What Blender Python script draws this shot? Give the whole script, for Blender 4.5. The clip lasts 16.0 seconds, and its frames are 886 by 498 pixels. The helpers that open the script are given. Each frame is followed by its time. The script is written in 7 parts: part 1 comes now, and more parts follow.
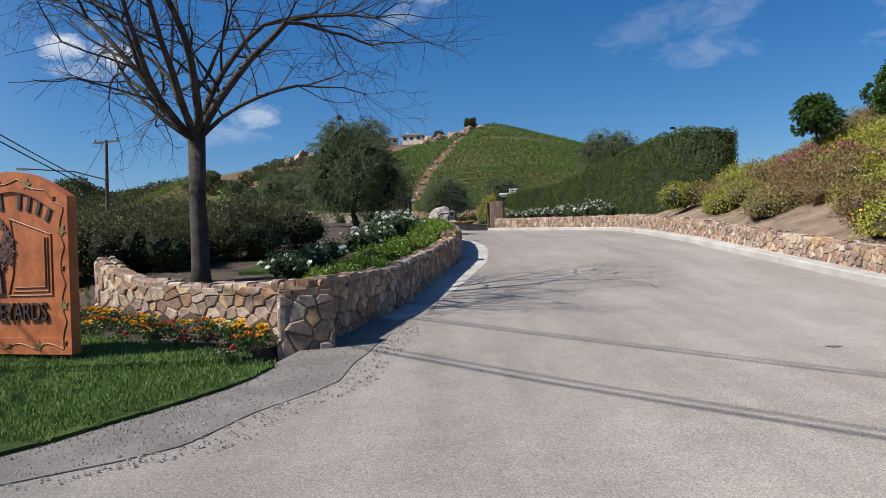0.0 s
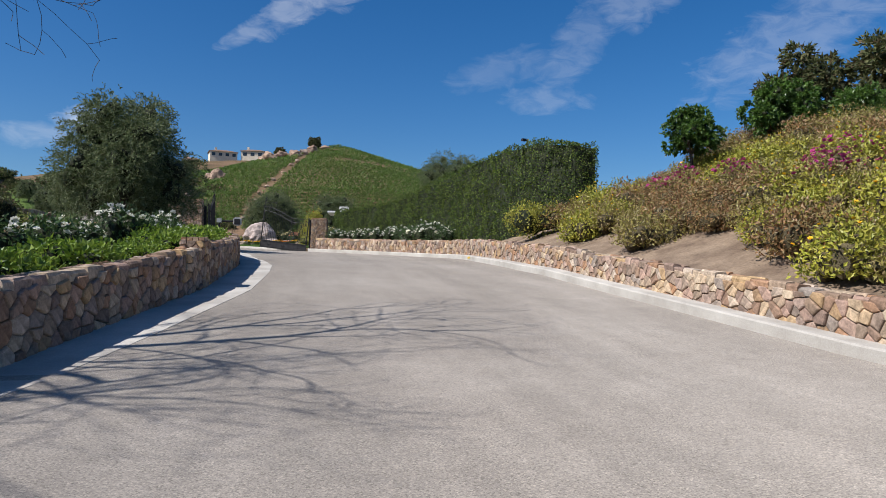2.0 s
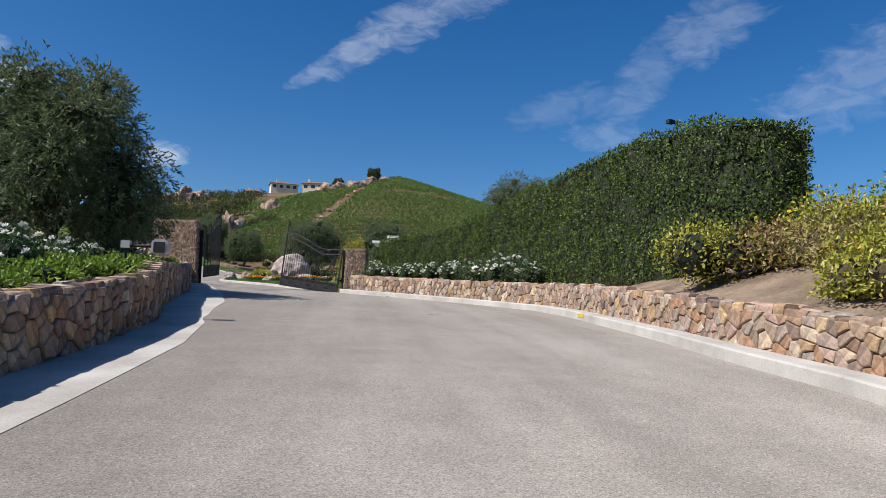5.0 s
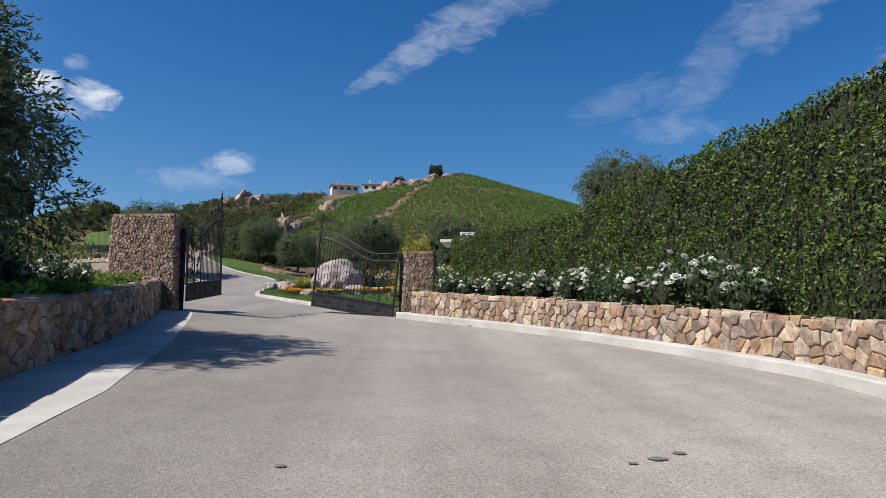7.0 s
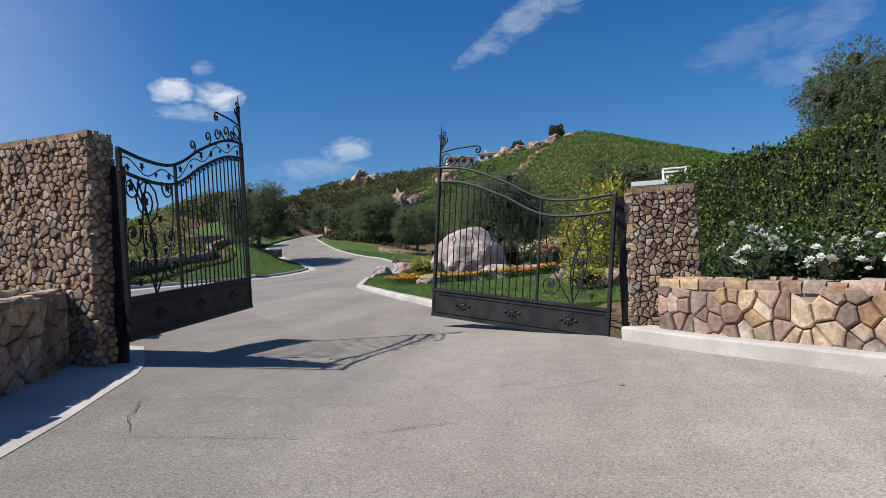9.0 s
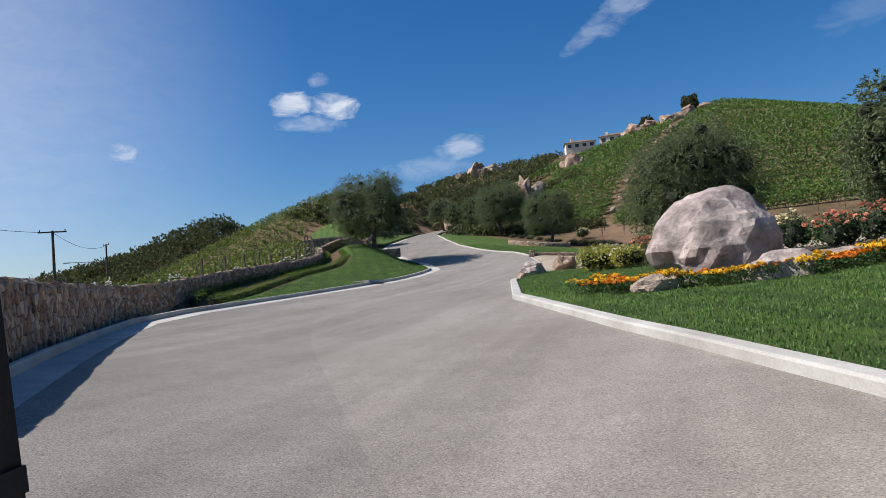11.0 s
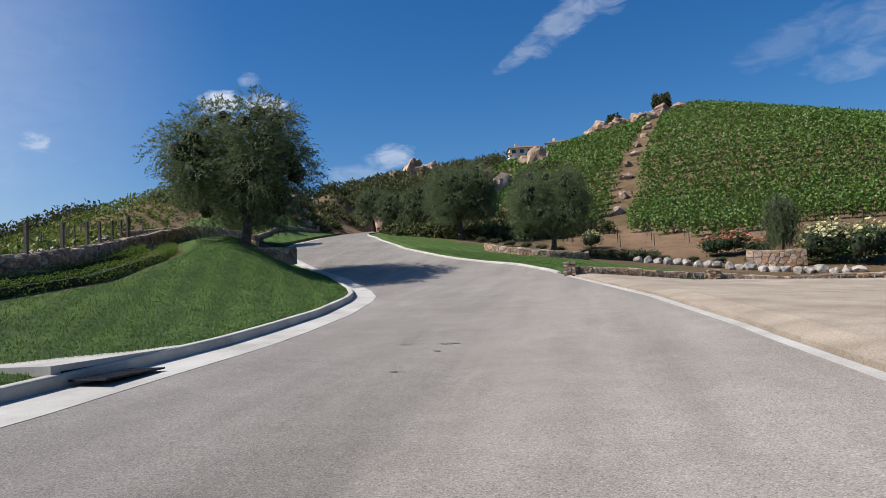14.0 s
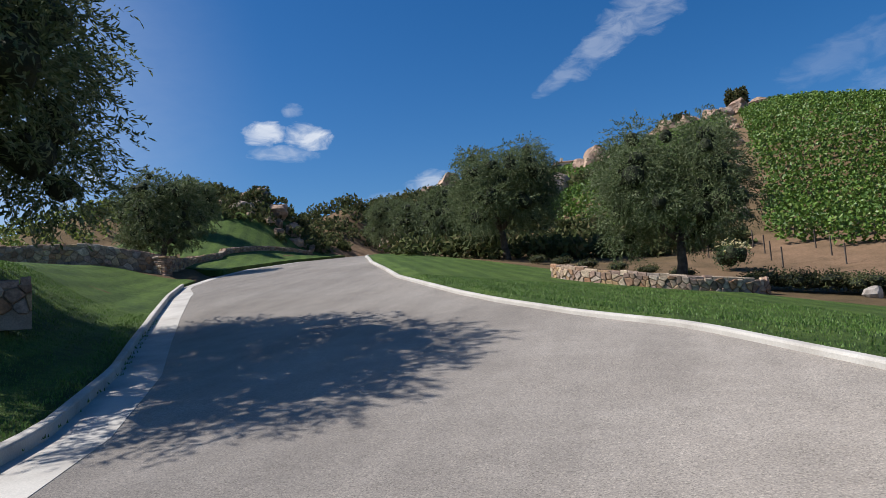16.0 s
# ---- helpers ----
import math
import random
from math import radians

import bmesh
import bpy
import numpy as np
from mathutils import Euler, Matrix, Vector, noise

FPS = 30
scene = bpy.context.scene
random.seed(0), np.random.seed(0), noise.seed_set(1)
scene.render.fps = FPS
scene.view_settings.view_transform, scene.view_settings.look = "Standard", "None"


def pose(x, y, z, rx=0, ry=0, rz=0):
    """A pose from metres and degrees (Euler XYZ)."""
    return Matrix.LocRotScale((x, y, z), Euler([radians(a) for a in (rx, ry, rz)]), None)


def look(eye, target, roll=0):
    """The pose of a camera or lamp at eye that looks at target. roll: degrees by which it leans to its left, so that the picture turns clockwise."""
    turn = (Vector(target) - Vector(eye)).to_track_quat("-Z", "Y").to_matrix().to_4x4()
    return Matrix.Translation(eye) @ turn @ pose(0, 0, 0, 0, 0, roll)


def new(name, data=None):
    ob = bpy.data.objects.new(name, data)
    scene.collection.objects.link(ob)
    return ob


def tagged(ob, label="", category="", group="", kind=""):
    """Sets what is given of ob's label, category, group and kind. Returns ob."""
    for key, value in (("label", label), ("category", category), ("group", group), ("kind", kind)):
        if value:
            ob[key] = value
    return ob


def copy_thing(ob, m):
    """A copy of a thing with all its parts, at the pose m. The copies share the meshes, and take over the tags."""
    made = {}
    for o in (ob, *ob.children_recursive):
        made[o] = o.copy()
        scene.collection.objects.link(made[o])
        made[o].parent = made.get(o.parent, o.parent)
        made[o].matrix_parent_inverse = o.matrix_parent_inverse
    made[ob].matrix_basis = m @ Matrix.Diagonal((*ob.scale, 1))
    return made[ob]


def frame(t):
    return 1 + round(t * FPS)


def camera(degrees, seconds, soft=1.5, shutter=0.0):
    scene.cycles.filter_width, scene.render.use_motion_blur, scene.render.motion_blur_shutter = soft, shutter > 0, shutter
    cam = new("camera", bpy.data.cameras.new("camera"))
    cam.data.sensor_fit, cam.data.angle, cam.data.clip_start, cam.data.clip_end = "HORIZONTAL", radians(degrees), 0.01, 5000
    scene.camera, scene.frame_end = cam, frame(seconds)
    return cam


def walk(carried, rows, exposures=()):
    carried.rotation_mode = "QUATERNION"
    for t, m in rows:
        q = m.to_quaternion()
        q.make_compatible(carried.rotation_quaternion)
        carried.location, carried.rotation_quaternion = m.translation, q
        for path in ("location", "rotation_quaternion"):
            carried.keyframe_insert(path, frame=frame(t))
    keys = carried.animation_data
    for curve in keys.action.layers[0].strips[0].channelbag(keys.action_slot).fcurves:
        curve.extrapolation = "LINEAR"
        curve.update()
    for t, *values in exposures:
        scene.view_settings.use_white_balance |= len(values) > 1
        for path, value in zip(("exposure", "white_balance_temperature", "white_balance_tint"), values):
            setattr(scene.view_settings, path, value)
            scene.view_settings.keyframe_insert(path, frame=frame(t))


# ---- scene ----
cam = camera(65.0, 16.0, soft=0.8)
ROWS = [
    (0.0, 0.0, -0.0, 1.5, 0.1, 0.29, 2.19),
    (0.5, 0.582, 2.315, 1.404, -4.37, 0.53, 1.1),
    (1.0, 1.153, 4.305, 1.35, -8.25, 0.84, 0.14),
    (1.5, 1.672, 6.081, 1.356, -11.18, 1.56, -0.36),
    (2.0, 2.095, 7.806, 1.436, -12.81, 2.39, -0.63),
    (2.5, 2.425, 9.503, 1.534, -12.92, 3.4, -1.1),
    (3.0, 2.8, 11.396, 1.644, -12.13, 4.02, -1.2),
    (3.5, 3.129, 13.542, 1.768, -11.22, 4.18, -1.49),
    (4.0, 3.442, 15.589, 1.895, -10.07, 4.71, -0.99),
    (4.2, 3.559, 16.373, 1.951, -9.6, 4.88, -1.24),
    (6.3, 4.123, 26.984, 3.051, -5.03, 5.26, -1.21),
    (6.5, 4.119, 28.328, 3.152, -4.45, 5.2, -1.08),
    (7.0, 4.04, 31.679, 3.389, -2.67, 5.04, -0.89),
    (7.5, 3.813, 34.982, 3.608, -0.47, 4.8, -0.26),
    (8.0, 3.452, 38.232, 3.787, 2.01, 3.99, 0.75),
    (8.5, 2.959, 41.432, 3.929, 4.59, 3.38, 1.64),
    (9.0, 2.309, 44.596, 4.053, 7.43, 2.91, 2.56),
    (9.5, 1.559, 47.491, 4.197, 10.29, 3.06, 3.12),
    (10.0, 0.781, 50.166, 4.33, 12.85, 2.8, 3.73),
    (10.2, 0.443, 51.184, 4.373, 13.88, 2.55, 4.19),
    (12.3, -5.575, 63.992, 5.107, 19.67, 3.92, 5.64),
    (12.5, -6.319, 66.077, 5.216, 19.24, 3.97, 5.77),
    (13.0, -8.092, 71.723, 5.471, 17.55, 3.59, 4.67),
    (13.5, -9.602, 77.814, 5.715, 14.71, 3.52, 3.79),
    (14.0, -10.775, 83.932, 5.984, 11.07, 3.53, 3.08),
    (14.5, -11.538, 89.755, 6.281, 7.88, 3.61, 2.75),
    (15.0, -12.191, 95.221, 6.58, 7.21, 3.44, 2.78),
    (15.5, -13.052, 100.626, 6.909, 9.71, 4.08, 2.58),
    (16.0, -14.492, 105.792, 7.406, 14.6, 5.77, 3.66),
]
walk(cam, [(t, pose(x, y, z, 90 + pitch, roll, yaw)) for t, x, y, z, yaw, pitch, roll in ROWS])

# ---- sky, sun, exposure ----
SUN_DIR = Vector((-0.87, -0.27, 1.0)).normalized()      # towards the sun
world = bpy.data.worlds.new("sky")
scene.world = world
world.use_nodes = True
wn, wl = world.node_tree.nodes, world.node_tree.links
wn.clear()
sky = wn.new("ShaderNodeTexSky")
sky.sky_type = "NISHITA"
sky.sun_disc = False
sky.sun_elevation = math.asin(SUN_DIR.z)
sky.sun_rotation = math.atan2(SUN_DIR.x, SUN_DIR.y)
sky.altitude = 300
sky.air_density = 1.0
sky.dust_density = 0.9
sky.ozone_density = 5.5
background = wn.new("ShaderNodeBackground")
background.inputs["Strength"].default_value = 0.074
world_out = wn.new("ShaderNodeOutputWorld")
wl.new(background.outputs[0], world_out.inputs[0])


def world_math(op, a, b=None, clamp=False):
    n = wn.new("ShaderNodeMath")
    n.operation, n.use_clamp = op, clamp
    for i, v in enumerate((a, b)):
        if v is None:
            continue
        if isinstance(v, (int, float)):
            n.inputs[i].default_value = v
        else:
            wl.new(v, n.inputs[i])
    return n.outputs[0]


def cloud_mask():
    """Wisps of cirrus high up and a few small fair-weather clouds, laid out by azimuth and height in the sky."""
    coord = wn.new("ShaderNodeTexCoord")
    sep = wn.new("ShaderNodeSeparateXYZ")
    wl.new(coord.outputs["Generated"], sep.inputs[0])
    x, y, z = sep.outputs
    az = world_math("ARCTAN2", x, y)                      # to the right of the drive's direction
    el = world_math("ARCSINE", z)
    comb = wn.new("ShaderNodeCombineXYZ")
    wl.new(az, comb.inputs[0])
    wl.new(world_math("MULTIPLY", el, 2.2), comb.inputs[1])
    noise_tex = wn.new("ShaderNodeTexNoise")
    noise_tex.inputs["Scale"].default_value = 26.0
    noise_tex.inputs["Distortion"].default_value = 0.6
    noise_tex.inputs["Detail"].default_value = 7.0
    noise_tex.inputs["Roughness"].default_value = 0.6
    wl.new(comb.outputs[0], noise_tex.inputs["Vector"])
    grain = noise_tex.outputs["Fac"]
    total = None
    # azimuth, elevation, half width, half height (degrees), slant, strength
    for ca, ce, wa, we, slant, power in CLOUDS:
        da = world_math("SUBTRACT", az, radians(ca))
        de = world_math("SUBTRACT", world_math("SUBTRACT", el, radians(ce)), world_math("MULTIPLY", da, slant))
        qa = world_math("DIVIDE", da, radians(wa))
        qe = world_math("DIVIDE", de, radians(we))
        r2 = world_math("ADD", world_math("MULTIPLY", qa, qa), world_math("MULTIPLY", qe, qe))
        if wa > 14:                                        # a thin even veil
            core = world_math("SUBTRACT", 1.0, r2, True)
            rough = world_math("MULTIPLY", world_math("MULTIPLY", core, core), world_math("ADD", 0.65, world_math("MULTIPLY", grain, 0.5)), True)
        else:
            torn = world_math("ADD", r2, world_math("MULTIPLY", world_math("SUBTRACT", 0.5, grain), 2.6))
            core = world_math("SUBTRACT", 1.0, torn, True)
            rough = world_math("MULTIPLY", core, world_math("ADD", 0.25, world_math("MULTIPLY", grain, 0.9)), True)
        m = world_math("MULTIPLY", rough, power, True)
        total = m if total is None else world_math("MAXIMUM", total, m)
    return total


CLOUDS = [(-28.4, 15.6, 1.9, 1.0, 0.05, 0.95), (-24.9, 15.3, 2.0, 1.2, -0.1, 1.0), (-26.8, 14.0, 3.0, 0.7, -0.05, 0.4), (-26.0, 17.4, 1.0, 0.6, 0.0, 0.35),
          (-14.8, 11.2, 2.2, 1.1, 0.1, 0.55), (-17.5, 9.8, 4.0, 1.0, 0.0, 0.25), (-3.2, 18.9, 2.6, 0.9, 0.55, 0.27), (0.2, 20.8, 3.6, 1.6, 0.55, 0.33), (4.0, 23.0, 4.5, 2.2, 0.35, 0.3), (9, 25.5, 6.0, 2.0, 0.2, 0.25),
          (23.8, 18.6, 3.8, 3.0, 0.8, 0.15), (28.5, 22.0, 5.0, 2.6, 0.35, 0.2), (21.0, 14.4, 4.0, 1.2, -0.05, 0.18), (17.5, 16.8, 5.0, 1.6, 0.2, 0.12), (40, 17.7, 8, 3.5, 0.4, 0.2),
          (-41.4, 12.2, 1.4, 0.9, -0.2, 0.6), (-56, 26, 17, 9, 0.3, 0.4), (-45, 18.5, 10, 1.8, -0.15, 0.2), (-64, 16, 38, 32, 0.0, 0.48)]
cloud_mix = wn.new("ShaderNodeMix")
cloud_mix.data_type = "RGBA"
wl.new(cloud_mask(), cloud_mix.inputs[0])
sat = wn.new("ShaderNodeHueSaturation")
sat.inputs["Hue"].default_value = 0.504
sat.inputs["Saturation"].default_value = 1.30
sat.inputs["Value"].default_value = 1.08
wl.new(sky.outputs[0], sat.inputs["Color"])
wl.new(sat.outputs[0], cloud_mix.inputs[6])
cloud_mix.inputs[7].default_value = (8.5, 8.9, 9.6, 1)
wl.new(cloud_mix.outputs[2], background.inputs["Color"])

sun = new("sun", bpy.data.lights.new("sun", "SUN"))
sun.data.energy = 5.0
scene.view_settings.exposure = 0.42
sun.data.angle = radians(0.55)
sun.data.color = (1.0, 0.975, 0.95)
sun.matrix_world = look(SUN_DIR * 100, (0, 0, 0))

# ---- materials ----


def nodes_of(name, rough=0.8, metal=0.0, spec=0.3):
    m = bpy.data.materials.new(name)
    m.use_nodes = True
    b = m.node_tree.nodes["Principled BSDF"]
    b.inputs["Roughness"].default_value = rough
    b.inputs["Metallic"].default_value = metal
    b.inputs["Specular IOR Level"].default_value = spec
    return m, m.node_tree.nodes, m.node_tree.links, b


def add_noise(n, l, vec, scale, detail=4, rough=0.6):
    t = n.new("ShaderNodeTexNoise")
    t.inputs["Scale"].default_value, t.inputs["Detail"].default_value, t.inputs["Roughness"].default_value = scale, detail, rough
    l.new(vec, t.inputs["Vector"])
    return t.outputs["Fac"]


def ramp(n, l, fac, stops):
    r = n.new("ShaderNodeValToRGB")
    el = r.color_ramp.elements
    while len(el) < len(stops):
        el.new(0.5)
    for e, (p, c) in zip(el, stops):
        e.position, e.color = p, (*c, 1)
    l.new(fac, r.inputs[0])
    return r.outputs[0]


def blend(n, l, fac, a, b, mode="MIX"):
    mx = n.new("ShaderNodeMix")
    mx.data_type, mx.blend_type = "RGBA", mode
    for sock, v in ((0, fac), (6, a), (7, b)):
        if isinstance(v, (int, float)):
            mx.inputs[sock].default_value = v
        elif isinstance(v, tuple):
            mx.inputs[sock].default_value = (*v, 1)
        else:
            l.new(v, mx.inputs[sock])
    return mx.outputs[2]


def bump(n, l, height, b, strength, distance):
    k = n.new("ShaderNodeBump")
    k.inputs["Strength"].default_value, k.inputs["Distance"].default_value = strength, distance
    l.new(height, k.inputs["Height"])
    l.new(k.outputs[0], b.inputs["Normal"])


def surface(name, dark, light, scale, rough=0.85, fine=60, bump_d=0.01, bump_s=0.5, metal=0.0, spec=0.3, lo=0.35, hi=0.65, grain=0.35):
    """A surface with stains at a large scale and grain at a fine one."""
    m, n, l, b = nodes_of(name, rough, metal, spec)
    vec = n.new("ShaderNodeTexCoord").outputs["Object"]
    big = add_noise(n, l, vec, scale)
    small = add_noise(n, l, vec, fine, 6, 0.7)
    c = ramp(n, l, big, [(lo, dark), (hi, light)])
    g = ramp(n, l, small, [(0.3, (1 - grain,) * 3), (0.7, (1 + grain * 0.4,) * 3)])
    l.new(blend(n, l, 1.0, c, g, "MULTIPLY"), b.inputs["Base Color"])
    bump(n, l, small, b, bump_s, bump_d)
    return m


def varied(name, colours, island=False, rough=0.85, fine=18, bump_d=0.02, bump_s=0.6, spec=0.25, grain=0.35, mottle=0.35, subsurface=False, gloss=None):
    """Pieces of many shades: each piece takes its own, with mottling on it."""
    m, n, l, b = nodes_of(name, rough, 0.0, spec)
    if island:
        rnd = n.new("ShaderNodeNewGeometry").outputs["Random Per Island"]
    else:
        rnd = n.new("ShaderNodeObjectInfo").outputs["Random"]
    vec = n.new("ShaderNodeTexCoord").outputs["Object"]
    k = len(colours) - 1
    c = ramp(n, l, rnd, [(i / k, col) for i, col in enumerate(colours)])
    f1 = add_noise(n, l, vec, fine * 0.25, 4)
    f2 = add_noise(n, l, vec, fine, 8, 0.7)
    g1 = ramp(n, l, f1, [(0.35, (1 - mottle,) * 3), (0.65, (1 + mottle * 0.5,) * 3)])
    g2 = ramp(n, l, f2, [(0.3, (1 - grain,) * 3), (0.7, (1 + grain * 0.4,) * 3)])
    c = blend(n, l, 1.0, c, g1, "MULTIPLY")
    c = blend(n, l, 1.0, c, g2, "MULTIPLY")
    l.new(c, b.inputs["Base Color"])
    bump(n, l, f2, b, bump_s, bump_d)
    return m


def leafy(name, colours, rough=0.45, through_light=0.25, spec=0.4):
    """Leaves: each its own green, some light passing through."""
    m, n, l, b = nodes_of(name, rough, 0.0, spec)
    rnd = n.new("ShaderNodeNewGeometry").outputs["Random Per Island"]
    k = len(colours) - 1
    c = ramp(n, l, rnd, [(i / k, col) for i, col in enumerate(colours)])
    vec = n.new("ShaderNodeTexCoord").outputs["Object"]
    patch = add_noise(n, l, vec, 1.3, 3)
    c = blend(n, l, 1.0, c, ramp(n, l, patch, [(0.3, (0.72, 0.72, 0.72)), (0.7, (1.2, 1.18, 1.05))]), "MULTIPLY")
    l.new(c, b.inputs["Base Color"])
    t = n.new("ShaderNodeBsdfTranslucent")
    l.new(c, t.inputs["Color"])
    mix = n.new("ShaderNodeMixShader")
    mix.inputs[0].default_value = through_light
    l.new(b.outputs[0], mix.inputs[1])
    l.new(t.outputs[0], mix.inputs[2])
    l.new(mix.outputs[0], n["Material Output"].inputs["Surface"])
    return m


STONE_COLOURS = [(0.349, 0.239, 0.165), (0.504, 0.396, 0.278), (0.242, 0.152, 0.104), (0.466, 0.313, 0.165), (0.504, 0.405, 0.313), (0.262, 0.179, 0.131), (0.359, 0.198, 0.109), (0.291, 0.244, 0.204), (0.417, 0.276, 0.209), (0.184, 0.133, 0.104), (0.388, 0.285, 0.2)]
m_stone = varied("rubble_stone", STONE_COLOURS)
m_stone_far = varied("rubble_stone_far", STONE_COLOURS, island=True)
m_mortar = surface("lime_mortar", (0.22, 0.18, 0.14), (0.32, 0.26, 0.20), 3, fine=40, bump_d=0.015)
m_concrete = surface("kerb_concrete", (0.36, 0.33, 0.29), (0.50, 0.47, 0.42), 0.9, fine=45, bump_d=0.004, grain=0.2)
m_soil = surface("bare_soil", (0.16, 0.11, 0.075), (0.30, 0.22, 0.15), 1.2, fine=14, bump_d=0.05, bump_s=0.8)
m_mulch = surface("dark_mulch", (0.05, 0.035, 0.025), (0.12, 0.085, 0.06), 2.0, fine=20, bump_d=0.05, bump_s=0.8)
m_gravel = surface("decomposed_granite", (0.31, 0.245, 0.18), (0.45, 0.365, 0.275), 0.8, fine=32, bump_d=0.02, bump_s=0.8, grain=0.45)
m_iron = surface("black_wrought_iron", (0.012, 0.012, 0.014), (0.03, 0.028, 0.03), 4, rough=0.62, fine=80, bump_d=0.001, spec=0.25)
m_bark = surface("grey_bark", (0.036, 0.029, 0.025), (0.092, 0.076, 0.064), 3.5, rough=0.9, fine=25, bump_d=0.02, bump_s=0.9)
m_olive_bark = surface("olive_bark", (0.05, 0.04, 0.032), (0.13, 0.105, 0.085), 4, rough=0.95, fine=18, bump_d=0.03, bump_s=1.0)
m_boulder = varied("pale_boulder", [(0.52, 0.42, 0.37), (0.46, 0.37, 0.33)], fine=3.0, bump_d=0.15, bump_s=0.8, grain=0.4, mottle=0.45)
m_rock = varied("sandstone", [(0.46, 0.32, 0.23), (0.38, 0.26, 0.19), (0.52, 0.40, 0.31)], fine=2.2, bump_d=0.25, bump_s=0.9, grain=0.4, mottle=0.4)
m_olive = leafy("olive_leaf", [(0.06, 0.09, 0.034), (0.11, 0.145, 0.06), (0.21, 0.24, 0.135), (0.08, 0.115, 0.045)], rough=0.6, spec=0.25)
m_hedge = leafy("ficus_leaf", [(0.03, 0.06, 0.012), (0.065, 0.115, 0.018), (0.16, 0.21, 0.035), (0.02, 0.04, 0.009)], rough=0.5, spec=0.3)
# near-black fill: the shade deep in foliage, put into its colour
m_inner = surface("foliage_depth_shade", (0.018, 0.024, 0.010), (0.040, 0.048, 0.022), 3, fine=12, bump_d=0.08, bump_s=1.0)
m_ground_cover = leafy("ground_cover_leaf", [(0.09, 0.17, 0.02), (0.17, 0.27, 0.03), (0.25, 0.34, 0.05), (0.06, 0.11, 0.02)], rough=0.45, through_light=0.35)
m_rose_leaf = leafy("rose_leaf", [(0.03, 0.06, 0.018), (0.05, 0.10, 0.03), (0.08, 0.13, 0.04)])
m_white_petal = leafy("white_petal", [(0.80, 0.80, 0.76), (0.86, 0.85, 0.80), (0.78, 0.77, 0.70)], rough=0.6, through_light=0.3)
m_vine = leafy("vine_leaf", [(0.05, 0.11, 0.016), (0.085, 0.165, 0.024), (0.125, 0.215, 0.034), (0.16, 0.225, 0.045)], rough=0.5)
m_dark_shrub = leafy("dark_shrub_leaf", [(0.055, 0.075, 0.03), (0.09, 0.105, 0.042), (0.13, 0.135, 0.06), (0.12, 0.085, 0.05)], rough=0.6, spec=0.2)
m_chaparral = leafy("chaparral_leaf", [(0.07, 0.09, 0.035), (0.11, 0.125, 0.05), (0.05, 0.065, 0.028), (0.16, 0.14, 0.07)], rough=0.75, spec=0.12)
m_orange_leaf = leafy("citrus_leaf", [(0.04, 0.09, 0.015), (0.07, 0.14, 0.025), (0.11, 0.19, 0.04)], rough=0.35)
def tab(y, ys, vs):
    return float(np.interp(y, ys, vs))


ROAD_Y = [-60, 0, 4.3, 7.8, 11.4, 15.6, 27, 31.7, 38.2, 44.6, 50.2, 64, 71.7, 83.9, 95.2, 105.8, 112, 121, 131, 140, 150, 165, 197, 230, 270, 600]
ROAD_Z = [0.6, 0.0, -0.15, -0.06, 0.14, 0.4, 1.55, 1.89, 2.29, 2.55, 2.83, 3.61, 3.97, 4.48, 5.08, 5.9, 6.4, 7.7, 9.4, 10.8, 12, 13.6, 16.9, 20, 23, 40]
LEFT_Y = [-60, 2, 5.9, 8.5, 10.6, 14.5, 18.5, 23, 27, 30, 33, 35, 37, 41, 45, 50, 52.2, 56, 60, 64, 68, 72, 76, 84, 87, 90, 97, 100, 104, 106, 109, 112, 115, 118, 122, 127, 131, 135, 140, 144, 150, 165, 197, 230, 270, 600]
LEFT_X = [-70, -9, -3.8, -2.5, -2.1, -1.1, -0.4, 0.40, 0.66, 0.68, 0.48, 0.08, -0.42, -1.02, -1.55, -2.58, -3.22, -5.4, -8.0, -11.0, -13.9, -16.3, -17.5, -17.6, -17.2, -16.9, -16.9, -17.0, -17.6, -18.1, -19.2, -20.5, -22.1, -24.1, -26.7, -29.8, -32.0, -33.4, -34.3, -34.9, -36, -39, -42.5, -49, -55, -90]
RIGHT_Y = [-60, 0, 10, 14, 17, 23, 29, 37, 42, 45, 48, 51, 54, 60, 66, 74, 84, 90, 96, 102, 106, 112, 113.5, 116.5, 118.4, 122.8, 128, 136.6, 145, 155, 165, 197, 230, 270, 600]
RIGHT_X = [60, 22, 10.9, 9.62, 9.58, 9.45, 9.45, 9.85, 10.05, 9.4, 8.2, 6.6, 4.3, 0.6, -2.1, -5.3, -7.4, -7.8, -8.2, -9.1, -10.0, -11.4, -12.0, -13.6, -15.3, -18.5, -21.8, -25.9, -29.3, -32.8, -35.2, -38.5, -44, -49, -84]
BANK_Y = [38, 50, 55, 60, 68, 90, 102, 112]
BANK_C = [0, 0.06, 0.10, 0.10, 0.06, 0.05, 0.02, 0]


def smooth(a, b, v):
    u = min(1.0, max(0.0, (v - a) / (b - a)))
    return u * u * (3 - 2 * u)


def road_x(y):
    return tab(y, LEFT_Y, LEFT_X), tab(y, RIGHT_Y, RIGHT_X)


def road_z(x, y):
    """Height of the drive: its profile along the way, banked up to the left past the gate."""
    xl, xr = road_x(y)
    mid = (xl + xr) / 2
    return tab(y, ROAD_Y, ROAD_Z) + tab(y, BANK_Y, BANK_C) * max(0.0, mid - max(x, xl))

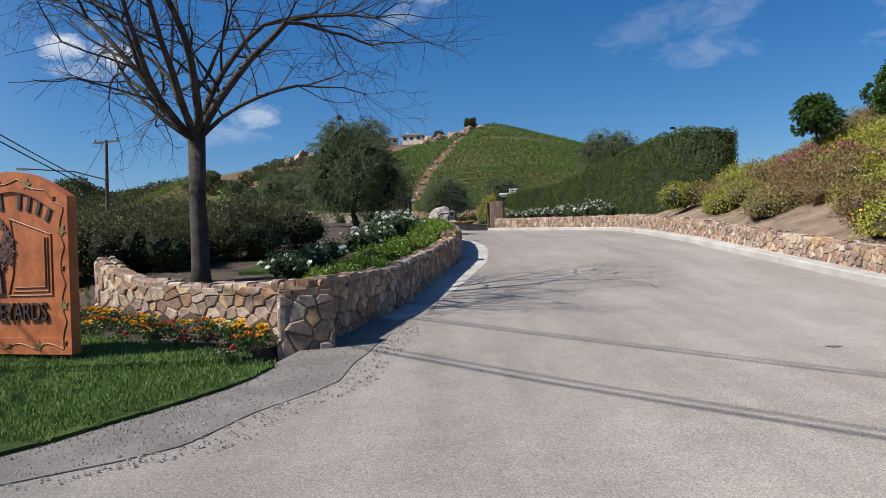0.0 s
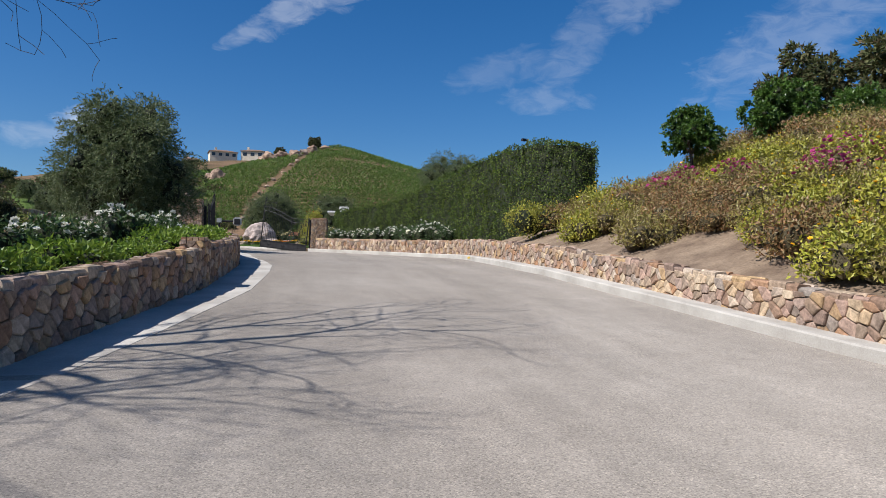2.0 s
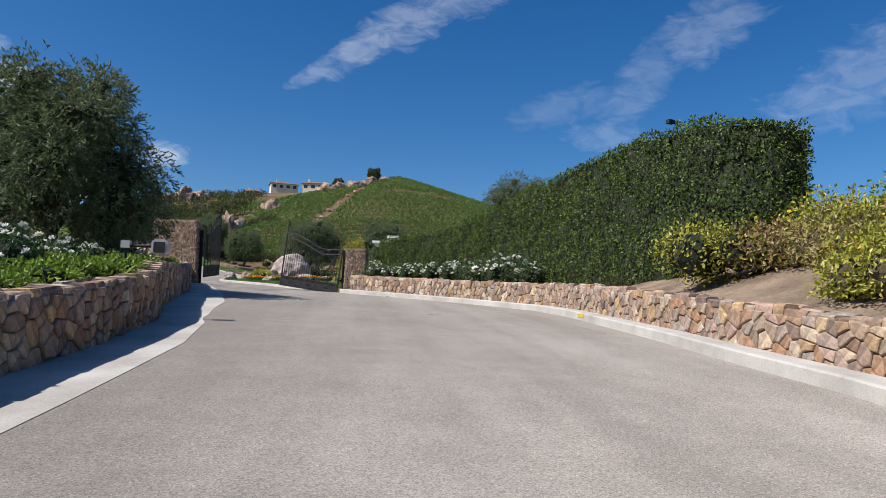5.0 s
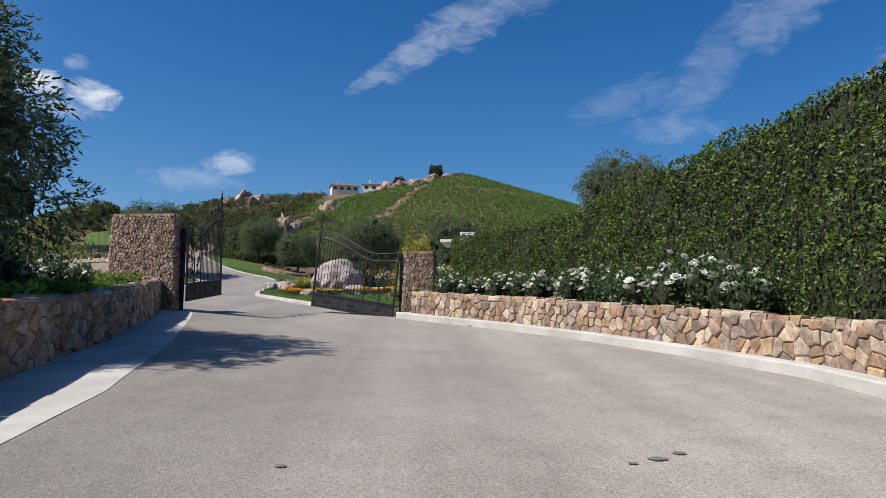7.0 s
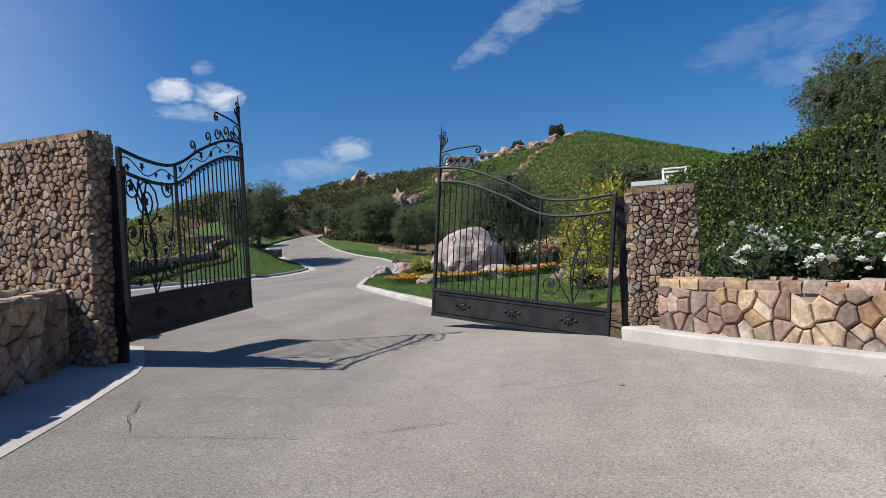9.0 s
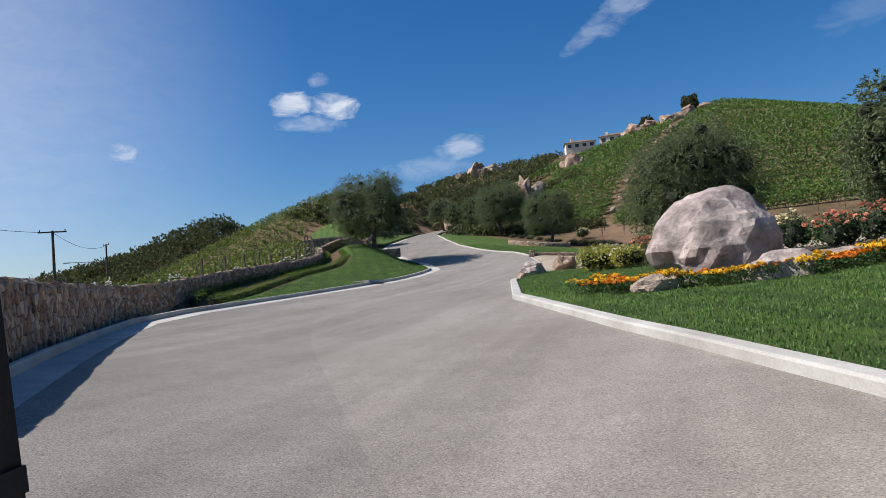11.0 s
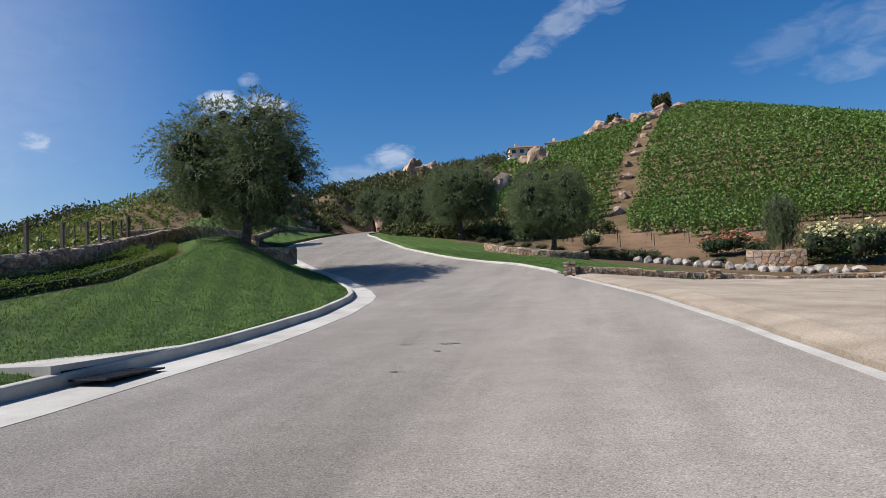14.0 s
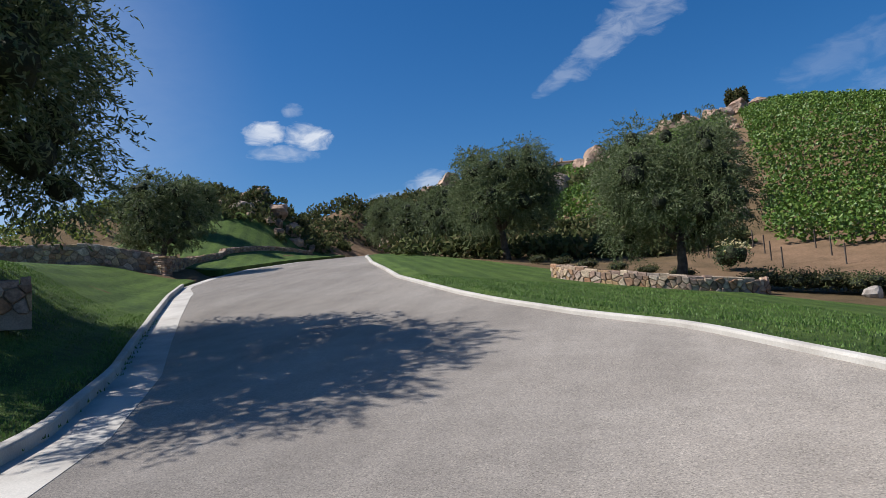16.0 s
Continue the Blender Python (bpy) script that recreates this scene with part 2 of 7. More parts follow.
def left_rise(y, d):
    """Height over the drive's edge at d metres to its left."""
    if y < 54:
        front = tab(road_x(y)[0] - d, [-12, -8.2, -7.6, -6.8, -5.4, -4.0, -2.9, -2.1], [17.5, 16.4, 15.2, 14.3, 13.3, 12.4, 11.5, 10.6])
        bed = smooth(front, front + 0.4, y)
        return bed * (smooth(0.25, 0.45, d) * 0.5 + smooth(1, 6, d) * 0.15) - smooth(9, 60, d) * 4.0
    up = tab(y, [54, 70, 84, 100, 112, 118, 126, 134, 140, 160], [0.25, 0.35, 0.6, 1.1, 1.9, 2.1, 1.6, 1.0, 0.6, 1.2])
    bank = 0.14 * smooth(0, 0.4, d) + up * smooth(0.3, tab(y, [54, 100, 117, 130], [3, 7, 5, 6]), d)
    return bank + tab(y, [54, 90, 120, 200], [-13, -13, -9, -2]) * smooth(9, 60, d)


def right_rise(y, d):
    if y < 56:
        k = tab(y, [-60, 6, 12, 34, 42, 56], [0.0, 0.1, 0.34, 0.38, 0.22, 0.08])
        wall = smooth(8, 12, y) * smooth(0.25, 0.5, d) * tab(y, [10, 36, 54], [0.55, 0.6, 0.6])
        return wall + k * (max(0.0, min(d - 1.2, 13)) + 0.1 * max(0.0, min(d - 14.2, 20))) * (1 + 0.012 * min(d, 14))
    k = tab(y, [56, 80, 95, 106, 112, 118, 126, 140, 150, 165], [0.03, 0.03, -0.03, -0.09, -0.125, -0.14, -0.14, -0.14, -0.10, 0.0])
    far = tab(y, [56, 95, 106, 112, 118, 126, 150], [13, 13, 11, 8, 13, 22, 22])
    return 0.12 * smooth(0, 1, d) + k * min(d, far)


HILLS = [(20.2, 263.2, 49.2, 0.99, 0.97, 0.297, 0.0002), (18.0, 235.0, 41.5, 1.0, 1.0, 0.315, 0.0), (-15.2, 386.2, 62.3, 1.26, 1.34, 0.211, 0.0006),
         (-58.6, 173.4, 23.7, 0.6, 1.52, 0.435, 0.003), (-116.0, 219.0, 27.6, 0.62, 1.02, 0.38, 0.0), (-49.0, 199.0, 25.0, 1.3, 0.8, 0.36, 0.001), (-46.5, 165.0, 20.4, 1.2, 1.0, 0.42, 0.0)]


def hills(x, y):
    """The vineyard hill ahead, the ridge with the houses behind it, the rise to the left."""
    h = -50.0
    for cx, cy, top, sx, sy, a, b in HILLS:
        r = math.hypot((x - cx) / (sx * 0.86 if x > cx > 0 else sx), (y - cy) / sy)
        h = max(h, top - a * r - b * r * r)
    if x > -34 and y < 174:                                # the foot of the vineyard falls away
        h -= 3.2 * smooth(174, 150, y) * smooth(-34, -24, x)
    return h


def base_ground(x, y):
    xl, xr = road_x(y)
    if x < xl:
        return road_z(xl, y) + left_rise(y, xl - x)
    if x > xr:
        return road_z(xr, y) + right_rise(y, x - xr)
    return road_z(x, y)


def ground_z(x, y):
    g = base_ground(x, y)
    xl, xr = road_x(y)
    out = max(xl - x, x - xr, 0.0)
    h = hills(x, y)
    if h > g - 8 and (out > 2 or y > 196):
        k = 4.0
        s = max(0.0, min(1.0, 0.5 + 0.5 * (h - g) / k))
        top = g * (1 - s) + h * s + k * s * (1 - s)
        near, far = (2, 9) if x < xl and y > 146 else (6, 22)
        return g + (top - g) * max(smooth(near, far, out), smooth(196, 212, y))
    return g


# ---- geometry helpers ----


class Geo:
    """Collects faces for one mesh."""

    def __init__(self):
        self.v, self.f, self.s = [], [], []

    def face(self, pts, slot=0):
        i = len(self.v)
        self.v.extend(tuple(p) for p in pts)
        self.f.append(tuple(range(i, i + len(pts))))
        self.s.append(slot)

    def solid(self, verts, faces, slot=0):
        i = len(self.v)
        self.v.extend(tuple(p) for p in verts)
        self.f.extend(tuple(i + k for k in f) for f in faces)
        self.s.extend([slot] * len(faces))

    def box(self, c, size, rot=0.0, slot=0):
        cx, cy, cz = c
        hx, hy, hz = (s / 2 for s in size)
        ca, sa = math.cos(rot), math.sin(rot)
        vs = [(cx + ca * x * hx - sa * y * hy, cy + sa * x * hx + ca * y * hy, cz + z * hz) for x in (-1, 1) for y in (-1, 1) for z in (-1, 1)]
        self.solid(vs, [(0, 1, 3, 2), (4, 6, 7, 5), (0, 4, 5, 1), (2, 3, 7, 6), (0, 2, 6, 4), (1, 5, 7, 3)], slot)

    def tube(self, pts, radii, n=6, slot=0, cap=True):
        pts = [Vector(p) for p in pts]
        if not hasattr(radii, "__len__"):
            radii = [radii] * len(pts)
        rings = []
        up = Vector((0.02, 0.03, 1))
        for k, p in enumerate(pts):
            d = (pts[min(k + 1, len(pts) - 1)] - pts[max(k - 1, 0)])
            d = d.normalized() if d.length > 1e-9 else Vector((0, 0, 1))
            if abs(d.dot(up)) > 0.98:
                a = d.cross(Vector((1, 0.1, 0))).normalized()
            else:
                a = d.cross(up).normalized()
            if rings:
                a = (last - d * last.dot(d))
                a = a.normalized() if a.length > 1e-6 else d.orthogonal().normalized()
            last = a
            b = d.cross(a)
            rings.append([p + (a * math.cos(2 * math.pi * j / n) + b * math.sin(2 * math.pi * j / n)) * radii[k] for j in range(n)])
        i = len(self.v)
        for r in rings:
            self.v.extend(tuple(q) for q in r)
        for k in range(len(rings) - 1):
            for j in range(n):
                a0, a1 = i + k * n + j, i + k * n + (j + 1) % n
                self.f.append((a0, a1, a1 + n, a0 + n))
                self.s.append(slot)
        if cap:
            self.f.append(tuple(i + j for j in range(n))[::-1])
            self.f.append(tuple(i + (len(rings) - 1) * n + j for j in range(n)))
            self.s.extend([slot, slot])

    def mesh(self, name, *mats, smooth_faces=False):
        me = bpy.data.meshes.new(name)
        me.from_pydata(self.v, [], self.f)
        for m in mats:
            me.materials.append(m)
        if len(mats) > 1:
            me.polygons.foreach_set("material_index", self.s)
        if smooth_faces:
            me.polygons.foreach_set("use_smooth", [True] * len(me.polygons))
        me.update()
        return me

    def object(self, name, *mats, parent=None, label="", smooth_faces=False):
        ob = new(name, self.mesh(name, *mats, smooth_faces=smooth_faces))
        if parent is not None:
            ob.parent = parent
        if label:
            ob["label"] = label
        return ob


def holder(name, at=(0, 0, 0)):
    ob = new(name)
    ob.location = at
    return ob


def fence_path(pts, step):
    """Points at even steps along a polyline in the plan."""
    out, carry = [], 0.0
    for (x0, y0), (x1, y1) in zip(pts, pts[1:]):
        n = math.hypot(x1 - x0, y1 - y0)
        d = carry
        while d < n:
            out.append((x0 + (x1 - x0) * d / n, y0 + (y1 - y0) * d / n))
            d += step
        carry = d - n
    out.append(tuple(pts[-1]))
    return out


def smooth_line(pts, times=2):
    for _ in range(times):
        q = [pts[0]]
        for a, b in zip(pts, pts[1:]):
            q.append(tuple(a[i] * 0.75 + b[i] * 0.25 for i in range(len(a))))
            q.append(tuple(a[i] * 0.25 + b[i] * 0.75 for i in range(len(a))))
        q.append(pts[-1])
        pts = q
    return pts


# ---- ground and drive ----


def build_ground():
    xs = sorted(set([round(v, 2) for v in np.concatenate([np.arange(-420, -60, 12), np.arange(-60, 40, 1.25), np.arange(40, 420.1, 12)])]))
    ys = [round(v, 2) for v in np.concatenate([np.arange(-120, -10, 10), np.arange(-10, 170, 1.25), np.arange(170, 320, 4), np.arange(320, 900.1, 20)])]
    g = Geo()
    for y in ys:
        xl, xr = road_x(y)
        for x in xs:
            z = ground_z(x, y)
            if xl - 1.3 < x < xr + (2.3 if 44 < y < 58 else 1.3) and y < 212:
                z = (min(z, road_z(x, y)) if x < xr + 0.8 else z) - 0.35
            elif abs(x) < 60 and y < 130:
                z += 0.04 * noise.noise((x * 0.5, y * 0.5, 0))
            elif y > 130:
                z += 0.8 * noise.noise((x * 0.06, y * 0.06, 3)) * smooth(20, 60, max(xl - x, x - xr))
            if -12 < x < -1.5 and 7.5 < y < 18:
                z -= 0.3
            g.v.append((x, y, z))
    w = len(xs)
    for j in range(len(ys) - 1):
        for i in range(w - 1):
            a = j * w + i
            g.f.append((a, a + 1, a + w + 1, a + w))
            g.s.append(0)
    ob = g.object("ground", m_earth, smooth_faces=True)
    tagged(ob, "dry grassy hillside ground with brush and bare earth", "ground", kind="structure")
    return ob


def ribbon(name, y0, y1, step, left, right, lift, mat, across=8, label="", category="", thick=0.25):
    """A paved strip between two edges of the plan, following the slope."""
    g = Geo()
    ys = list(np.arange(y0, y1 + 1e-6, step))
    for y in ys:
        a, b = left(y), right(y)
        for k in range(across + 1):
            x = a + (b - a) * k / across
            g.v.append((x, y, road_z(x, y) + lift))
        g.v.append((b, y, road_z(b, y) + lift - thick))
        g.v.append((a, y, road_z(a, y) + lift - thick))
    w = across + 3
    for j in range(len(ys) - 1):
        for k in range(w):
            a, b = j * w + k, j * w + (k + 1) % w
            g.f.append((a, b, b + w, a + w))
            g.s.append(0)
    ob = g.object(name, mat)
    tagged(ob, label, category, kind="structure")
    return ob


def asphalt():
    m, n, l, b = nodes_of("worn_asphalt", 0.9, 0, 0.12)
    b.inputs["Diffuse Roughness"].default_value = 0.6
    vec = n.new("ShaderNodeTexCoord").outputs["Object"]
    big = add_noise(n, l, vec, 0.22, 4)
    mid = add_noise(n, l, vec, 2.0, 5)
    chips = add_noise(n, l, vec, 52, 5, 0.85)
    c = ramp(n, l, big, [(0.3, (0.242, 0.212, 0.181)), (0.7, (0.300, 0.267, 0.231))])
    c = blend(n, l, 1.0, c, ramp(n, l, mid, [(0.3, (0.9, 0.9, 0.9)), (0.7, (1.06, 1.06, 1.06))]), "MULTIPLY")
    c = blend(n, l, 1.0, c, ramp(n, l, chips, [(0.32, (0.7, 0.7, 0.7)), (0.5, (1, 1, 1)), (0.66, (1.3, 1.28, 1.25))]), "MULTIPLY")
    stretch = n.new("ShaderNodeMapping")
    stretch.inputs["Scale"].default_value = (0.9, 0.045, 1)
    l.new(vec, stretch.inputs["Vector"])
    c = blend(n, l, 1.0, c, ramp(n, l, add_noise(n, l, stretch.outputs[0], 1.0, 3), [(0.38, (0.9, 0.9, 0.9)), (0.62, (1.08, 1.08, 1.08))]), "MULTIPLY")
    cells = n.new("ShaderNodeTexVoronoi")
    cells.inputs["Scale"].default_value = 95
    l.new(vec, cells.inputs["Vector"])
    sepc = n.new("ShaderNodeSeparateColor")
    l.new(cells.outputs["Color"], sepc.inputs[0])
    c = blend(n, l, 1.0, c, ramp(n, l, sepc.outputs[0], [(0.0, (0.6, 0.6, 0.6)), (0.3, (0.96, 0.96, 0.96)), (0.8, (1.06, 1.06, 1.06)), (1.0, (1.42, 1.4, 1.37))]), "MULTIPLY")
    l.new(c, b.inputs["Base Color"])
    bump(n, l, chips, b, 0.5, 0.006)
    return m


def lawn_material():
    m, n, l, b = nodes_of("mown_lawn", 0.8, 0, 0.2)
    vec = n.new("ShaderNodeTexCoord").outputs["Object"]
    big = add_noise(n, l, vec, 0.7, 4)
    blades = add_noise(n, l, vec, 38, 5, 0.8)
    c = ramp(n, l, big, [(0.3, (0.055, 0.10, 0.020)), (0.7, (0.10, 0.155, 0.034))])
    c = blend(n, l, 1.0, c, ramp(n, l, blades, [(0.3, (0.45, 0.5, 0.4)), (0.7, (1.35, 1.3, 1.2))]), "MULTIPLY")
    wave = n.new("ShaderNodeTexWave")
    wave.inputs["Scale"].default_value, wave.inputs["Distortion"].default_value, wave.inputs["Detail"].default_value = 0.32, 1.5, 2
    turn = n.new("ShaderNodeMapping")
    turn.inputs["Rotation"].default_value = (0, 0, radians(-25))
    l.new(vec, turn.inputs["Vector"])
    l.new(turn.outputs[0], wave.inputs["Vector"])
    c = blend(n, l, 1.0, c, ramp(n, l, wave.outputs["Fac"], [(0.3, (0.84, 0.86, 0.84)), (0.7, (1.14, 1.12, 1.1))]), "MULTIPLY")
    tufts = add_noise(n, l, vec, 5, 4, 0.7)
    c = blend(n, l, 1.0, c, ramp(n, l, tufts, [(0.32, (0.62, 0.66, 0.6)), (0.6, (1.15, 1.12, 1.1))]), "MULTIPLY")
    l.new(c, b.inputs["Base Color"])
    bump(n, l, blades, b, 1.0, 0.05)
    return m


def earth_material():
    m, n, l, b = nodes_of("hill_earth", 0.95, 0, 0.15)
    vec = n.new("ShaderNodeTexCoord").outputs["Object"]
    big = add_noise(n, l, vec, 0.035, 6, 0.65)
    mid = add_noise(n, l, vec, 0.6, 6, 0.7)
    fine = add_noise(n, l, vec, 9, 5, 0.7)
    c = ramp(n, l, big, [(0.35, (0.16, 0.105, 0.06)), (0.5, (0.135, 0.095, 0.052)), (0.65, (0.21, 0.135, 0.085))])
    c = blend(n, l, 1.0, c, ramp(n, l, mid, [(0.3, (0.6, 0.62, 0.55)), (0.7, (1.2, 1.15, 1.1))]), "MULTIPLY")
    c = blend(n, l, 1.0, c, ramp(n, l, fine, [(0.3, (0.7, 0.7, 0.7)), (0.7, (1.2, 1.2, 1.2))]), "MULTIPLY")
    l.new(c, b.inputs["Base Color"])
    bump(n, l, fine, b, 0.8, 0.08)
    return m


m_asphalt, m_lawn, m_earth = asphalt(), lawn_material(), earth_material()
build_ground()


def gutter_in(y):
    """The outer edge of the concrete gutter along the left side."""
    return tab(y, [9, 12, 15, 18, 22, 26, 30, 34, 37, 40, 46, 50, 53, 56], [0.3, 0.5, 0.75, 0.9, 1.0, 1.04, 1.02, 0.86, 1.22, 1.42, 1.1, 0.95, 1.0, 0.9])


ribbon("road", -60, 205, 1.0, lambda y: road_x(y)[0] - 0.1, lambda y: road_x(y)[1] + 0.1, 0.0, m_asphalt, 10,
       "sun-bleached grey asphalt driveway winding uphill", "road")
ribbon("gutter", 13, 54, 0.5, lambda y: road_x(y)[0] - 0.05, lambda y: road_x(y)[0] + gutter_in(y), 0.006, m_concrete, 1,
       "pale concrete gutter apron along the stone wall", "gutter", 0.1)
ribbon("gutter", 56, 150, 0.5, lambda y: road_x(y)[0] - 0.05, lambda y: road_x(y)[0] + tab(y, [56, 70, 80, 86, 88, 92, 97, 100, 128, 130, 150], [0.6, 0.85, 0.85, 0.75, 0.95, 0.85, 0.8, 0.75, 0.8, 0.4, 0.4]), 0.006, m_concrete, 1,
       "pale concrete gutter along the lawn kerb", "gutter", 0.1)


def kerb(y0, y1, side, width, height, base=0.0, label="cast concrete kerb beside the driveway", step=0.6):
    """An upstand with a rounded edge along one side of the drive."""
    g = Geo()
    ys = list(np.arange(y0, y1 + 1e-6, step))
    sec = [(0.0, -0.2), (0.0, height - 0.03), (0.012, height - 0.008), (0.035, height), (width - 0.03, height), (width, height - 0.02), (width, -0.2)]
    for y in ys:
        x0 = road_x(y)[0 if side < 0 else 1]
        z0 = road_z(x0, y)
        for d, h in sec:
            g.v.append((x0 + side * (d + base), y, z0 + h))
    w = len(sec)
    for j in range(len(ys) - 1):
        for k in range(w - 1):
            a = j * w + k
            q = (a, a + 1, a + w + 1, a + w)
            g.f.append(q if side < 0 else q[::-1])
            g.s.append(0)
    g.f.append(tuple(range(w)))
    g.f.append(tuple((len(ys) - 1) * w + k for k in range(w)))
    g.s.extend([0, 0])
    return tagged(g.object("kerb", m_concrete), label, "kerb", kind="structure")


kerb(9, 55.2, 1, 0.5, 0.2)
kerb(58.5, 85.4, 1, 0.28, 0.14)
kerb(112.5, 150, 1, 0.16, 0.09)
kerb(60, 131, -1, 0.17, 0.17)


# ---- rubble walls ----


def clip(poly, px, py, nx, ny):
    """Keep the part of a polygon where (p - (px, py)) . n <= 0."""
    out = []
    for i, a in enumerate(poly):
        b = poly[(i + 1) % len(poly)]
        da = (a[0] - px) * nx + (a[1] - py) * ny
        db = (b[0] - px) * nx + (b[1] - py) * ny
        if da <= 0:
            out.append(a)
        if da * db < 0:
            t = da / (da - db)
            out.append((a[0] + (b[0] - a[0]) * t, a[1] + (b[1] - a[1]) * t))
    return out


def rubble(length, height, size, seed, gap=0.006, top_wave=0.05):
    """Cells of random rubble over a face length x height: rounded polygons in the face's own plane."""
    rnd = random.Random(seed)
    nu, nv = max(1, round(length / (size * 1.15))), max(1, round(height / (size * 0.85)))
    su, sv = length / nu, height / nv
    seeds = {}
    for i in range(-1, nu + 1):
        for j in range(-1, nv + 1):
            if rnd.random() < 0.16:
                continue
            off = 0.5 * su if j % 2 else 0.0
            seeds[i, j] = ((i + 0.5) * su + off * 0.8 + rnd.uniform(-0.42, 0.42) * su, (j + 0.5) * sv + rnd.uniform(-0.40, 0.40) * sv)
    cells = []
    for i in range(0, nu):
        for j in range(0, nv):
            if (i, j) not in seeds:
                continue
            cx, cy = seeds[i, j]
            lo, hi = max(0.0, cx - 2 * su), min(length, cx + 2 * su)
            wave = top_wave * rnd.uniform(-1, 0.6) if j == nv - 1 else 0
            poly = [(lo, 0.0), (hi, 0.0), (hi, height + wave), (lo, height + wave)]
            for di in (-3, -2, -1, 0, 1, 2, 3):
                for dj in (-3, -2, -1, 0, 1, 2, 3):
                    q = seeds.get((i + di, j + dj))
                    if q is None or (di == 0 and dj == 0) or len(poly) < 3:
                        continue
                    nx, ny = q[0] - cx, q[1] - cy
                    n = math.hypot(nx, ny)
                    if n < 1e-6:
                        continue
                    nx, ny = nx / n, ny / n
                    poly = clip(poly, (cx + q[0]) / 2 - nx * gap, (cy + q[1]) / 2 - ny * gap, nx, ny)
            if len(poly) < 3:
                continue
            clean = []
            for p in poly:
                if not clean or math.hypot(p[0] - clean[-1][0], p[1] - clean[-1][1]) > 0.02:
                    clean.append(p)
            if len(clean) > 2 and math.hypot(clean[0][0] - clean[-1][0], clean[0][1] - clean[-1][1]) < 0.02:
                clean.pop()
            if len(clean) < 3:
                continue
            area = 0.5 * sum(a[0] * b[1] - b[0] * a[1] for a, b in zip(clean, clean[1:] + clean[:1]))
            if area > 0.003:
                cells.append((clean, rnd.uniform(0.02, 0.055), rnd.uniform(-0.15, 0.15), rnd.uniform(-0.15, 0.15)))
    return cells


def stone_solid(cell, place):
    """One stone: its outline in the face, a chamfered front that bulges and tilts."""
    poly, proud, tu, tv = cell
    n = len(poly)
    cx = sum(p[0] for p in poly) / n
    cy = sum(p[1] for p in poly) / n
    size = max(math.hypot(p[0] - cx, p[1] - cy) for p in poly)

    def shrink(k):
        return [(cx + (p[0] - cx) * k, cy + (p[1] - cy) * k) for p in poly]
    vs = []
    for k, d in ((1.0, -0.06), (1.0, proud * 0.35), (0.94, proud * 0.85), (0.80, proud + 0.006)):
        for p in shrink(k):
            lean = (p[0] - cx) * tu + (p[1] - cy) * tv
            vs.append(place(p[0], p[1], d + (lean * 0.6 if d > 0 else 0)))
    vs.append(place(cx, cy, proud + 0.009))
    fs = []
    for r in range(3):
        for i in range(n):
            a, b = r * n + i, r * n + (i + 1) % n
            fs.append((a, b, b + n, a + n))
    top = 3 * n
    for i in range(n):
        fs.append((top + i, top + (i + 1) % n, 4 * n))
    return vs, fs


def lay_stones(cells, place, parent, pick=None, limit=300, name="stone", mat=None, mat_far=None):
    """Lay stones as pieces under parent where pick(u, v) holds, up to the limit; join the rest."""
    rest = Geo()
    count = 0
    for cell in cells:
        vs, fs = stone_solid(cell, place)
        u = sum(p[0] for p in cell[0]) / len(cell[0])
        if count < limit and (pick is None or pick(u)):
            o = Vector(vs[-1])
            me = bpy.data.meshes.new(name)
            me.from_pydata([tuple(Vector(q) - o) for q in vs], [], fs)
            me.materials.append(mat or m_stone)
            ob = new(name, me)
            ob.parent = parent
            ob.location = o - parent.location
            count += 1
        else:
            rest.solid(vs, fs)
    if rest.v:
        g = rest
        off = parent.location
        g.v = [(x - off.x, y - off.y, z - off.z) for x, y, z in g.v]
        ob = g.object("stones", mat_far or m_stone_far, parent=parent)
        ob["kind"] = "stuff"
    return count


def along(pts):
    """Arc length table of a polyline in the plan; returns length and a function u -> (x, y, tangent)."""
    acc = [0.0]
    for a, b in zip(pts, pts[1:]):
        acc.append(acc[-1] + math.hypot(b[0] - a[0], b[1] - a[1]))

    def at(u):
        u = max(0.0, min(acc[-1] - 1e-6, u))
        i = int(np.searchsorted(acc, u, side="right")) - 1
        i = min(max(i, 0), len(pts) - 2)
        a, b = pts[i], pts[i + 1]
        n = acc[i + 1] - acc[i]
        t = (u - acc[i]) / n
        return a[0] + (b[0] - a[0]) * t, a[1] + (b[1] - a[1]) * t, (b[0] - a[0]) / n, (b[1] - a[1]) / n
    return acc[-1], at


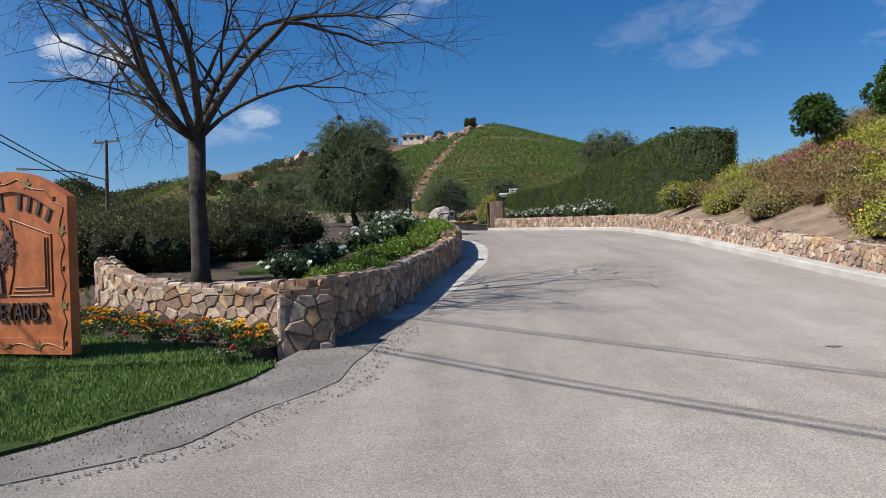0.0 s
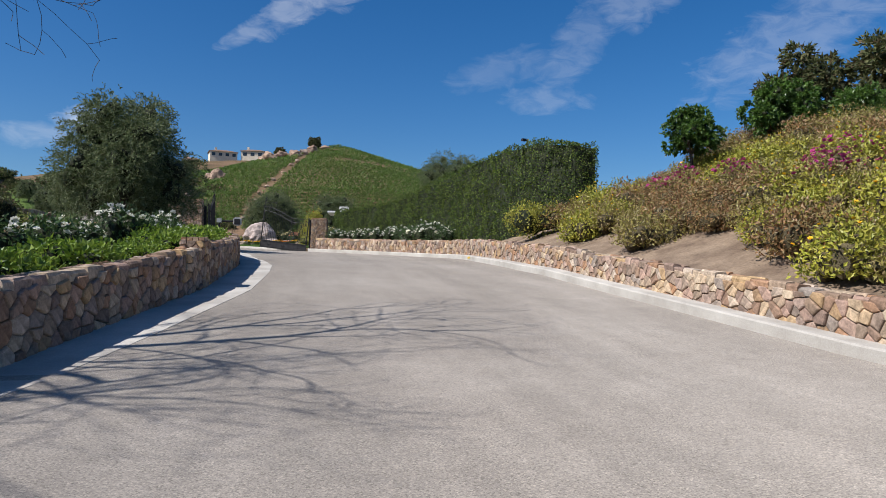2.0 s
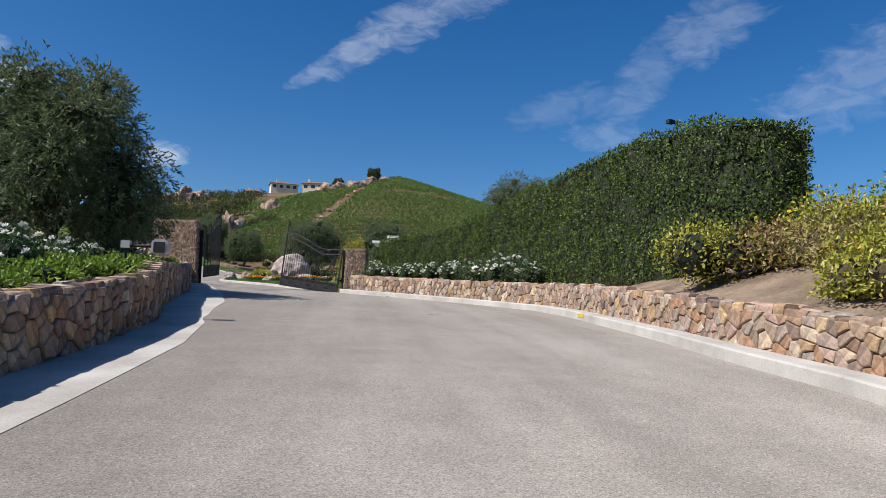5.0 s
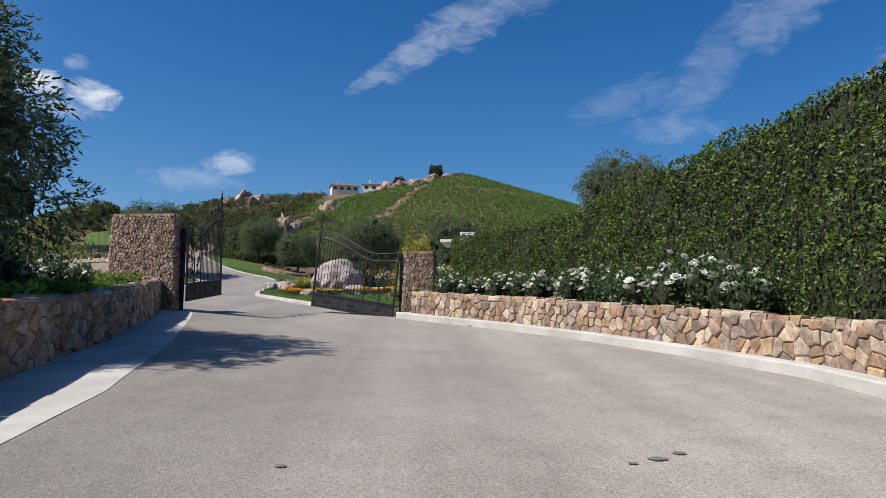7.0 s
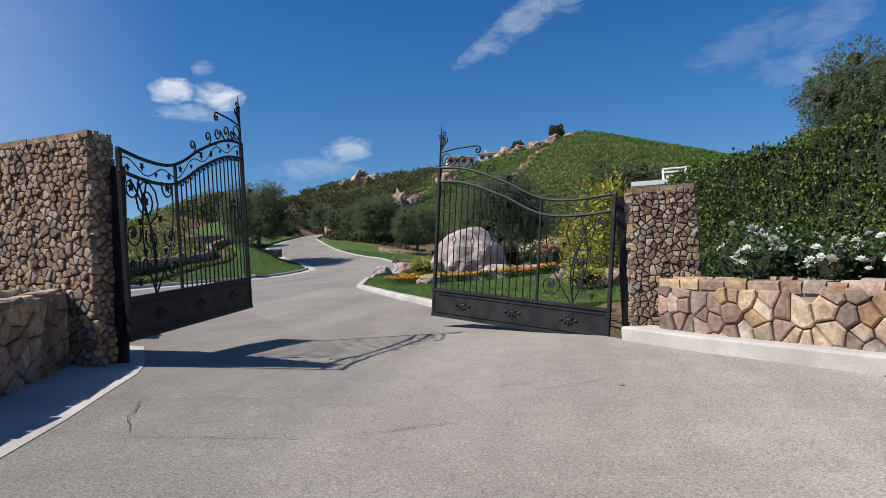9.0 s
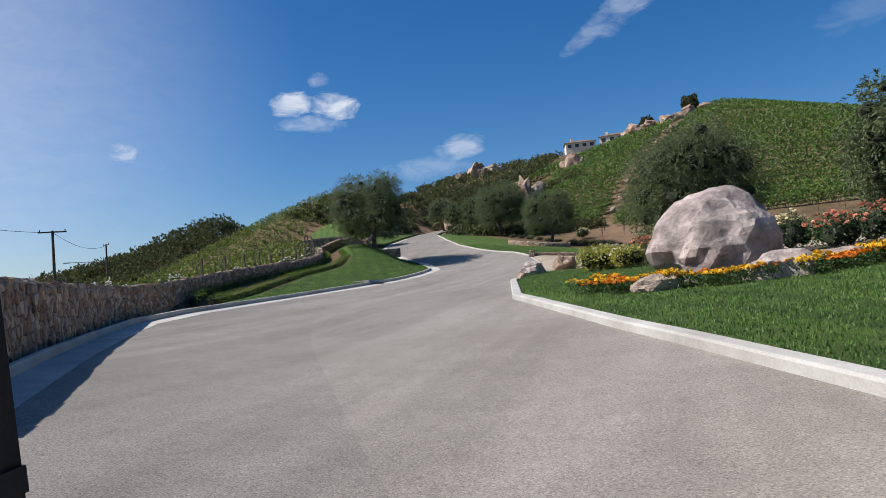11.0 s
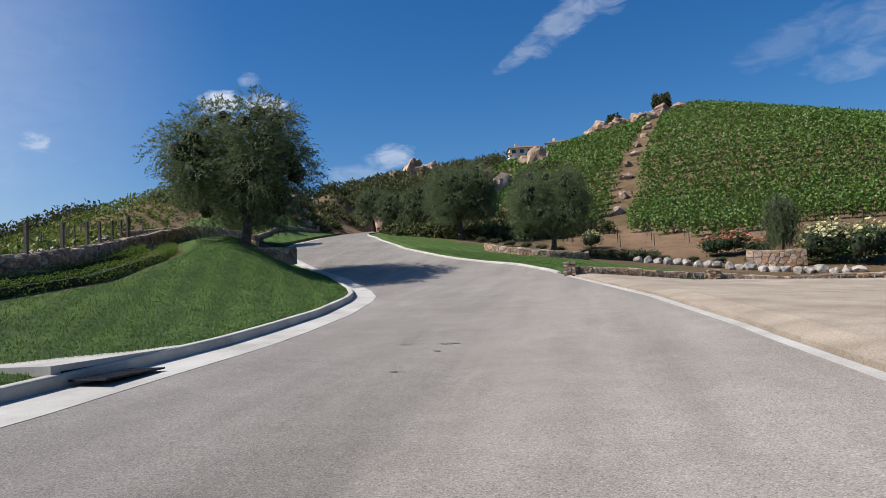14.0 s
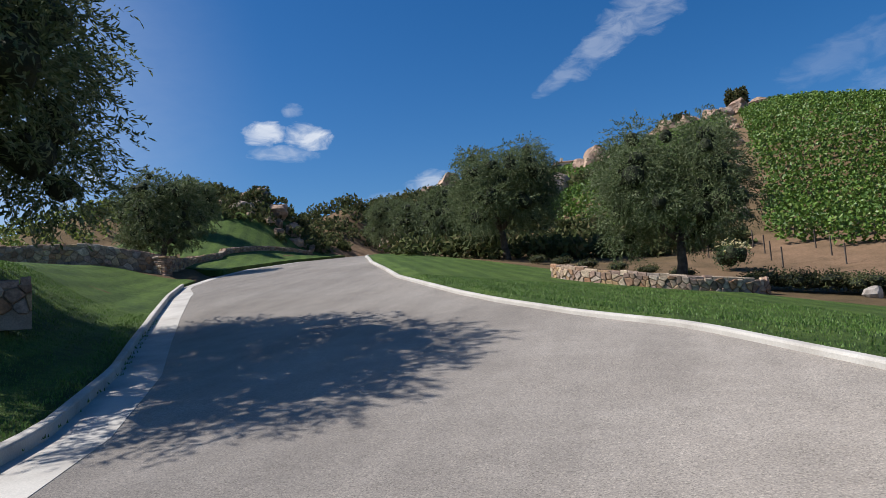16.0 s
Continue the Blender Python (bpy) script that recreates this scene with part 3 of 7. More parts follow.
def rubble_wall(name, pts, height, base, side, thick=0.4, size=0.3, seed=1, label="", pick=None, limit=300, cap=True, back=False):
    """A rubble wall along pts. height(u): metres over base(x, y); side +1: the face looks to the right of the way along it."""
    length, at = along(pts)
    top_h = max(height(u) for u in np.linspace(0, length, 40))

    def place_face(u, v, d, sgn=side, off=0.0):
        x, y, tx, ty = at(u)
        nx, ny = (ty * sgn, -tx * sgn)
        h = height(u)
        return (x + nx * (d + off), y + ny * (d + off), base(x, y) - 0.05 + (h + 0.05) * v / top_h)
    root = holder(name, (pts[0][0], pts[0][1], base(*pts[0])))
    tagged(root, label, "wall", kind="structure")
    core = Geo()
    n = max(2, int(length / 0.5))
    for i in range(n + 1):
        u = length * i / n
        x, y, tx, ty = at(u)
        nx, ny = ty * side, -tx * side
        z, h = base(x, y), height(u)
        for d, zz in ((-0.02, -0.3), (-0.02, h - 0.03), (-thick + 0.02, h - 0.03), (-thick + 0.02, -0.3)):
            core.v.append((x + nx * d - root.location.x, y + ny * d - root.location.y, z + zz - root.location.z))
    for i in range(n):
        for k in range(4):
            a, b = i * 4 + k, i * 4 + (k + 1) % 4
            core.f.append((a, b, b + 4, a + 4))
            core.s.append(0)
    core.f.append((0, 1, 2, 3))
    core.f.append(tuple(n * 4 + k for k in range(4)))
    core.s.extend([0, 0])
    core.object("mortar_core", m_mortar, parent=root)
    cells = rubble(length, top_h, size, seed)
    lay_stones(cells, place_face, root, pick, limit)
    if back:
        lay_stones(rubble(length, top_h, size, seed + 7), lambda u, v, d: back_face(place_face, u, v, d, thick), root, None, 0)
    if cap:
        rnd = random.Random(seed + 99)
        caps = Geo()
        u = 0.0
        while u < length:
            w = rnd.uniform(0.22, 0.55)
            k0 = rnd.uniform(-0.01, 0.035)
            deep = rnd.uniform(0.5, 0.7)
            for a0, b0 in ((-0.03, deep), (deep + 0.03, 1.03)):
                vs = []
                th = rnd.uniform(0.05, 0.10)
                for uu in (u + 0.012, min(length, u + w) - 0.012):
                    x, y, tx, ty = at(uu)
                    nx, ny = ty * side, -tx * side
                    z = base(x, y) + height(uu)
                    for f, hh in ((a0, -0.05), (a0 + 0.02, k0 + th * 0.6), (a0 + 0.10, k0 + th), (b0 - 0.10, k0 + th), (b0 - 0.02, k0 + th * 0.6), (b0, -0.05)):
                        vs.append((x - nx * f * thick + rnd.uniform(-0.01, 0.01) - root.location.x, y - ny * f * thick - root.location.y, z + hh - 0.02 + rnd.uniform(-0.012, 0.012) - root.location.z))
                fs = [(i, i + 1, i + 7, i + 6) for i in range(5)] + [(0, 5, 4, 3, 2, 1), (6, 7, 8, 9, 10, 11)]
                caps.solid(vs, fs)
            u += w
        ob = caps.object("coping", m_stone_far, parent=root, label="uneven flat coping stones")
        ob["kind"] = "stuff"
    return root


def back_face(place_face, u, v, d, thick):
    a = Vector(place_face(u, v, -thick))
    b = Vector(place_face(u, v, -thick - 1.0))
    return tuple(a + (b - a) * d)


def drive_base(x, y):
    return road_z(x, y)


def left_wall_h(u):
    return tab(u, [0, 3, 9, 14, 18, 23, 27, 30, 33, 40, 50], [1.0, 0.85, 0.78, 0.80, 0.74, 0.84, 0.98, 0.95, 0.82, 0.85, 0.85])


LEFT_LINE = [(tab(y, LEFT_Y, LEFT_X), y) for y in np.arange(10.6, 53.1, 0.8)]
wall_left = rubble_wall("wall_left", LEFT_LINE, left_wall_h, drive_base, 1, size=0.24, seed=3, limit=300, pick=lambda u: u < 40,
                        label="low rubble sandstone retaining wall along the drive, in shade")
RETURN_LINE = [(-2.1, 10.6), (-2.9, 11.5), (-4.0, 12.4), (-5.4, 13.3), (-6.8, 14.3), (-7.6, 15.2), (-8.2, 16.4)]
rubble_wall("wall_return", RETURN_LINE[::-1], lambda u: tab(u, [0, 1.6, 3.4, 5.5, 8.2], [1.4, 1.35, 0.95, 0.9, 1.0]), lambda x, y: tab(y, [10, 17], [0.05, 0.25]), 1, size=0.27, seed=5,
            label="curved rubble sandstone wall round the planting bed")
RIGHT_LINE = [(tab(y, RIGHT_Y, RIGHT_X) + tab(y, [10, 17, 23, 29, 37, 42], [0.34, 0.46, 0.52, 0.5, 0.4, 0.32]), y) for y in np.arange(8.5, 55.6, 0.8)]
wall_right = rubble_wall("wall_right", RIGHT_LINE, lambda u: tab(u, [0, 15, 30, 38, 50], [0.72, 0.74, 0.84, 0.86, 0.84]), drive_base, -1, size=0.215, seed=8, limit=300,
                         pick=lambda u: 10 < u < 44, label="low sunlit rubble sandstone wall behind the kerb")
FAR_LEFT = [(tab(y, LEFT_Y, LEFT_X) - tab(y, [54, 62, 70, 76, 80, 82, 86, 95, 101, 108, 112], [0.3, 0.4, 0.5, 1.4, 2.9, 3.5, 4.9, 7.2, 8.0, 9.4, 9.8]), y) for y in np.arange(54.5, 112.1, 1.0)] + [(-30.9, 116.0), (-31.4, 120.5)]
rubble_wall("wall_terrace", FAR_LEFT, lambda u: tab(u, [0, 16, 28, 40, 60], [1.25, 1.1, 0.85, 0.75, 0.7]), lambda x, y: ground_z(x, y), 1, size=0.22, seed=12, limit=200, pick=lambda u: 2 < u < 30,
            label="long low rubble wall below the vineyard")


def pillar(name, cx, cy, rot, wx, wy, z0, h, taper, seed, label, category="gate pillar", size=0.088):
    """A battered square pillar faced with rubble."""
    root = holder(name, (cx, cy, z0))
    tagged(root, label, category)
    core = Geo()
    k = 1 - taper
    ring = []
    for s, z in ((1.0, -0.3), (k, h)):
        ring.append([(sx * wx / 2 * s - sx * 0.03, sy * wy / 2 * s - sy * 0.03, z) for sx, sy in ((-1, -1), (1, -1), (1, 1), (-1, 1))])
    core.solid(ring[0] + ring[1], [(0, 1, 5, 4), (1, 2, 6, 5), (2, 3, 7, 6), (3, 0, 4, 7), (4, 5, 6, 7)])
    core.object("mortar_core", m_mortar, parent=root)
    root.rotation_euler = (0, 0, rot)
    for f in range(4):
        wid = wx if f % 2 == 0 else wy
        dep = wy if f % 2 == 0 else wx

        def place(u, v, d, f=f, wid=wid, dep=dep):
            s = 1 - taper * v / h
            a, b = (u - wid / 2) * s, -(dep / 2) * s - d + 0.03
            q = math.radians(90 * f)
            return (cx + a * math.cos(q) - b * math.sin(q), cy + a * math.sin(q) + b * math.cos(q), z0 + v)
        lay_stones(rubble(wid, h, size, seed + f, gap=0.005), place, root, None, 75)
    top = Geo()
    rnd = random.Random(seed)
    for i in range(4):
        for j in range(4):
            s = k
            x0, y0 = (-0.5 + i / 4) * wx * s, (-0.5 + j / 4) * wy * s
            top.box((x0 + wx * s / 8, y0 + wy * s / 8, h + rnd.uniform(0.0, 0.02)), (wx * s / 4 - 0.015, wy * s / 4 - 0.015, rnd.uniform(0.06, 0.1)), rnd.uniform(-0.06, 0.06))
    top.object("capping", m_stone_far, parent=root)
    return root


pillar("gate_pillar", -3.89, 52.72, radians(-13), 2.25, 0.42, 3.0, 3.06, 0.10, 41, "tall battered pillar of small rubble stones in shade")
pillar("gate_pillar", 4.36, 55.95, radians(-10), 1.1, 0.95, 2.9, 2.45, 0.08, 61, "square rubble stone pillar carrying an iron gate")
pillar("wall_end", -2.24, 11.02, radians(14), 0.84, 1.0, -0.05, 1.02, 0.06, 71, "rounded rubble end of the planting bed wall", "wall end", 0.24)
for x, y, seed in ((tab(23.4, LEFT_Y, LEFT_X) - 0.2, 23.4, 81),):
    pillar("wall_pier", x, y, radians(-8), 0.5, 0.5, road_z(x, y), 1.0, 0.03, seed, "short stone pier standing a little above the low wall", "pier", 0.17)


# ---- plants ----


def leaf_quads(g, p, d, n, length, width, rnd, fold=0.25):
    """One leaf at p along d, facing n: two triangles folded along the rib."""
    d = d.normalized()
    s = d.cross(n)
    s = s.normalized() if s.length > 1e-6 else d.orthogonal().normalized()
    tip = p + d * length
    mid = p + d * length * 0.45
    up = s.cross(d) * (fold * width)
    i = len(g.v)
    g.v.extend((tuple(p), tuple(mid + s * width / 2 + up), tuple(tip), tuple(mid - s * width / 2 + up)))
    g.f.append((i, i + 1, i + 2, i + 3))
    g.s.append(0)


def rand_dir(rnd):
    z = rnd.uniform(-1, 1)
    a = rnd.uniform(0, 2 * math.pi)
    r = math.sqrt(1 - z * z)
    return Vector((r * math.cos(a), r * math.sin(a), z))


def crown_lobes(rnd, w, h, count, base):
    """Overlapping lobes that make an uneven crown w wide, from base to h, fuller below."""
    lobes = []
    for k in range(count):
        t = (k + 0.5) / count
        z = base + (h - base) * (0.16 + 0.70 * t) + rnd.uniform(-0.07, 0.07) * h
        u = (z - base) / (h - base)
        fill = math.sqrt(max(0.04, 1 - ((u - 0.36) / 0.68) ** 2))
        a = k * 2.4 + rnd.uniform(-0.5, 0.5)
        r = w * 0.36 * fill * math.sqrt(rnd.uniform(0.25, 1.0))
        lobes.append((Vector((r * math.cos(a), r * math.sin(a), z)), w * rnd.uniform(0.12, 0.20) * (0.65 + 0.35 * fill)))
    return lobes


def branching_tree(rnd, h, forks, spread, r0, lean=0.1):
    """Trunk and limbs as tubes; returns geometry and limb tips."""
    g = Geo()
    tips = []

    def grow(p, d, length, r, depth):
        pts, rad = [p], [r]
        q = p.copy()
        n = 4
        for i in range(n):
            d = (d + rand_dir(rnd) * 0.16 + Vector((0, 0, 0.05))).normalized()
            q = q + d * (length / n)
            pts.append(q.copy())
            rad.append(r * (1 - 0.35 * (i + 1) / n))
        g.tube(pts, rad, 7 if depth < 2 else 5)
        if depth >= forks:
            tips.append(q)
            return
        k = rnd.choice((2, 3)) if depth else 3
        a0 = rnd.uniform(0, 6.28)
        for i in range(k):
            a = a0 + 2 * math.pi * i / k + rnd.uniform(-0.4, 0.4)
            side = Vector((math.cos(a), math.sin(a), 0.25))
            grow(q, (d * (1 - spread) + side * spread * rnd.uniform(0.8, 1.2)).normalized(), length * rnd.uniform(0.62, 0.85), r * 0.62, depth + 1)
    grow(Vector((0, 0, -0.15)), Vector((lean, 0.05, 1)).normalized(), h * 0.28, r0, 0)
    return g, tips


def low_ball():
    bm = bmesh.new()
    bmesh.ops.create_icosphere(bm, subdivisions=2, radius=1.0)
    out = [v.co.copy() for v in bm.verts], [tuple(v.index for v in f.verts) for f in bm.faces]
    bm.free()
    return out


ICO_LOW = low_ball()


def olive_tree(seed, w, h, leaves, base=0.9, leaf_mat=None, leaf=(0.17, 0.05), label="", name="olive_tree", trunk_mat=None, droop=0.35, lobes=44, r0=0.2):
    """A spreading tree: gnarled trunk with limbs, a crown of shoots set with narrow leaves."""
    rnd = random.Random(seed)
    root = holder(name)
    g, tips = branching_tree(rnd, h, 2, 0.6, r0)
    g.object("trunk", trunk_mat or m_olive_bark, parent=root, smooth_faces=True)
    crown = Geo()
    ls = crown_lobes(rnd, w, h, lobes, base)
    per = int(leaves * 0.75) // (len(ls) * 9)
    for c, r in ls:
        shoots = per
        for _ in range(shoots):
            d = rand_dir(rnd)
            d.z *= 0.8
            p = c + d * r * rnd.uniform(0.5, 1.0)
            out = (d + Vector((0, 0, -droop * rnd.uniform(0.2, 1.6))) + rand_dir(rnd) * 0.5).normalized()
            run = rnd.uniform(0.25, 0.55) * (w / 7.5)
            for i in range(9):
                q = p + out * run * i / 8 + Vector((0, 0, -droop * 0.35 * (i / 8) ** 2))
                dd = (out + rand_dir(rnd) * 0.9).normalized()
                leaf_quads(crown, q, dd, rand_dir(rnd), leaf[0] * rnd.uniform(0.8, 1.35), leaf[1] * rnd.uniform(0.8, 1.35), rnd)
    crown.object("crown", leaf_mat or m_olive, parent=root)
    # solid dark balls in the lobes, coloured as the crown's inner shade
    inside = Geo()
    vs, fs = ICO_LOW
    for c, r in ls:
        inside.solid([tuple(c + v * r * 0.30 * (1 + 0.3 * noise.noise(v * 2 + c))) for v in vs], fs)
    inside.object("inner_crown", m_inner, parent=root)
    tagged(root, label, "tree")
    return root


def put(ob, x, y, z=None, rot=0.0, s=1.0):
    ob.location = (x, y, ground_z(x, y) if z is None else z)
    ob.rotation_euler = (0, 0, rot)
    ob.scale = (s, s, s)
    return ob


def again(ob, x, y, rot, s, z=None, label=""):
    old = ob.scale.copy()
    c = copy_thing(ob, pose(x, y, ground_z(x, y) if z is None else z, 0, 0, math.degrees(rot)))
    c.scale = (s, s, s)
    if label:
        c["label"] = label
    return c


olive_a = put(olive_tree(11, 5.6, 5.4, 34000, base=0.7, label="grey-green olive tree with a dense crown below the rocky slope"), -27.0, 158.0, None, 0.3)
olive_l = put(olive_tree(23, 8.4, 7.6, 84000, base=1.75, leaf=(0.145, 0.045), label="large olive tree on a mown lawn mound", r0=0.28), -26.5, 114.9, 8.4, 0.44)
olive_l.scale = (1.0, 1.42, 0.94)


def leaf_box(name, pts, height, depth, mat, leaf, density, seed, label, category, base, side=1, inner=True, rough=0.12, kind=""):
    """A clipped hedge along pts: a near-black inner body for its shaded depth and a skin of leaves over front, top and
    ends.
    """
    rnd = random.Random(seed)
    length, at = along(pts)
    root = holder(name, (pts[0][0], pts[0][1], base(*pts[0])))
    tagged(root, label, category, kind=kind)
    ox, oy, oz = root.location
    g, core = Geo(), Geo()

    def world(u, d, v):
        x, y, tx, ty = at(u)
        nx, ny = ty * side, -tx * side
        h = height(u)
        return Vector((x - nx * d - ox, y - ny * d - oy, base(x, y) + h * v - oz)), Vector((nx, ny, 0)), Vector((tx, ty, 0))
    n = max(2, int(length / 1.0))
    for i in range(n + 1):
        u = length * i / n
        for d, v in ((0.14, -0.1), (0.14, 1), (depth - 0.14, 1), (depth - 0.14, -0.1)):
            p = world(u, d, v)[0]
            core.v.append(tuple(p - Vector((0, 0, 0.12 if v == 1 else 0))))
    for i in range(n):
        for k in range(4):
            a, b = i * 4 + k, i * 4 + (k + 1) % 4
            core.f.append((a, b, b + 4, a + 4))
            core.s.append(0)
    core.f.append((0, 1, 2, 3))
    core.f.append(tuple(n * 4 + k for k in range(4)))
    core.s.extend([0, 0])
    # solid body whose near-black colour stands for shade behind the leaves
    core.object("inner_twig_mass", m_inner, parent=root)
    hm = sum(height(u) for u in np.linspace(0, length, 20)) / 20

    def scatter(count, face):
        for _ in range(count):
            a, b = rnd.random(), rnd.random()
            if face == "front":
                p, nrm, t = world(a * length, 0, b)
            elif face == "top":
                p, nrm, t = world(a * length, b * depth, 1)
                nrm = Vector((0, 0, 1))
            elif face == "back":
                p, nrm, t = world(a * length, depth, b)
                nrm = -nrm
            else:
                p, nrm, t = world(0 if face == "start" else length, a * depth, b)
                nrm = -t if face == "start" else t
            wave = rough * noise.noise(p * 1.1) + 0.5 * rough * noise.noise(p * 3.7)
            p = p + nrm * (wave + rnd.uniform(-0.10, 0.04))
            d = (rand_dir(rnd) + nrm * 0.5 + Vector((0, 0, 0.15))).normalized()
            leaf_quads(g, p, d, (nrm + rand_dir(rnd) * 0.8), leaf[0] * rnd.uniform(0.6, 1.2), leaf[1] * rnd.uniform(0.7, 1.2), rnd)
    scatter(int(length * hm * density), "front")
    scatter(int(length * depth * density * 0.8), "top")
    scatter(int(depth * height(0) * density), "start")
    scatter(int(depth * height(length) * density), "end")
    g.object("foliage", mat, parent=root)
    return root


def hedge_base(x, y):
    return tab(y, [34, 56, 70], [2.9, 3.6, 4.3])


HEDGE_LINE = [(14.9, 35.0), (13.9, 35.1), (12.8, 36.4), (12.0, 39.0), (11.5, 42), (11.1, 45.5), (10.1, 50), (8.7, 55), (7.2, 58.5), (6.2, 61), (5.8, 63)]
leaf_box("clipped_hedge", HEDGE_LINE, lambda u: tab(u, [0, 3.6, 3.8, 5, 9.8, 14.8, 19.8, 28.8], [4.2, 4.6, 4.4, 4.5, 4.2, 3.75, 3.1, 2.6]), 1.0, m_hedge, (0.105, 0.062), 310, 5,
         "tall clipped dark green hedge behind the wall", "hedge", hedge_base, side=-1, rough=0.24)


# ---- vineyard hill ----


def vine_rows(name, x0, x1, y0, y1, rows_step, keep, seed, label, clump=0.55, height=1.5, lines="x", leaf=(0.40, 0.38)):
    """Rows of trained vines following the contours of a hill: leaf masses on a wire, row by row."""
    rnd = random.Random(seed)
    g = Geo()
    rows = list(np.arange(y0, min(y1, 172), rows_step)) + list(np.arange(173, y1, rows_step * 1.75))
    for r in rows:
        for c in np.arange(x0, x1, clump):
            x, y = (c, r) if lines == "x" else (r, c)
            x += rnd.uniform(-0.2, 0.2)
            if not keep(x, y):
                continue
            z = ground_z(x, y)
            many, k = (58, 0.62) if y < 160 and x < 45 else (34, 0.72) if y < 172 and x < 60 else (22, 0.90) if y < 210 else (15, 1.1)
            for _ in range(many):
                p = Vector((x + rnd.uniform(-0.35, 0.35), y + rnd.uniform(-0.3, 0.3) * (1 if r < 172 else 1.3), z + (rnd.uniform(0.15, height) if r < 172 else rnd.uniform(0.1, 0.95))))
                leaf_quads(g, p, rand_dir(rnd), rand_dir(rnd) + Vector((-0.4, -0.6, 0.4)), leaf[0] * k * rnd.uniform(0.6, 1.3), leaf[1] * k * rnd.uniform(0.6, 1.2), rnd)
    ob = g.object(name, m_vine)
    return tagged(ob, label, "vines", kind="stuff")


def on_hill(x, y):
    h = hills(x, y)
    gully = abs(x + 5.8 - (y - 158) * 0.165) < 1.3 + 0.8 * noise.noise((0, y * 0.12, 0))
    terrace = abs(x - 24 - 14 * noise.noise((0, y * 0.3, 7))) < 9 and abs(y - 222) < 1.6
    foot = tab(x, [-34, -24, -14, -8, -6.6, -2.4, 1.5, 6, 20], [196, 170, 154, 148.0, 146.5, 142.0, 140.5, 142.0, 143])
    return (h > base_ground(x, y) + 0.2 or y < 165) and y > foot and not gully and not terrace and y < 262


vine_rows("vineyard_rows", -40, 120, 133.4, 262, 2.1, on_hill, 3, "long rows of green grapevines on a steep hillside", clump=0.6)


# ---- lawns, beds and the side drive ----


def patch(name, y0, y1, left, right, mat, lift, step=0.6, across=None, label="", category="", wobble=0.0, kind="structure"):
    g = Geo()
    ys = list(np.arange(y0, y1 + 1e-6, step))
    wide = max(right(y) - left(y) for y in ys)
    across = across or max(2, int(wide / step))
    for y in ys:
        a, b = left(y), right(y)
        for k in range(across + 1):
            x = a + (b - a) * k / across
            edge = min(k, across - k) / across
            g.v.append((x, y, ground_z(x, y) + lift + wobble * noise.noise((x * 0.9, y * 0.9, 5)) * min(1, edge * 6)))
        g.v.append((b, y, ground_z(b, y) - 0.25))
        g.v.append((a, y, ground_z(a, y) - 0.25))
    w = across + 3
    for j in range(len(ys) - 1):
        for k in range(w):
            a, b = j * w + k, j * w + (k + 1) % w
            g.f.append((a, b, b + w, a + w))
            g.s.append(0)
    for row in (0, (len(ys) - 1) * w):
        g.f.append(tuple(row + k for k in range(w)))
        g.s.append(0)
    return tagged(g.object(name, mat), label, category, kind=kind)


def edge_l(y):
    return road_x(y)[0]


def edge_r(y):
    return road_x(y)[1]


patch("lawn", 2.2, 9.6, lambda y: -16, lambda y: edge_l(y) - 0.02, m_lawn, 0.05, 0.4, label="trimmed green lawn in front of the carved sign", category="lawn")
patch("lawn", 9.62, 13.6, lambda y: -15.5, lambda y: tab(y, [9.3, 10.8, 11.7, 13.6], [-2.6, -4.3, -5.8, -7.8]), m_lawn, 0.10, 0.3, label="trimmed green lawn round the carved sign", category="lawn")
patch("flower_bed", 9.8, 16.4, lambda y: tab(y, [9.8, 11, 13, 16.4], [-11, -11, -10, -9]), lambda y: tab(y, [9.8, 10.6, 11.5, 12.4, 13.3, 14.3, 16.4], [-3.2, -2.6, -3.0, -4.1, -5.5, -6.9, -8.3]), m_mulch, 0.08, 0.4,
      label="dark soil flower bed below the curved wall", category="flower bed", wobble=0.05)
patch("planting_bed", 11.2, 53.5, lambda y: edge_l(y) - 8, lambda y: edge_l(y) - 0.36, m_mulch, 0.06, 0.6, label="dark mulched planting bed behind the wall", category="flower bed", wobble=0.06)
patch("bank_soil", 9, 54.4, lambda y: edge_r(y) + tab(y, [9, 44, 50], [0.7, 0.7, 1.1]), lambda y: edge_r(y) + 24, m_soil, 0.06, 0.7, label="bare tan soil bank above the wall", category="bank", wobble=0.12)
patch("lawn", 59.0, 87.0, lambda y: edge_r(y) + 0.27, lambda y: edge_r(y) + tab(y, [59, 63, 70, 76, 80, 84, 89], [6, 8, 7, 4.6, 3.0, 2.8, 2.4]), m_lawn, 0.04, 0.6, label="mown striped lawn inside the gate", category="lawn")
patch("flower_bed", 62, 92, lambda y: edge_r(y) + tab(y, [62, 70, 76, 80, 84, 92], [7.5, 6.8, 4.4, 2.9, 2.7, 2.3]), lambda y: edge_r(y) + 22, m_mulch, 0.03, 0.8, label="planted garden bed behind the lawn", category="flower bed", wobble=0.08)
patch("gravel_drive", 86.4, 113.5, lambda y: edge_r(y) + tab(y, [86.4, 88.5, 112, 113.5], [1.4, 0.3, 0.3, 0.6]), lambda y: edge_r(y) + tab(y, [86.4, 89, 96, 110, 113.5], [2.5, 10, 26, 26, 12]), m_gravel, 0.03, 0.6,
      label="pale tan gravel side drive", category="gravel")
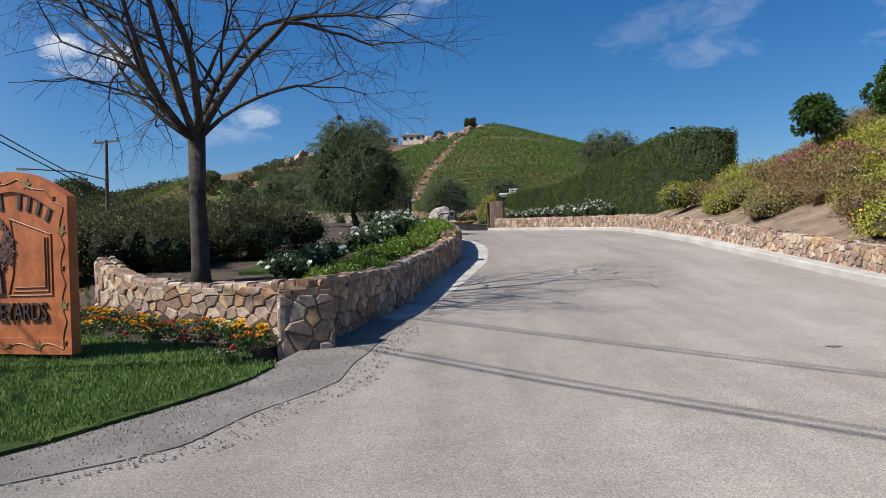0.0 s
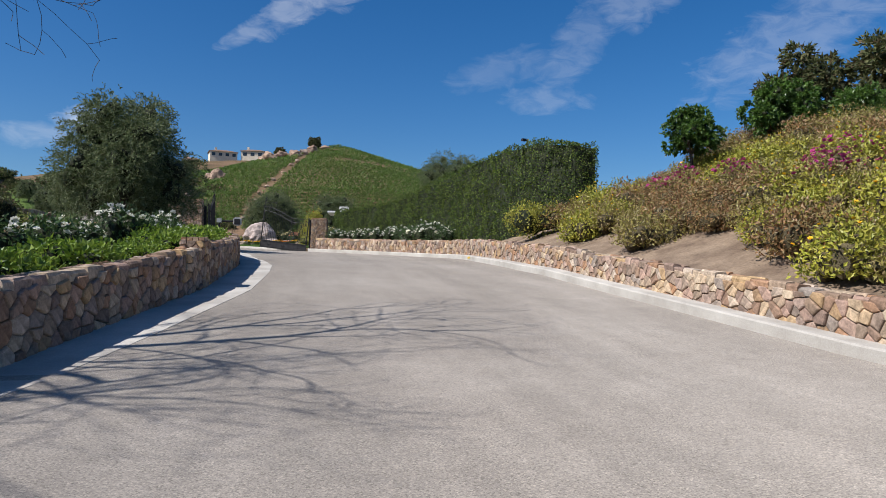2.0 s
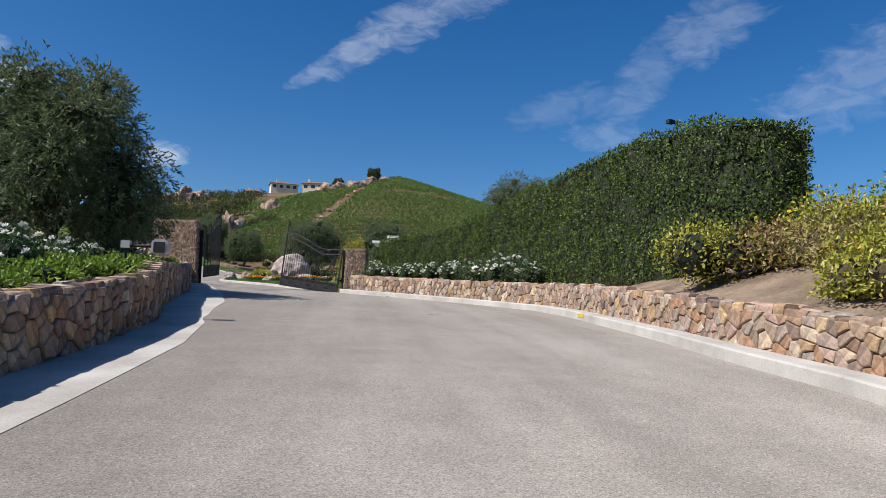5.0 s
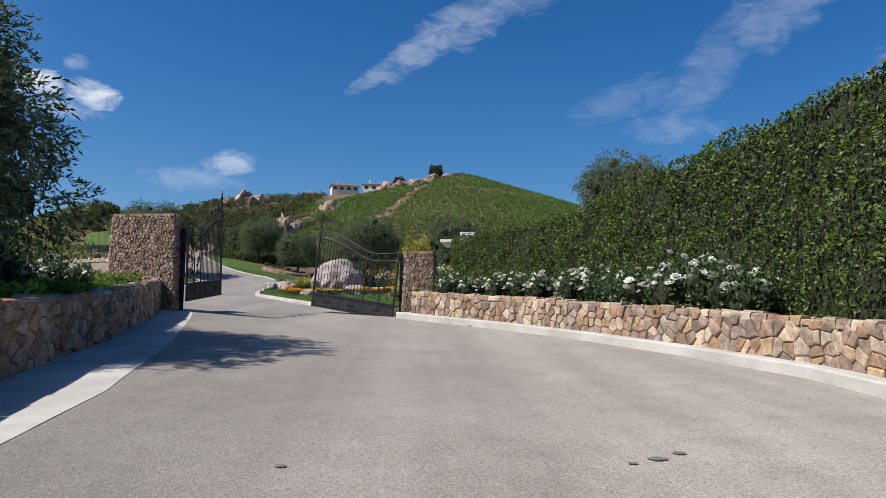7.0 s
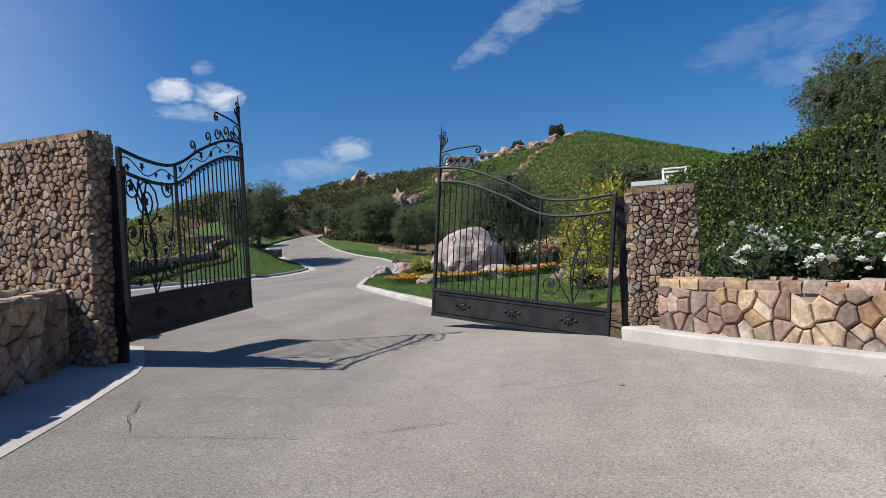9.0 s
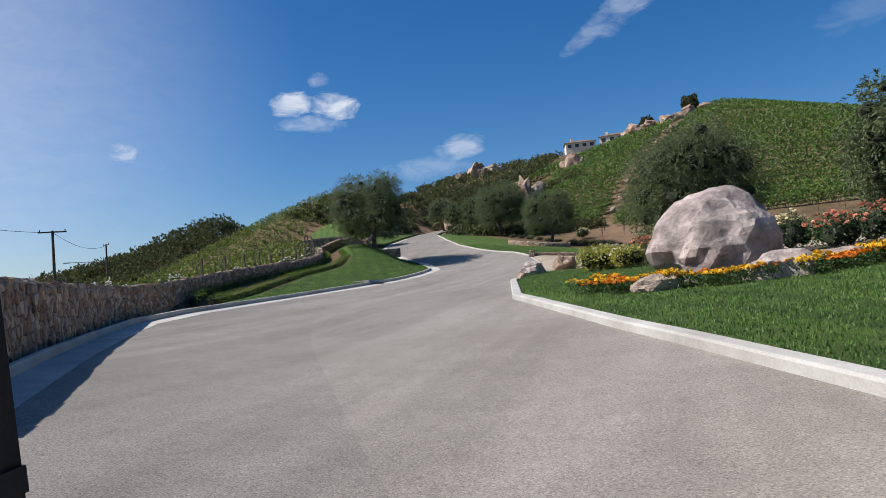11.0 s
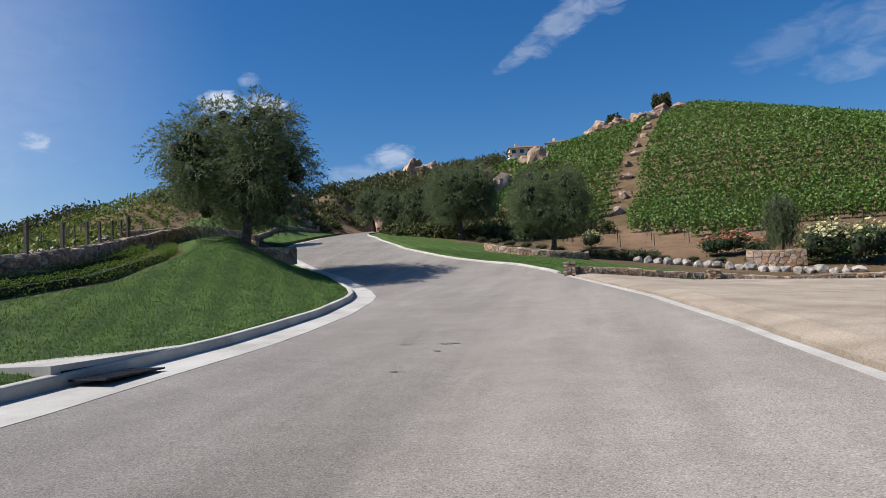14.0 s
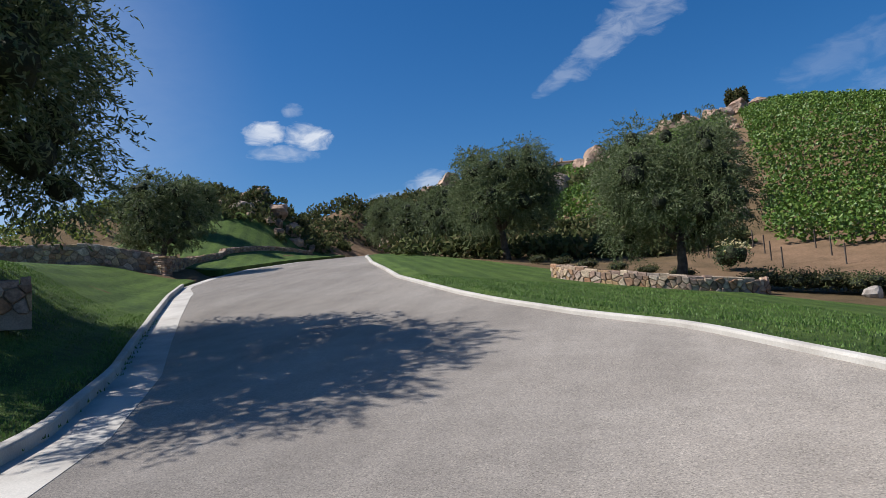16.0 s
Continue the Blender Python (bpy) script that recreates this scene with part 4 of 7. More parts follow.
ribbon("kerb_flush", 86.6, 111.2, 0.6, lambda y: edge_r(y) + 0.0, lambda y: edge_r(y) + 0.16, 0.02, m_concrete, 2, "worn concrete strip flush with the driveway", "kerb", 0.1)
patch("lawn", 112.2, 150, lambda y: edge_r(y) + 0.15, lambda y: edge_r(y) + tab(y, [113, 118, 124, 130, 136, 142, 150], [12, 16, 15, 11, 9, 7, 3]), m_lawn, 0.05, 0.6, label="large mown striped lawn on the inside of the bend", category="lawn")
patch("lawn", 79.0, 133.5, lambda y: edge_l(y) - tab(y, [79, 81, 84, 87, 93, 99, 105, 112, 118, 124, 130, 133.5], [0.5, 1.0, 1.9, 2.9, 4.7, 5.4, 6.4, 7.4, 8.5, 9.5, 9, 5]), lambda y: edge_l(y) - 0.16, m_lawn, 0.05, 0.6,
      label="mown lawn mound with an olive tree", category="lawn")
patch("lawn", 138.0, 168.0, lambda y: edge_l(y) - tab(y, [138, 150, 168], [12, 15, 12]), lambda y: edge_l(y) - 0.6, m_lawn, 0.05, 0.9, label="sloping lawn above the bend", category="lawn")


# ---- rocks ----


def icosphere(sub):
    bm = bmesh.new()
    bmesh.ops.create_icosphere(bm, subdivisions=sub, radius=1.0)
    vs = [v.co.copy() for v in bm.verts]
    fs = [tuple(v.index for v in f.verts) for f in bm.faces]
    bm.free()
    return vs, fs


ICO3, ICO4, ICO2 = icosphere(3), icosphere(4), icosphere(2)


def boulder(seed, size, mat=None, ico=None, cut=0.75, rough=0.22, name="boulder", label="", category="rock", tag=True):
    """A weathered rock: a ball cut by flat faces and roughened at two scales."""
    rnd = random.Random(seed)
    vs, fs = ico or ICO3
    planes = [(rand_dir(rnd), rnd.uniform(cut * 0.75, cut * 1.1)) for _ in range(9)]
    out = []
    for v in vs:
        p = v.copy()
        for n, d in planes:
            k = p.dot(n) - d
            if k > 0:
                p -= n * k * 0.9
        off = Vector((seed * 3.1, seed * 1.7, seed * 0.9))
        p *= 1 + rough * noise.noise(p * 1.6 + off) + rough * 0.45 * noise.noise(p * 4.3 + off) + rough * 0.2 * noise.noise(p * 11 + off)
        out.append((p.x * size[0], p.y * size[1], p.z * size[2]))
    g = Geo()
    g.solid(out, fs)
    ob = g.object(name, mat or m_rock)
    if tag:
        tagged(ob, label, category)
    return ob


def set_rock(ob, x, y, sink, rot=0.0):
    ob.location = (x, y, ground_z(x, y) + sink)
    ob.rotation_euler = (0, 0, rot)
    return ob


set_rock(boulder(4, (1.40, 1.2, 1.30), mat=m_boulder, ico=ICO4, cut=0.95, rough=0.15, label="huge pale pinkish sandstone boulder in the flower bed"), -0.1, 71.5, 0.68, 0.2)
set_rock(boulder(6, (0.75, 0.5, 0.42), mat=m_boulder, label="low tan sandstone rock beside the boulder"), 0.9, 69.8, 0.15)
set_rock(boulder(7, (0.55, 0.4, 0.28), label="flat sandstone rock below the boulder"), -1.4, 69.8, 0.1)
set_rock(boulder(8, (0.6, 0.4, 0.34), label="pale rock at the edge of the bed"), 2.3, 71.2, 0.1)
set_rock(boulder(9, (0.62, 0.48, 0.42), mat=m_boulder, ico=ICO4, label="broad grey-pink boulder at the mouth of the side drive"), -6.75, 86.2, 0.26, 0.2)
set_rock(boulder(10, (0.58, 0.52, 0.52), ico=ICO4, label="rounded sandstone boulder beside the side drive"), -5.6, 88.3, 0.3)
set_rock(boulder(11, (0.28, 0.22, 0.2), label="small yellowish stone at the kerb end"), -7.2, 85.6, 0.1)
m_pale_rock = varied("pale_garden_rock", [(0.44, 0.39, 0.33), (0.36, 0.31, 0.27), (0.48, 0.43, 0.37)], fine=5.0, bump_d=0.06, bump_s=0.7, grain=0.35, mottle=0.3)
for k in range(21):
    x, y = -6.9 + k * 0.56, 130.2 - 0.24 * k + 0.22 * (k % 3)
    set_rock(boulder(40 + k, (0.34 + 0.09 * (k % 3), 0.3, 0.28 + 0.06 * (k % 2)), mat=m_pale_rock, ico=ICO2, label="pale rounded rock in a row edging the bed", name="edging_rock"), x, y, 0.12, k * 0.9)["group"] = "rocks edging the bed"
for k, (x, y, s) in enumerate([(4.3, 63.0, 0.5), (5.2, 62.4, 0.42), (6.2, 62.8, 0.6), (3.2, 67.0, 0.35)]):
    set_rock(boulder(70 + k, (s, s * 0.8, s * 0.7), label="sandstone rock among the flowers", name="garden_rock"), x, y, 0.12, k)

# low walls by the side drive and the planters
LOW = [(-11.1, 111.5), (-8.4, 112.0), (-5.6, 112.6), (-2.0, 113.1), (2.5, 113.7), (8.0, 114.3)]
rubble_wall("wall_low", LOW, lambda u: 0.25, ground_z, 1, thick=0.35, size=0.115, seed=21, limit=260, label="knee-high rubble wall along the gravel drive")


def pier(x, y, w, h, seed, label):
    root = holder("stone_pier", (x, y, ground_z(x, y)))
    tagged(root, label, "pier", group="piers of the low wall")
    rnd = random.Random(seed)
    z = -0.1
    while z < h:
        t = rnd.uniform(0.07, 0.13)
        top = z + t >= h
        n = 3 if not top else 2
        for i in range(n):
            for j in range(n):
                if n == 3 and i == 1 and j == 1:
                    continue
                s = w * (1.12 if top else 1.0) / n
                cx, cy = (i - (n - 1) / 2) * s + rnd.uniform(-0.02, 0.02), (j - (n - 1) / 2) * s + rnd.uniform(-0.02, 0.02)
                vs = []
                for zz, k in ((z, 0.82), (z + t * 0.3, 1.0), (z + t * 0.75, 1.0), (z + t - 0.006, 0.80)):
                    for dx, dy in ((-1, -1), (1, -1), (1, 1), (-1, 1)):
                        vs.append((cx + dx * s / 2 * k * rnd.uniform(0.86, 1.04), cy + dy * s / 2 * k * rnd.uniform(0.86, 1.04), zz + rnd.uniform(-0.012, 0.012)))
                fs = [(3, 2, 1, 0), (12, 13, 14, 15)] + [(r * 4 + q, r * 4 + (q + 1) % 4, r * 4 + 4 + (q + 1) % 4, r * 4 + 4 + q) for r in range(3) for q in range(4)]
                g = Geo()
                g.solid(vs, fs)
                g.object("stone", m_stone, parent=root)
        z += t
    g = Geo()
    g.box((0, 0, h / 2 - 0.05), (w * 0.7, w * 0.7, h))
    g.object("mortar_core", m_mortar, parent=root)
    return root


pier(-11.1, 111.4, 0.44, 0.46, 3, "squat stacked-stone pier at the end of the low wall")
pier(-5.6, 112.55, 0.42, 0.40, 4, "squat stacked-stone pier in the low wall")
PLANTER = [(-16.9, 130.6), (-16.2, 129.6), (-14.6, 128.9), (-12.9, 128.5), (-11.2, 128.9), (-10.0, 129.6)]
rubble_wall("wall_planter", smooth_line(PLANTER, 1), lambda u: 0.45, ground_z, 1, thick=0.35, size=0.17, seed=31, limit=90, label="curved low stone planter under an olive tree")
PLANTER2 = [(-28.9, 114.9), (-27.8, 114.0), (-26.2, 113.6), (-24.8, 114.2), (-23.9, 115.2)]
rubble_wall("wall_planter", smooth_line(PLANTER2, 1), lambda u: 0.46, lambda x, y: 7.98, 1, thick=0.35, size=0.2, seed=33, limit=60, label="curved low stone planter round the large olive")
BEND = [(-46.0, 126.0), (-41.0, 129.4), (-37.6, 132.6), (-35.6, 134.6), (-36.4, 137.0), (-38.2, 141.0), (-39.6, 147.0), (-40.3, 154.0), (-40.6, 162.0)]
rubble_wall("wall_bend", BEND, lambda u: tab(u, [0, 8, 13, 16, 19, 40], [1.1, 1.0, 0.9, 0.6, 0.36, 0.32]), ground_z, 1, size=0.26, seed=35, limit=100, label="shaded rubble wall round the outside of the bend")
pier(-35.5, 134.4, 0.6, 0.85, 5, "stacked-stone pier where the wall meets the bend")


# ---- shrubs and flowers ----


def foliage_mass(g, rnd, centre, size, count, leaf, out=0.5, up=0.3, floor=None):
    for _ in range(count):
        d = rand_dir(rnd)
        if d.z < -0.35 and rnd.random() < 0.4:
            d.z = -d.z * 0.6
        r = rnd.uniform(0.72, 1.06) if rnd.random() < 0.8 else rnd.uniform(0.4, 0.8)
        r *= 1 + 0.22 * noise.noise(d * 2.3 + Vector(centre))
        p = Vector((centre[0] + d.x * size[0] * r, centre[1] + d.y * size[1] * r, centre[2] + d.z * size[2] * r))
        if floor is not None and p.z < floor + 0.03:
            p.z = floor + rnd.uniform(0.02, 0.3) * size[2]
        dd = (rand_dir(rnd) + d * out + Vector((0, 0, up))).normalized()
        leaf_quads(g, p, dd, d + rand_dir(rnd) * 0.9, leaf[0] * rnd.uniform(0.6, 1.2), leaf[1] * rnd.uniform(0.7, 1.2), rnd)


def shrub(name, seed, w, h, count, mat, leaf, label, blossom=None, blossoms=0, bsize=0.07, lobes=5, core=True, petals=6, tall=0.35, inner=None):
    """A bush of several leafy lobes on a dark inside that stands for shade, with blossoms where it flowers."""
    rnd = random.Random(seed)
    root = holder(name)
    tagged(root, label, "shrub")
    g, c = Geo(), Geo()
    spots = []
    for k in range(lobes):
        a = 2 * math.pi * k / lobes + rnd.uniform(-0.3, 0.3)
        r = 0.27 * w * (0 if k == 0 and lobes > 3 else 1)
        low = inner is not None
        ctr = (r * math.cos(a), r * math.sin(a), h * (rnd.uniform(0.12, 0.42) if low else rnd.uniform(0.38, 0.55)))
        size = (w * rnd.uniform(0.24, 0.33), w * rnd.uniform(0.24, 0.33), h * (rnd.uniform(0.45, 0.62) if low else rnd.uniform(0.4, 0.52)))
        foliage_mass(g, rnd, ctr, size, int(count * (1.0 if low else 0.68)) // lobes, (leaf[0] * 1.12, leaf[1] * 1.12), floor=0.0)
        spots.append((ctr, size))
        if core:
            vs, fs = ICO2
            kc = 0.44 if low else 0.58
            c.solid([(ctr[0] + v.x * size[0] * kc * q, ctr[1] + v.y * size[1] * kc * q, max(-0.1, ctr[2] + v.z * size[2] * kc * q)) for v in vs for q in (1 + 0.45 * noise.noise(v * 2.6 + Vector(ctr) * 3),)], fs)
    g.object("foliage", mat, parent=root)
    # m_inner lobes paint the bush's shaded depth; bank shrubs pass dry twigs
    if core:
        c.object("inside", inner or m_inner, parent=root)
    if blossom is not None:
        b = Geo()
        for _ in range(blossoms):
            ctr, size = rnd.choice(spots)
            d = rand_dir(rnd)
            d.z = abs(d.z) * 0.8 + tall
            d.normalize()
            p = Vector(ctr) + Vector((d.x * size[0], d.y * size[1], d.z * size[2])) * rnd.uniform(0.98, 1.16)
            rosette(b, p, bsize * rnd.uniform(0.7, 1.2), rnd, petals)
        b.object("blossom", blossom, parent=root)["kind"] = "stuff"
    return root


def rosette(g, p, r, rnd, petals=6):
    """One bloom: two rings of cupped petals."""
    ax = (Vector((0, 0, 1)) + rand_dir(rnd) * 0.7).normalized()
    s = ax.orthogonal().normalized()
    t = ax.cross(s)
    for ring, (k, lift) in enumerate(((1.0, 0.25), (0.6, 0.6))):
        for i in range(petals):
            a = 2 * math.pi * (i + 0.5 * ring) / petals
            d = (s * math.cos(a) + t * math.sin(a))
            q = d.cross(ax)
            tip = p + d * r * k + ax * r * lift
            mid = p + d * r * k * 0.6 + ax * r * lift * 0.25
            g.face((p, mid + q * r * 0.45, tip, mid - q * r * 0.45))


def flower_mat(name, colours):
    return leafy(name, colours, rough=0.6, through_light=0.25)


m_yellow_fl = flower_mat("yellow_petal", [(0.85, 0.52, 0.02), (0.9, 0.62, 0.05), (0.8, 0.40, 0.01)])
m_orange_fl = flower_mat("orange_petal", [(0.80, 0.22, 0.01), (0.85, 0.33, 0.02), (0.75, 0.14, 0.01)])
m_red_fl = flower_mat("red_petal", [(0.5, 0.02, 0.02), (0.6, 0.04, 0.03), (0.4, 0.01, 0.02)])
m_pink_fl = flower_mat("magenta_petal", [(0.45, 0.03, 0.22), (0.55, 0.08, 0.30), (0.35, 0.03, 0.15)])
m_coral_fl = flower_mat("coral_petal", [(0.75, 0.22, 0.12), (0.80, 0.35, 0.22), (0.78, 0.48, 0.35), (0.65, 0.12, 0.10)])
m_cream_fl = flower_mat("cream_petal", [(0.80, 0.72, 0.45), (0.82, 0.78, 0.58), (0.8, 0.66, 0.3)])
m_bank_a = leafy("dry_shrub_leaf", [(0.26, 0.23, 0.06), (0.34, 0.30, 0.09), (0.20, 0.16, 0.06), (0.28, 0.20, 0.10)])
m_bank_b = leafy("yellow_green_leaf", [(0.24, 0.26, 0.035), (0.36, 0.36, 0.05), (0.44, 0.40, 0.07), (0.18, 0.18, 0.03)])
m_bank_c = leafy("russet_leaf", [(0.26, 0.13, 0.06), (0.32, 0.19, 0.09), (0.22, 0.16, 0.07), (0.26, 0.21, 0.08)])


def place_copies(kinds, spots, group=""):
    """Set the first of each kind at its first spot and copies of it at the others."""
    used = set()
    for k, x, y, rot, s in spots:
        ob = kinds[k]
        z = ground_z(x, y) + 0.02
        if k not in used:
            used.add(k)
            put(ob, x, y, z, rot, s)
        else:
            c = copy_thing(ob, pose(x, y, z, 0, 0, math.degrees(rot)))
            c.scale = (s, s, s)
        if group:
            ob["group"] = group


# left bed: bright ground cover along the wall top, white roses and darker bushes behind
rb = random.Random(77)
cover = shrub("ground_cover", 101, 1.5, 0.62, 2600, m_ground_cover, (0.10, 0.06), "bright green leafy ground cover spilling along the wall", lobes=5)
spots = []
for y in np.arange(13.0, 52.5, 1.12):
    if 14 < y < 52:
        spots.append((0, edge_l(y) - 1.05 + rb.uniform(-0.12, 0.12), y, rb.uniform(0, 6), rb.uniform(0.66, 1.08) * (0.8 if y > 44 else 1)))
place_copies([cover], spots, "ground cover along the wall")
white_rose = shrub("rose_bush", 102, 1.3, 1.05, 1500, m_rose_leaf, (0.085, 0.055), "white rose bush in bloom with dark green leaves", m_white_petal, 24, 0.095, lobes=4, tall=0.0)
white_rose_b = shrub("rose_bush", 103, 1.2, 0.95, 1300, m_rose_leaf, (0.085, 0.055), "white rose bush in bloom with dark green leaves", m_white_petal, 15, 0.09, lobes=4, tall=0.0)
white_rose_c = shrub("rose_bush", 105, 1.25, 1.1, 1400, m_rose_leaf, (0.085, 0.055), "white rose bush full of large blooms with dark green leaves", m_white_petal, 40, 0.085, lobes=4, tall=0.0)
dark_bush = shrub("evergreen_bush", 104, 2.4, 2.1, 4200, m_dark_shrub, (0.13, 0.06), "dark dense evergreen bush", lobes=6)
spots = []
for y in np.arange(15, 52, 1.7):
    spots.append((rb.choice((0, 1)), edge_l(y) - 2.3 + rb.uniform(-0.4, 0.4), y + rb.uniform(-0.5, 0.5), rb.uniform(0, 6), rb.uniform(0.8, 1.15)))
for y in np.arange(45.0, 55.5, 0.75):
    spots.append((rb.choice((2, 2, 1)), edge_r(y) + 1.15 + rb.uniform(-0.1, 0.4), y + rb.uniform(-0.3, 0.3), rb.uniform(0, 6), rb.uniform(0.85, 1.15) * tab(y, [40, 47, 54], [1.3, 1.15, 0.85])))
for y in np.arange(57, 112, 2.6):
    x = edge_l(y) - tab(y, [54, 62, 70, 76, 80, 82, 86, 95, 101, 108, 112], [1.2, 1.3, 1.4, 2.3, 3.8, 4.4, 5.8, 8.1, 8.9, 10.3, 10.7])
    spots.append((rb.choice((0, 1)), x + rb.uniform(-0.3, 0.3), y, rb.uniform(0, 6), rb.uniform(0.75, 1.05)))
place_copies([white_rose, white_rose_b, white_rose_c], spots, "white rose bushes")
spots = []
for k in range(24):
    y = rb.uniform(22, 38)
    spots.append((0, edge_l(y) - rb.uniform(8.0, 12.5), y, rb.uniform(0, 6), rb.uniform(0.7, 0.95)))
for k in range(26):
    x = -13.5 + 9.0 * (k + rb.uniform(0, 1)) / 26
    spots.append((0, x, tab(x, [-13.5, -8, -6.2, -4.5], [16.6, 17.0, 18.0, 22.0]) + rb.uniform(0, 2.6), rb.uniform(0, 6), rb.uniform(0.5, 0.86)))
for k in range(9):
    x = rb.uniform(-12.5, -5.0)
    spots.append((1, x, tab(x, [-13.5, -8, -6.2, -4.5], [16.2, 16.8, 17.6, 21.0]) + rb.uniform(0, 1.5), rb.uniform(0, 6), rb.uniform(0.6, 0.9)))
olive_bush = shrub("evergreen_bush", 106, 2.2, 1.9, 3600, m_chaparral, (0.10, 0.05), "loose olive-brown bush behind the curved wall", lobes=6)
place_copies([dark_bush, olive_bush], spots, "dark bushes behind the bed")
patch("lawn", 16.5, 24, lambda y: tab(y, [16.5, 24], [-4.9, -4.0]), lambda y: -3.0, m_lawn, 0.14, 0.5, label="small patch of lawn behind the curved wall", category="lawn")

# right bank: dry mixed shrubs, yellow and russet, some in magenta bloom
m_dry_twigs = surface("dry_twigs", (0.07, 0.055, 0.03), (0.15, 0.12, 0.06), 4, fine=25, bump_d=0.05, bump_s=1.0)
bank_kinds = [
    shrub("bank_shrub", 111, 1.9, 1.15, 2300, m_bank_a, (0.10, 0.045), "dry olive-brown shrub on the bank", lobes=6, inner=m_dry_twigs),
    shrub("bank_shrub", 112, 1.8, 1.2, 2300, m_bank_b, (0.10, 0.05), "yellow-green shrub on the bank", m_yellow_fl, 14, 0.04, lobes=6, inner=m_dry_twigs),
    shrub("bank_shrub", 113, 1.9, 1.05, 2200, m_bank_c, (0.10, 0.045), "russet-tinged shrub on the bank", lobes=6, inner=m_dry_twigs),
    shrub("bank_shrub", 114, 1.7, 1.1, 2000, m_bank_a, (0.10, 0.045), "shrub with magenta blossoms on the bank", m_pink_fl, 120, 0.06, lobes=6, petals=5, inner=m_dry_twigs),
]
spots = []
for row in range(9):
    for y in np.arange(9.5, 34.5 - row * 0.2, 1.15):
        d = 2.3 + row * 1.15 + rb.uniform(-0.35, 0.35)
        yy = y + rb.uniform(-0.4, 0.4)
        r = noise.noise((d * 0.35, yy * 0.25, 2)) + rb.uniform(-0.35, 0.35)
        if row == 0 and rb.random() < 0.35:
            continue
        k = 1 if r > 0.25 else 0 if r > -0.1 else 2
        if 3 <= row <= 6 and rb.random() < 0.14:
            k = 3
        spots.append((k, edge_r(yy) + d, yy, rb.uniform(0, 6), rb.uniform(0.75, 1.2)))
place_copies(bank_kinds, spots, "shrubs on the bank")
put(shrub("round_bush", 115, 2.2, 1.6, 3600, m_bank_b, (0.10, 0.05), "rounded yellow-green bush beside the tall hedge", lobes=5), 11.9, 34.2, None, 0)


# ---- trees on the bank ----
citrus = olive_tree(51, 2.7, 3.0, 17000, base=0.5, leaf_mat=m_orange_leaf, leaf=(0.115, 0.065), label="small rounded citrus tree with glossy leaves", name="citrus_tree", droop=0.1, lobes=16, r0=0.1)
put(citrus, 16.5, 30.4, 5.5, 0, 0.8)
again(citrus, 20.0, 30.0, 2.0, 1.05, 5.9, "citrus tree with glossy leaves and yellow fruit")
again(citrus, 22.0, 28.6, 3.1, 0.9, 5.9)
again(citrus, 14.3, 36.6, 4.0, 0.42, 5.2, "young thin citrus sapling")
dark_tree = olive_tree(52, 4.5, 5.6, 14000, base=0.8, leaf_mat=m_dark_shrub, leaf=(0.22, 0.09), label="dark evergreen tree on top of the bank", name="evergreen_tree", droop=0.15, lobes=18, r0=0.16)
put(dark_tree, 23.6, 33.0, 5.8, 0)
again(dark_tree, 25.5, 30.0, 1.4, 1.05, 5.8)

# ---- olives along the drive ----
put(olive_tree(29, 7.2, 7.2, 84000, base=1.15, leaf=(0.145, 0.045), label="large grey-green olive tree in the bed behind the wall", r0=0.24), -5.35, 43.3, 2.75, 0.5)
again(olive_l, 0.5, 89.0, 2.2, 0.82, None, "tall olive tree leaning over the garden bed")
again(olive_l, -12.4, 132.6, 0.4, 0.80, None, "spreading olive tree above a stone planter")
again(olive_l, -20.8, 146.0, 3.4, 0.92, None, "olive tree at the top of the lawn")
again(olive_a, 7.0, 80.0, 1.0, 0.98, None, "olive tree behind the rose bed")
again(olive_l, 19.8, 82.0, 1.0, 1.0, 7.4, "tall olive tree behind the clipped hedge")
again(olive_a, -37.0, 136.4, 2.6, 0.95, None, "olive tree behind the wall at the bend")
again(olive_l, -38.0, 176.4, 1.9, 0.78, None, "olive tree beside the far bend")
again(olive_a, -33.0, 168.0, 0.2, 0.9, None, "olive tree below the rocky slope")
again(olive_a, -24.0, 168.0, 5.0, 1.2, None, "olive tree below the rocky slope")
again(olive_a, -44.5, 150.0, 3.0, 0.8, None, "olive tree above the sloping lawn")
again(olive_a, 2.0, 131.2, 2.0, 0.72, None, "small feathery tree behind a short rubble wall").scale = (0.42, 0.42, 0.78)


# ---- gates ----


def spiral(cx, cz, r, turns, start, hand=1, n=22, end=0.12):
    pts = []
    for i in range(n + 1):
        t = i / n
        rr = r * (1 - t) + r * end * t
        a = start + hand * 2 * math.pi * turns * t
        pts.append((cx + rr * math.cos(a), 0, cz + rr * math.sin(a)))
    return pts


def iron_leaf(g, x, z, s, a):
    """A flat vine leaf of five points, a few millimetres thick."""
    pts = []
    for i in range(10):
        r = s * (1.0 if i % 2 == 0 else 0.5)
        b = a + 2 * math.pi * i / 10
        pts.append((x + r * math.cos(b), z + r * math.sin(b)))
    n = len(pts)
    g.solid([(p[0], -0.006, p[1]) for p in pts] + [(p[0], 0.006, p[1]) for p in pts],
            [tuple(range(n))[::-1], tuple(range(n, 2 * n))] + [(i, (i + 1) % n, n + (i + 1) % n, n + i) for i in range(n)])


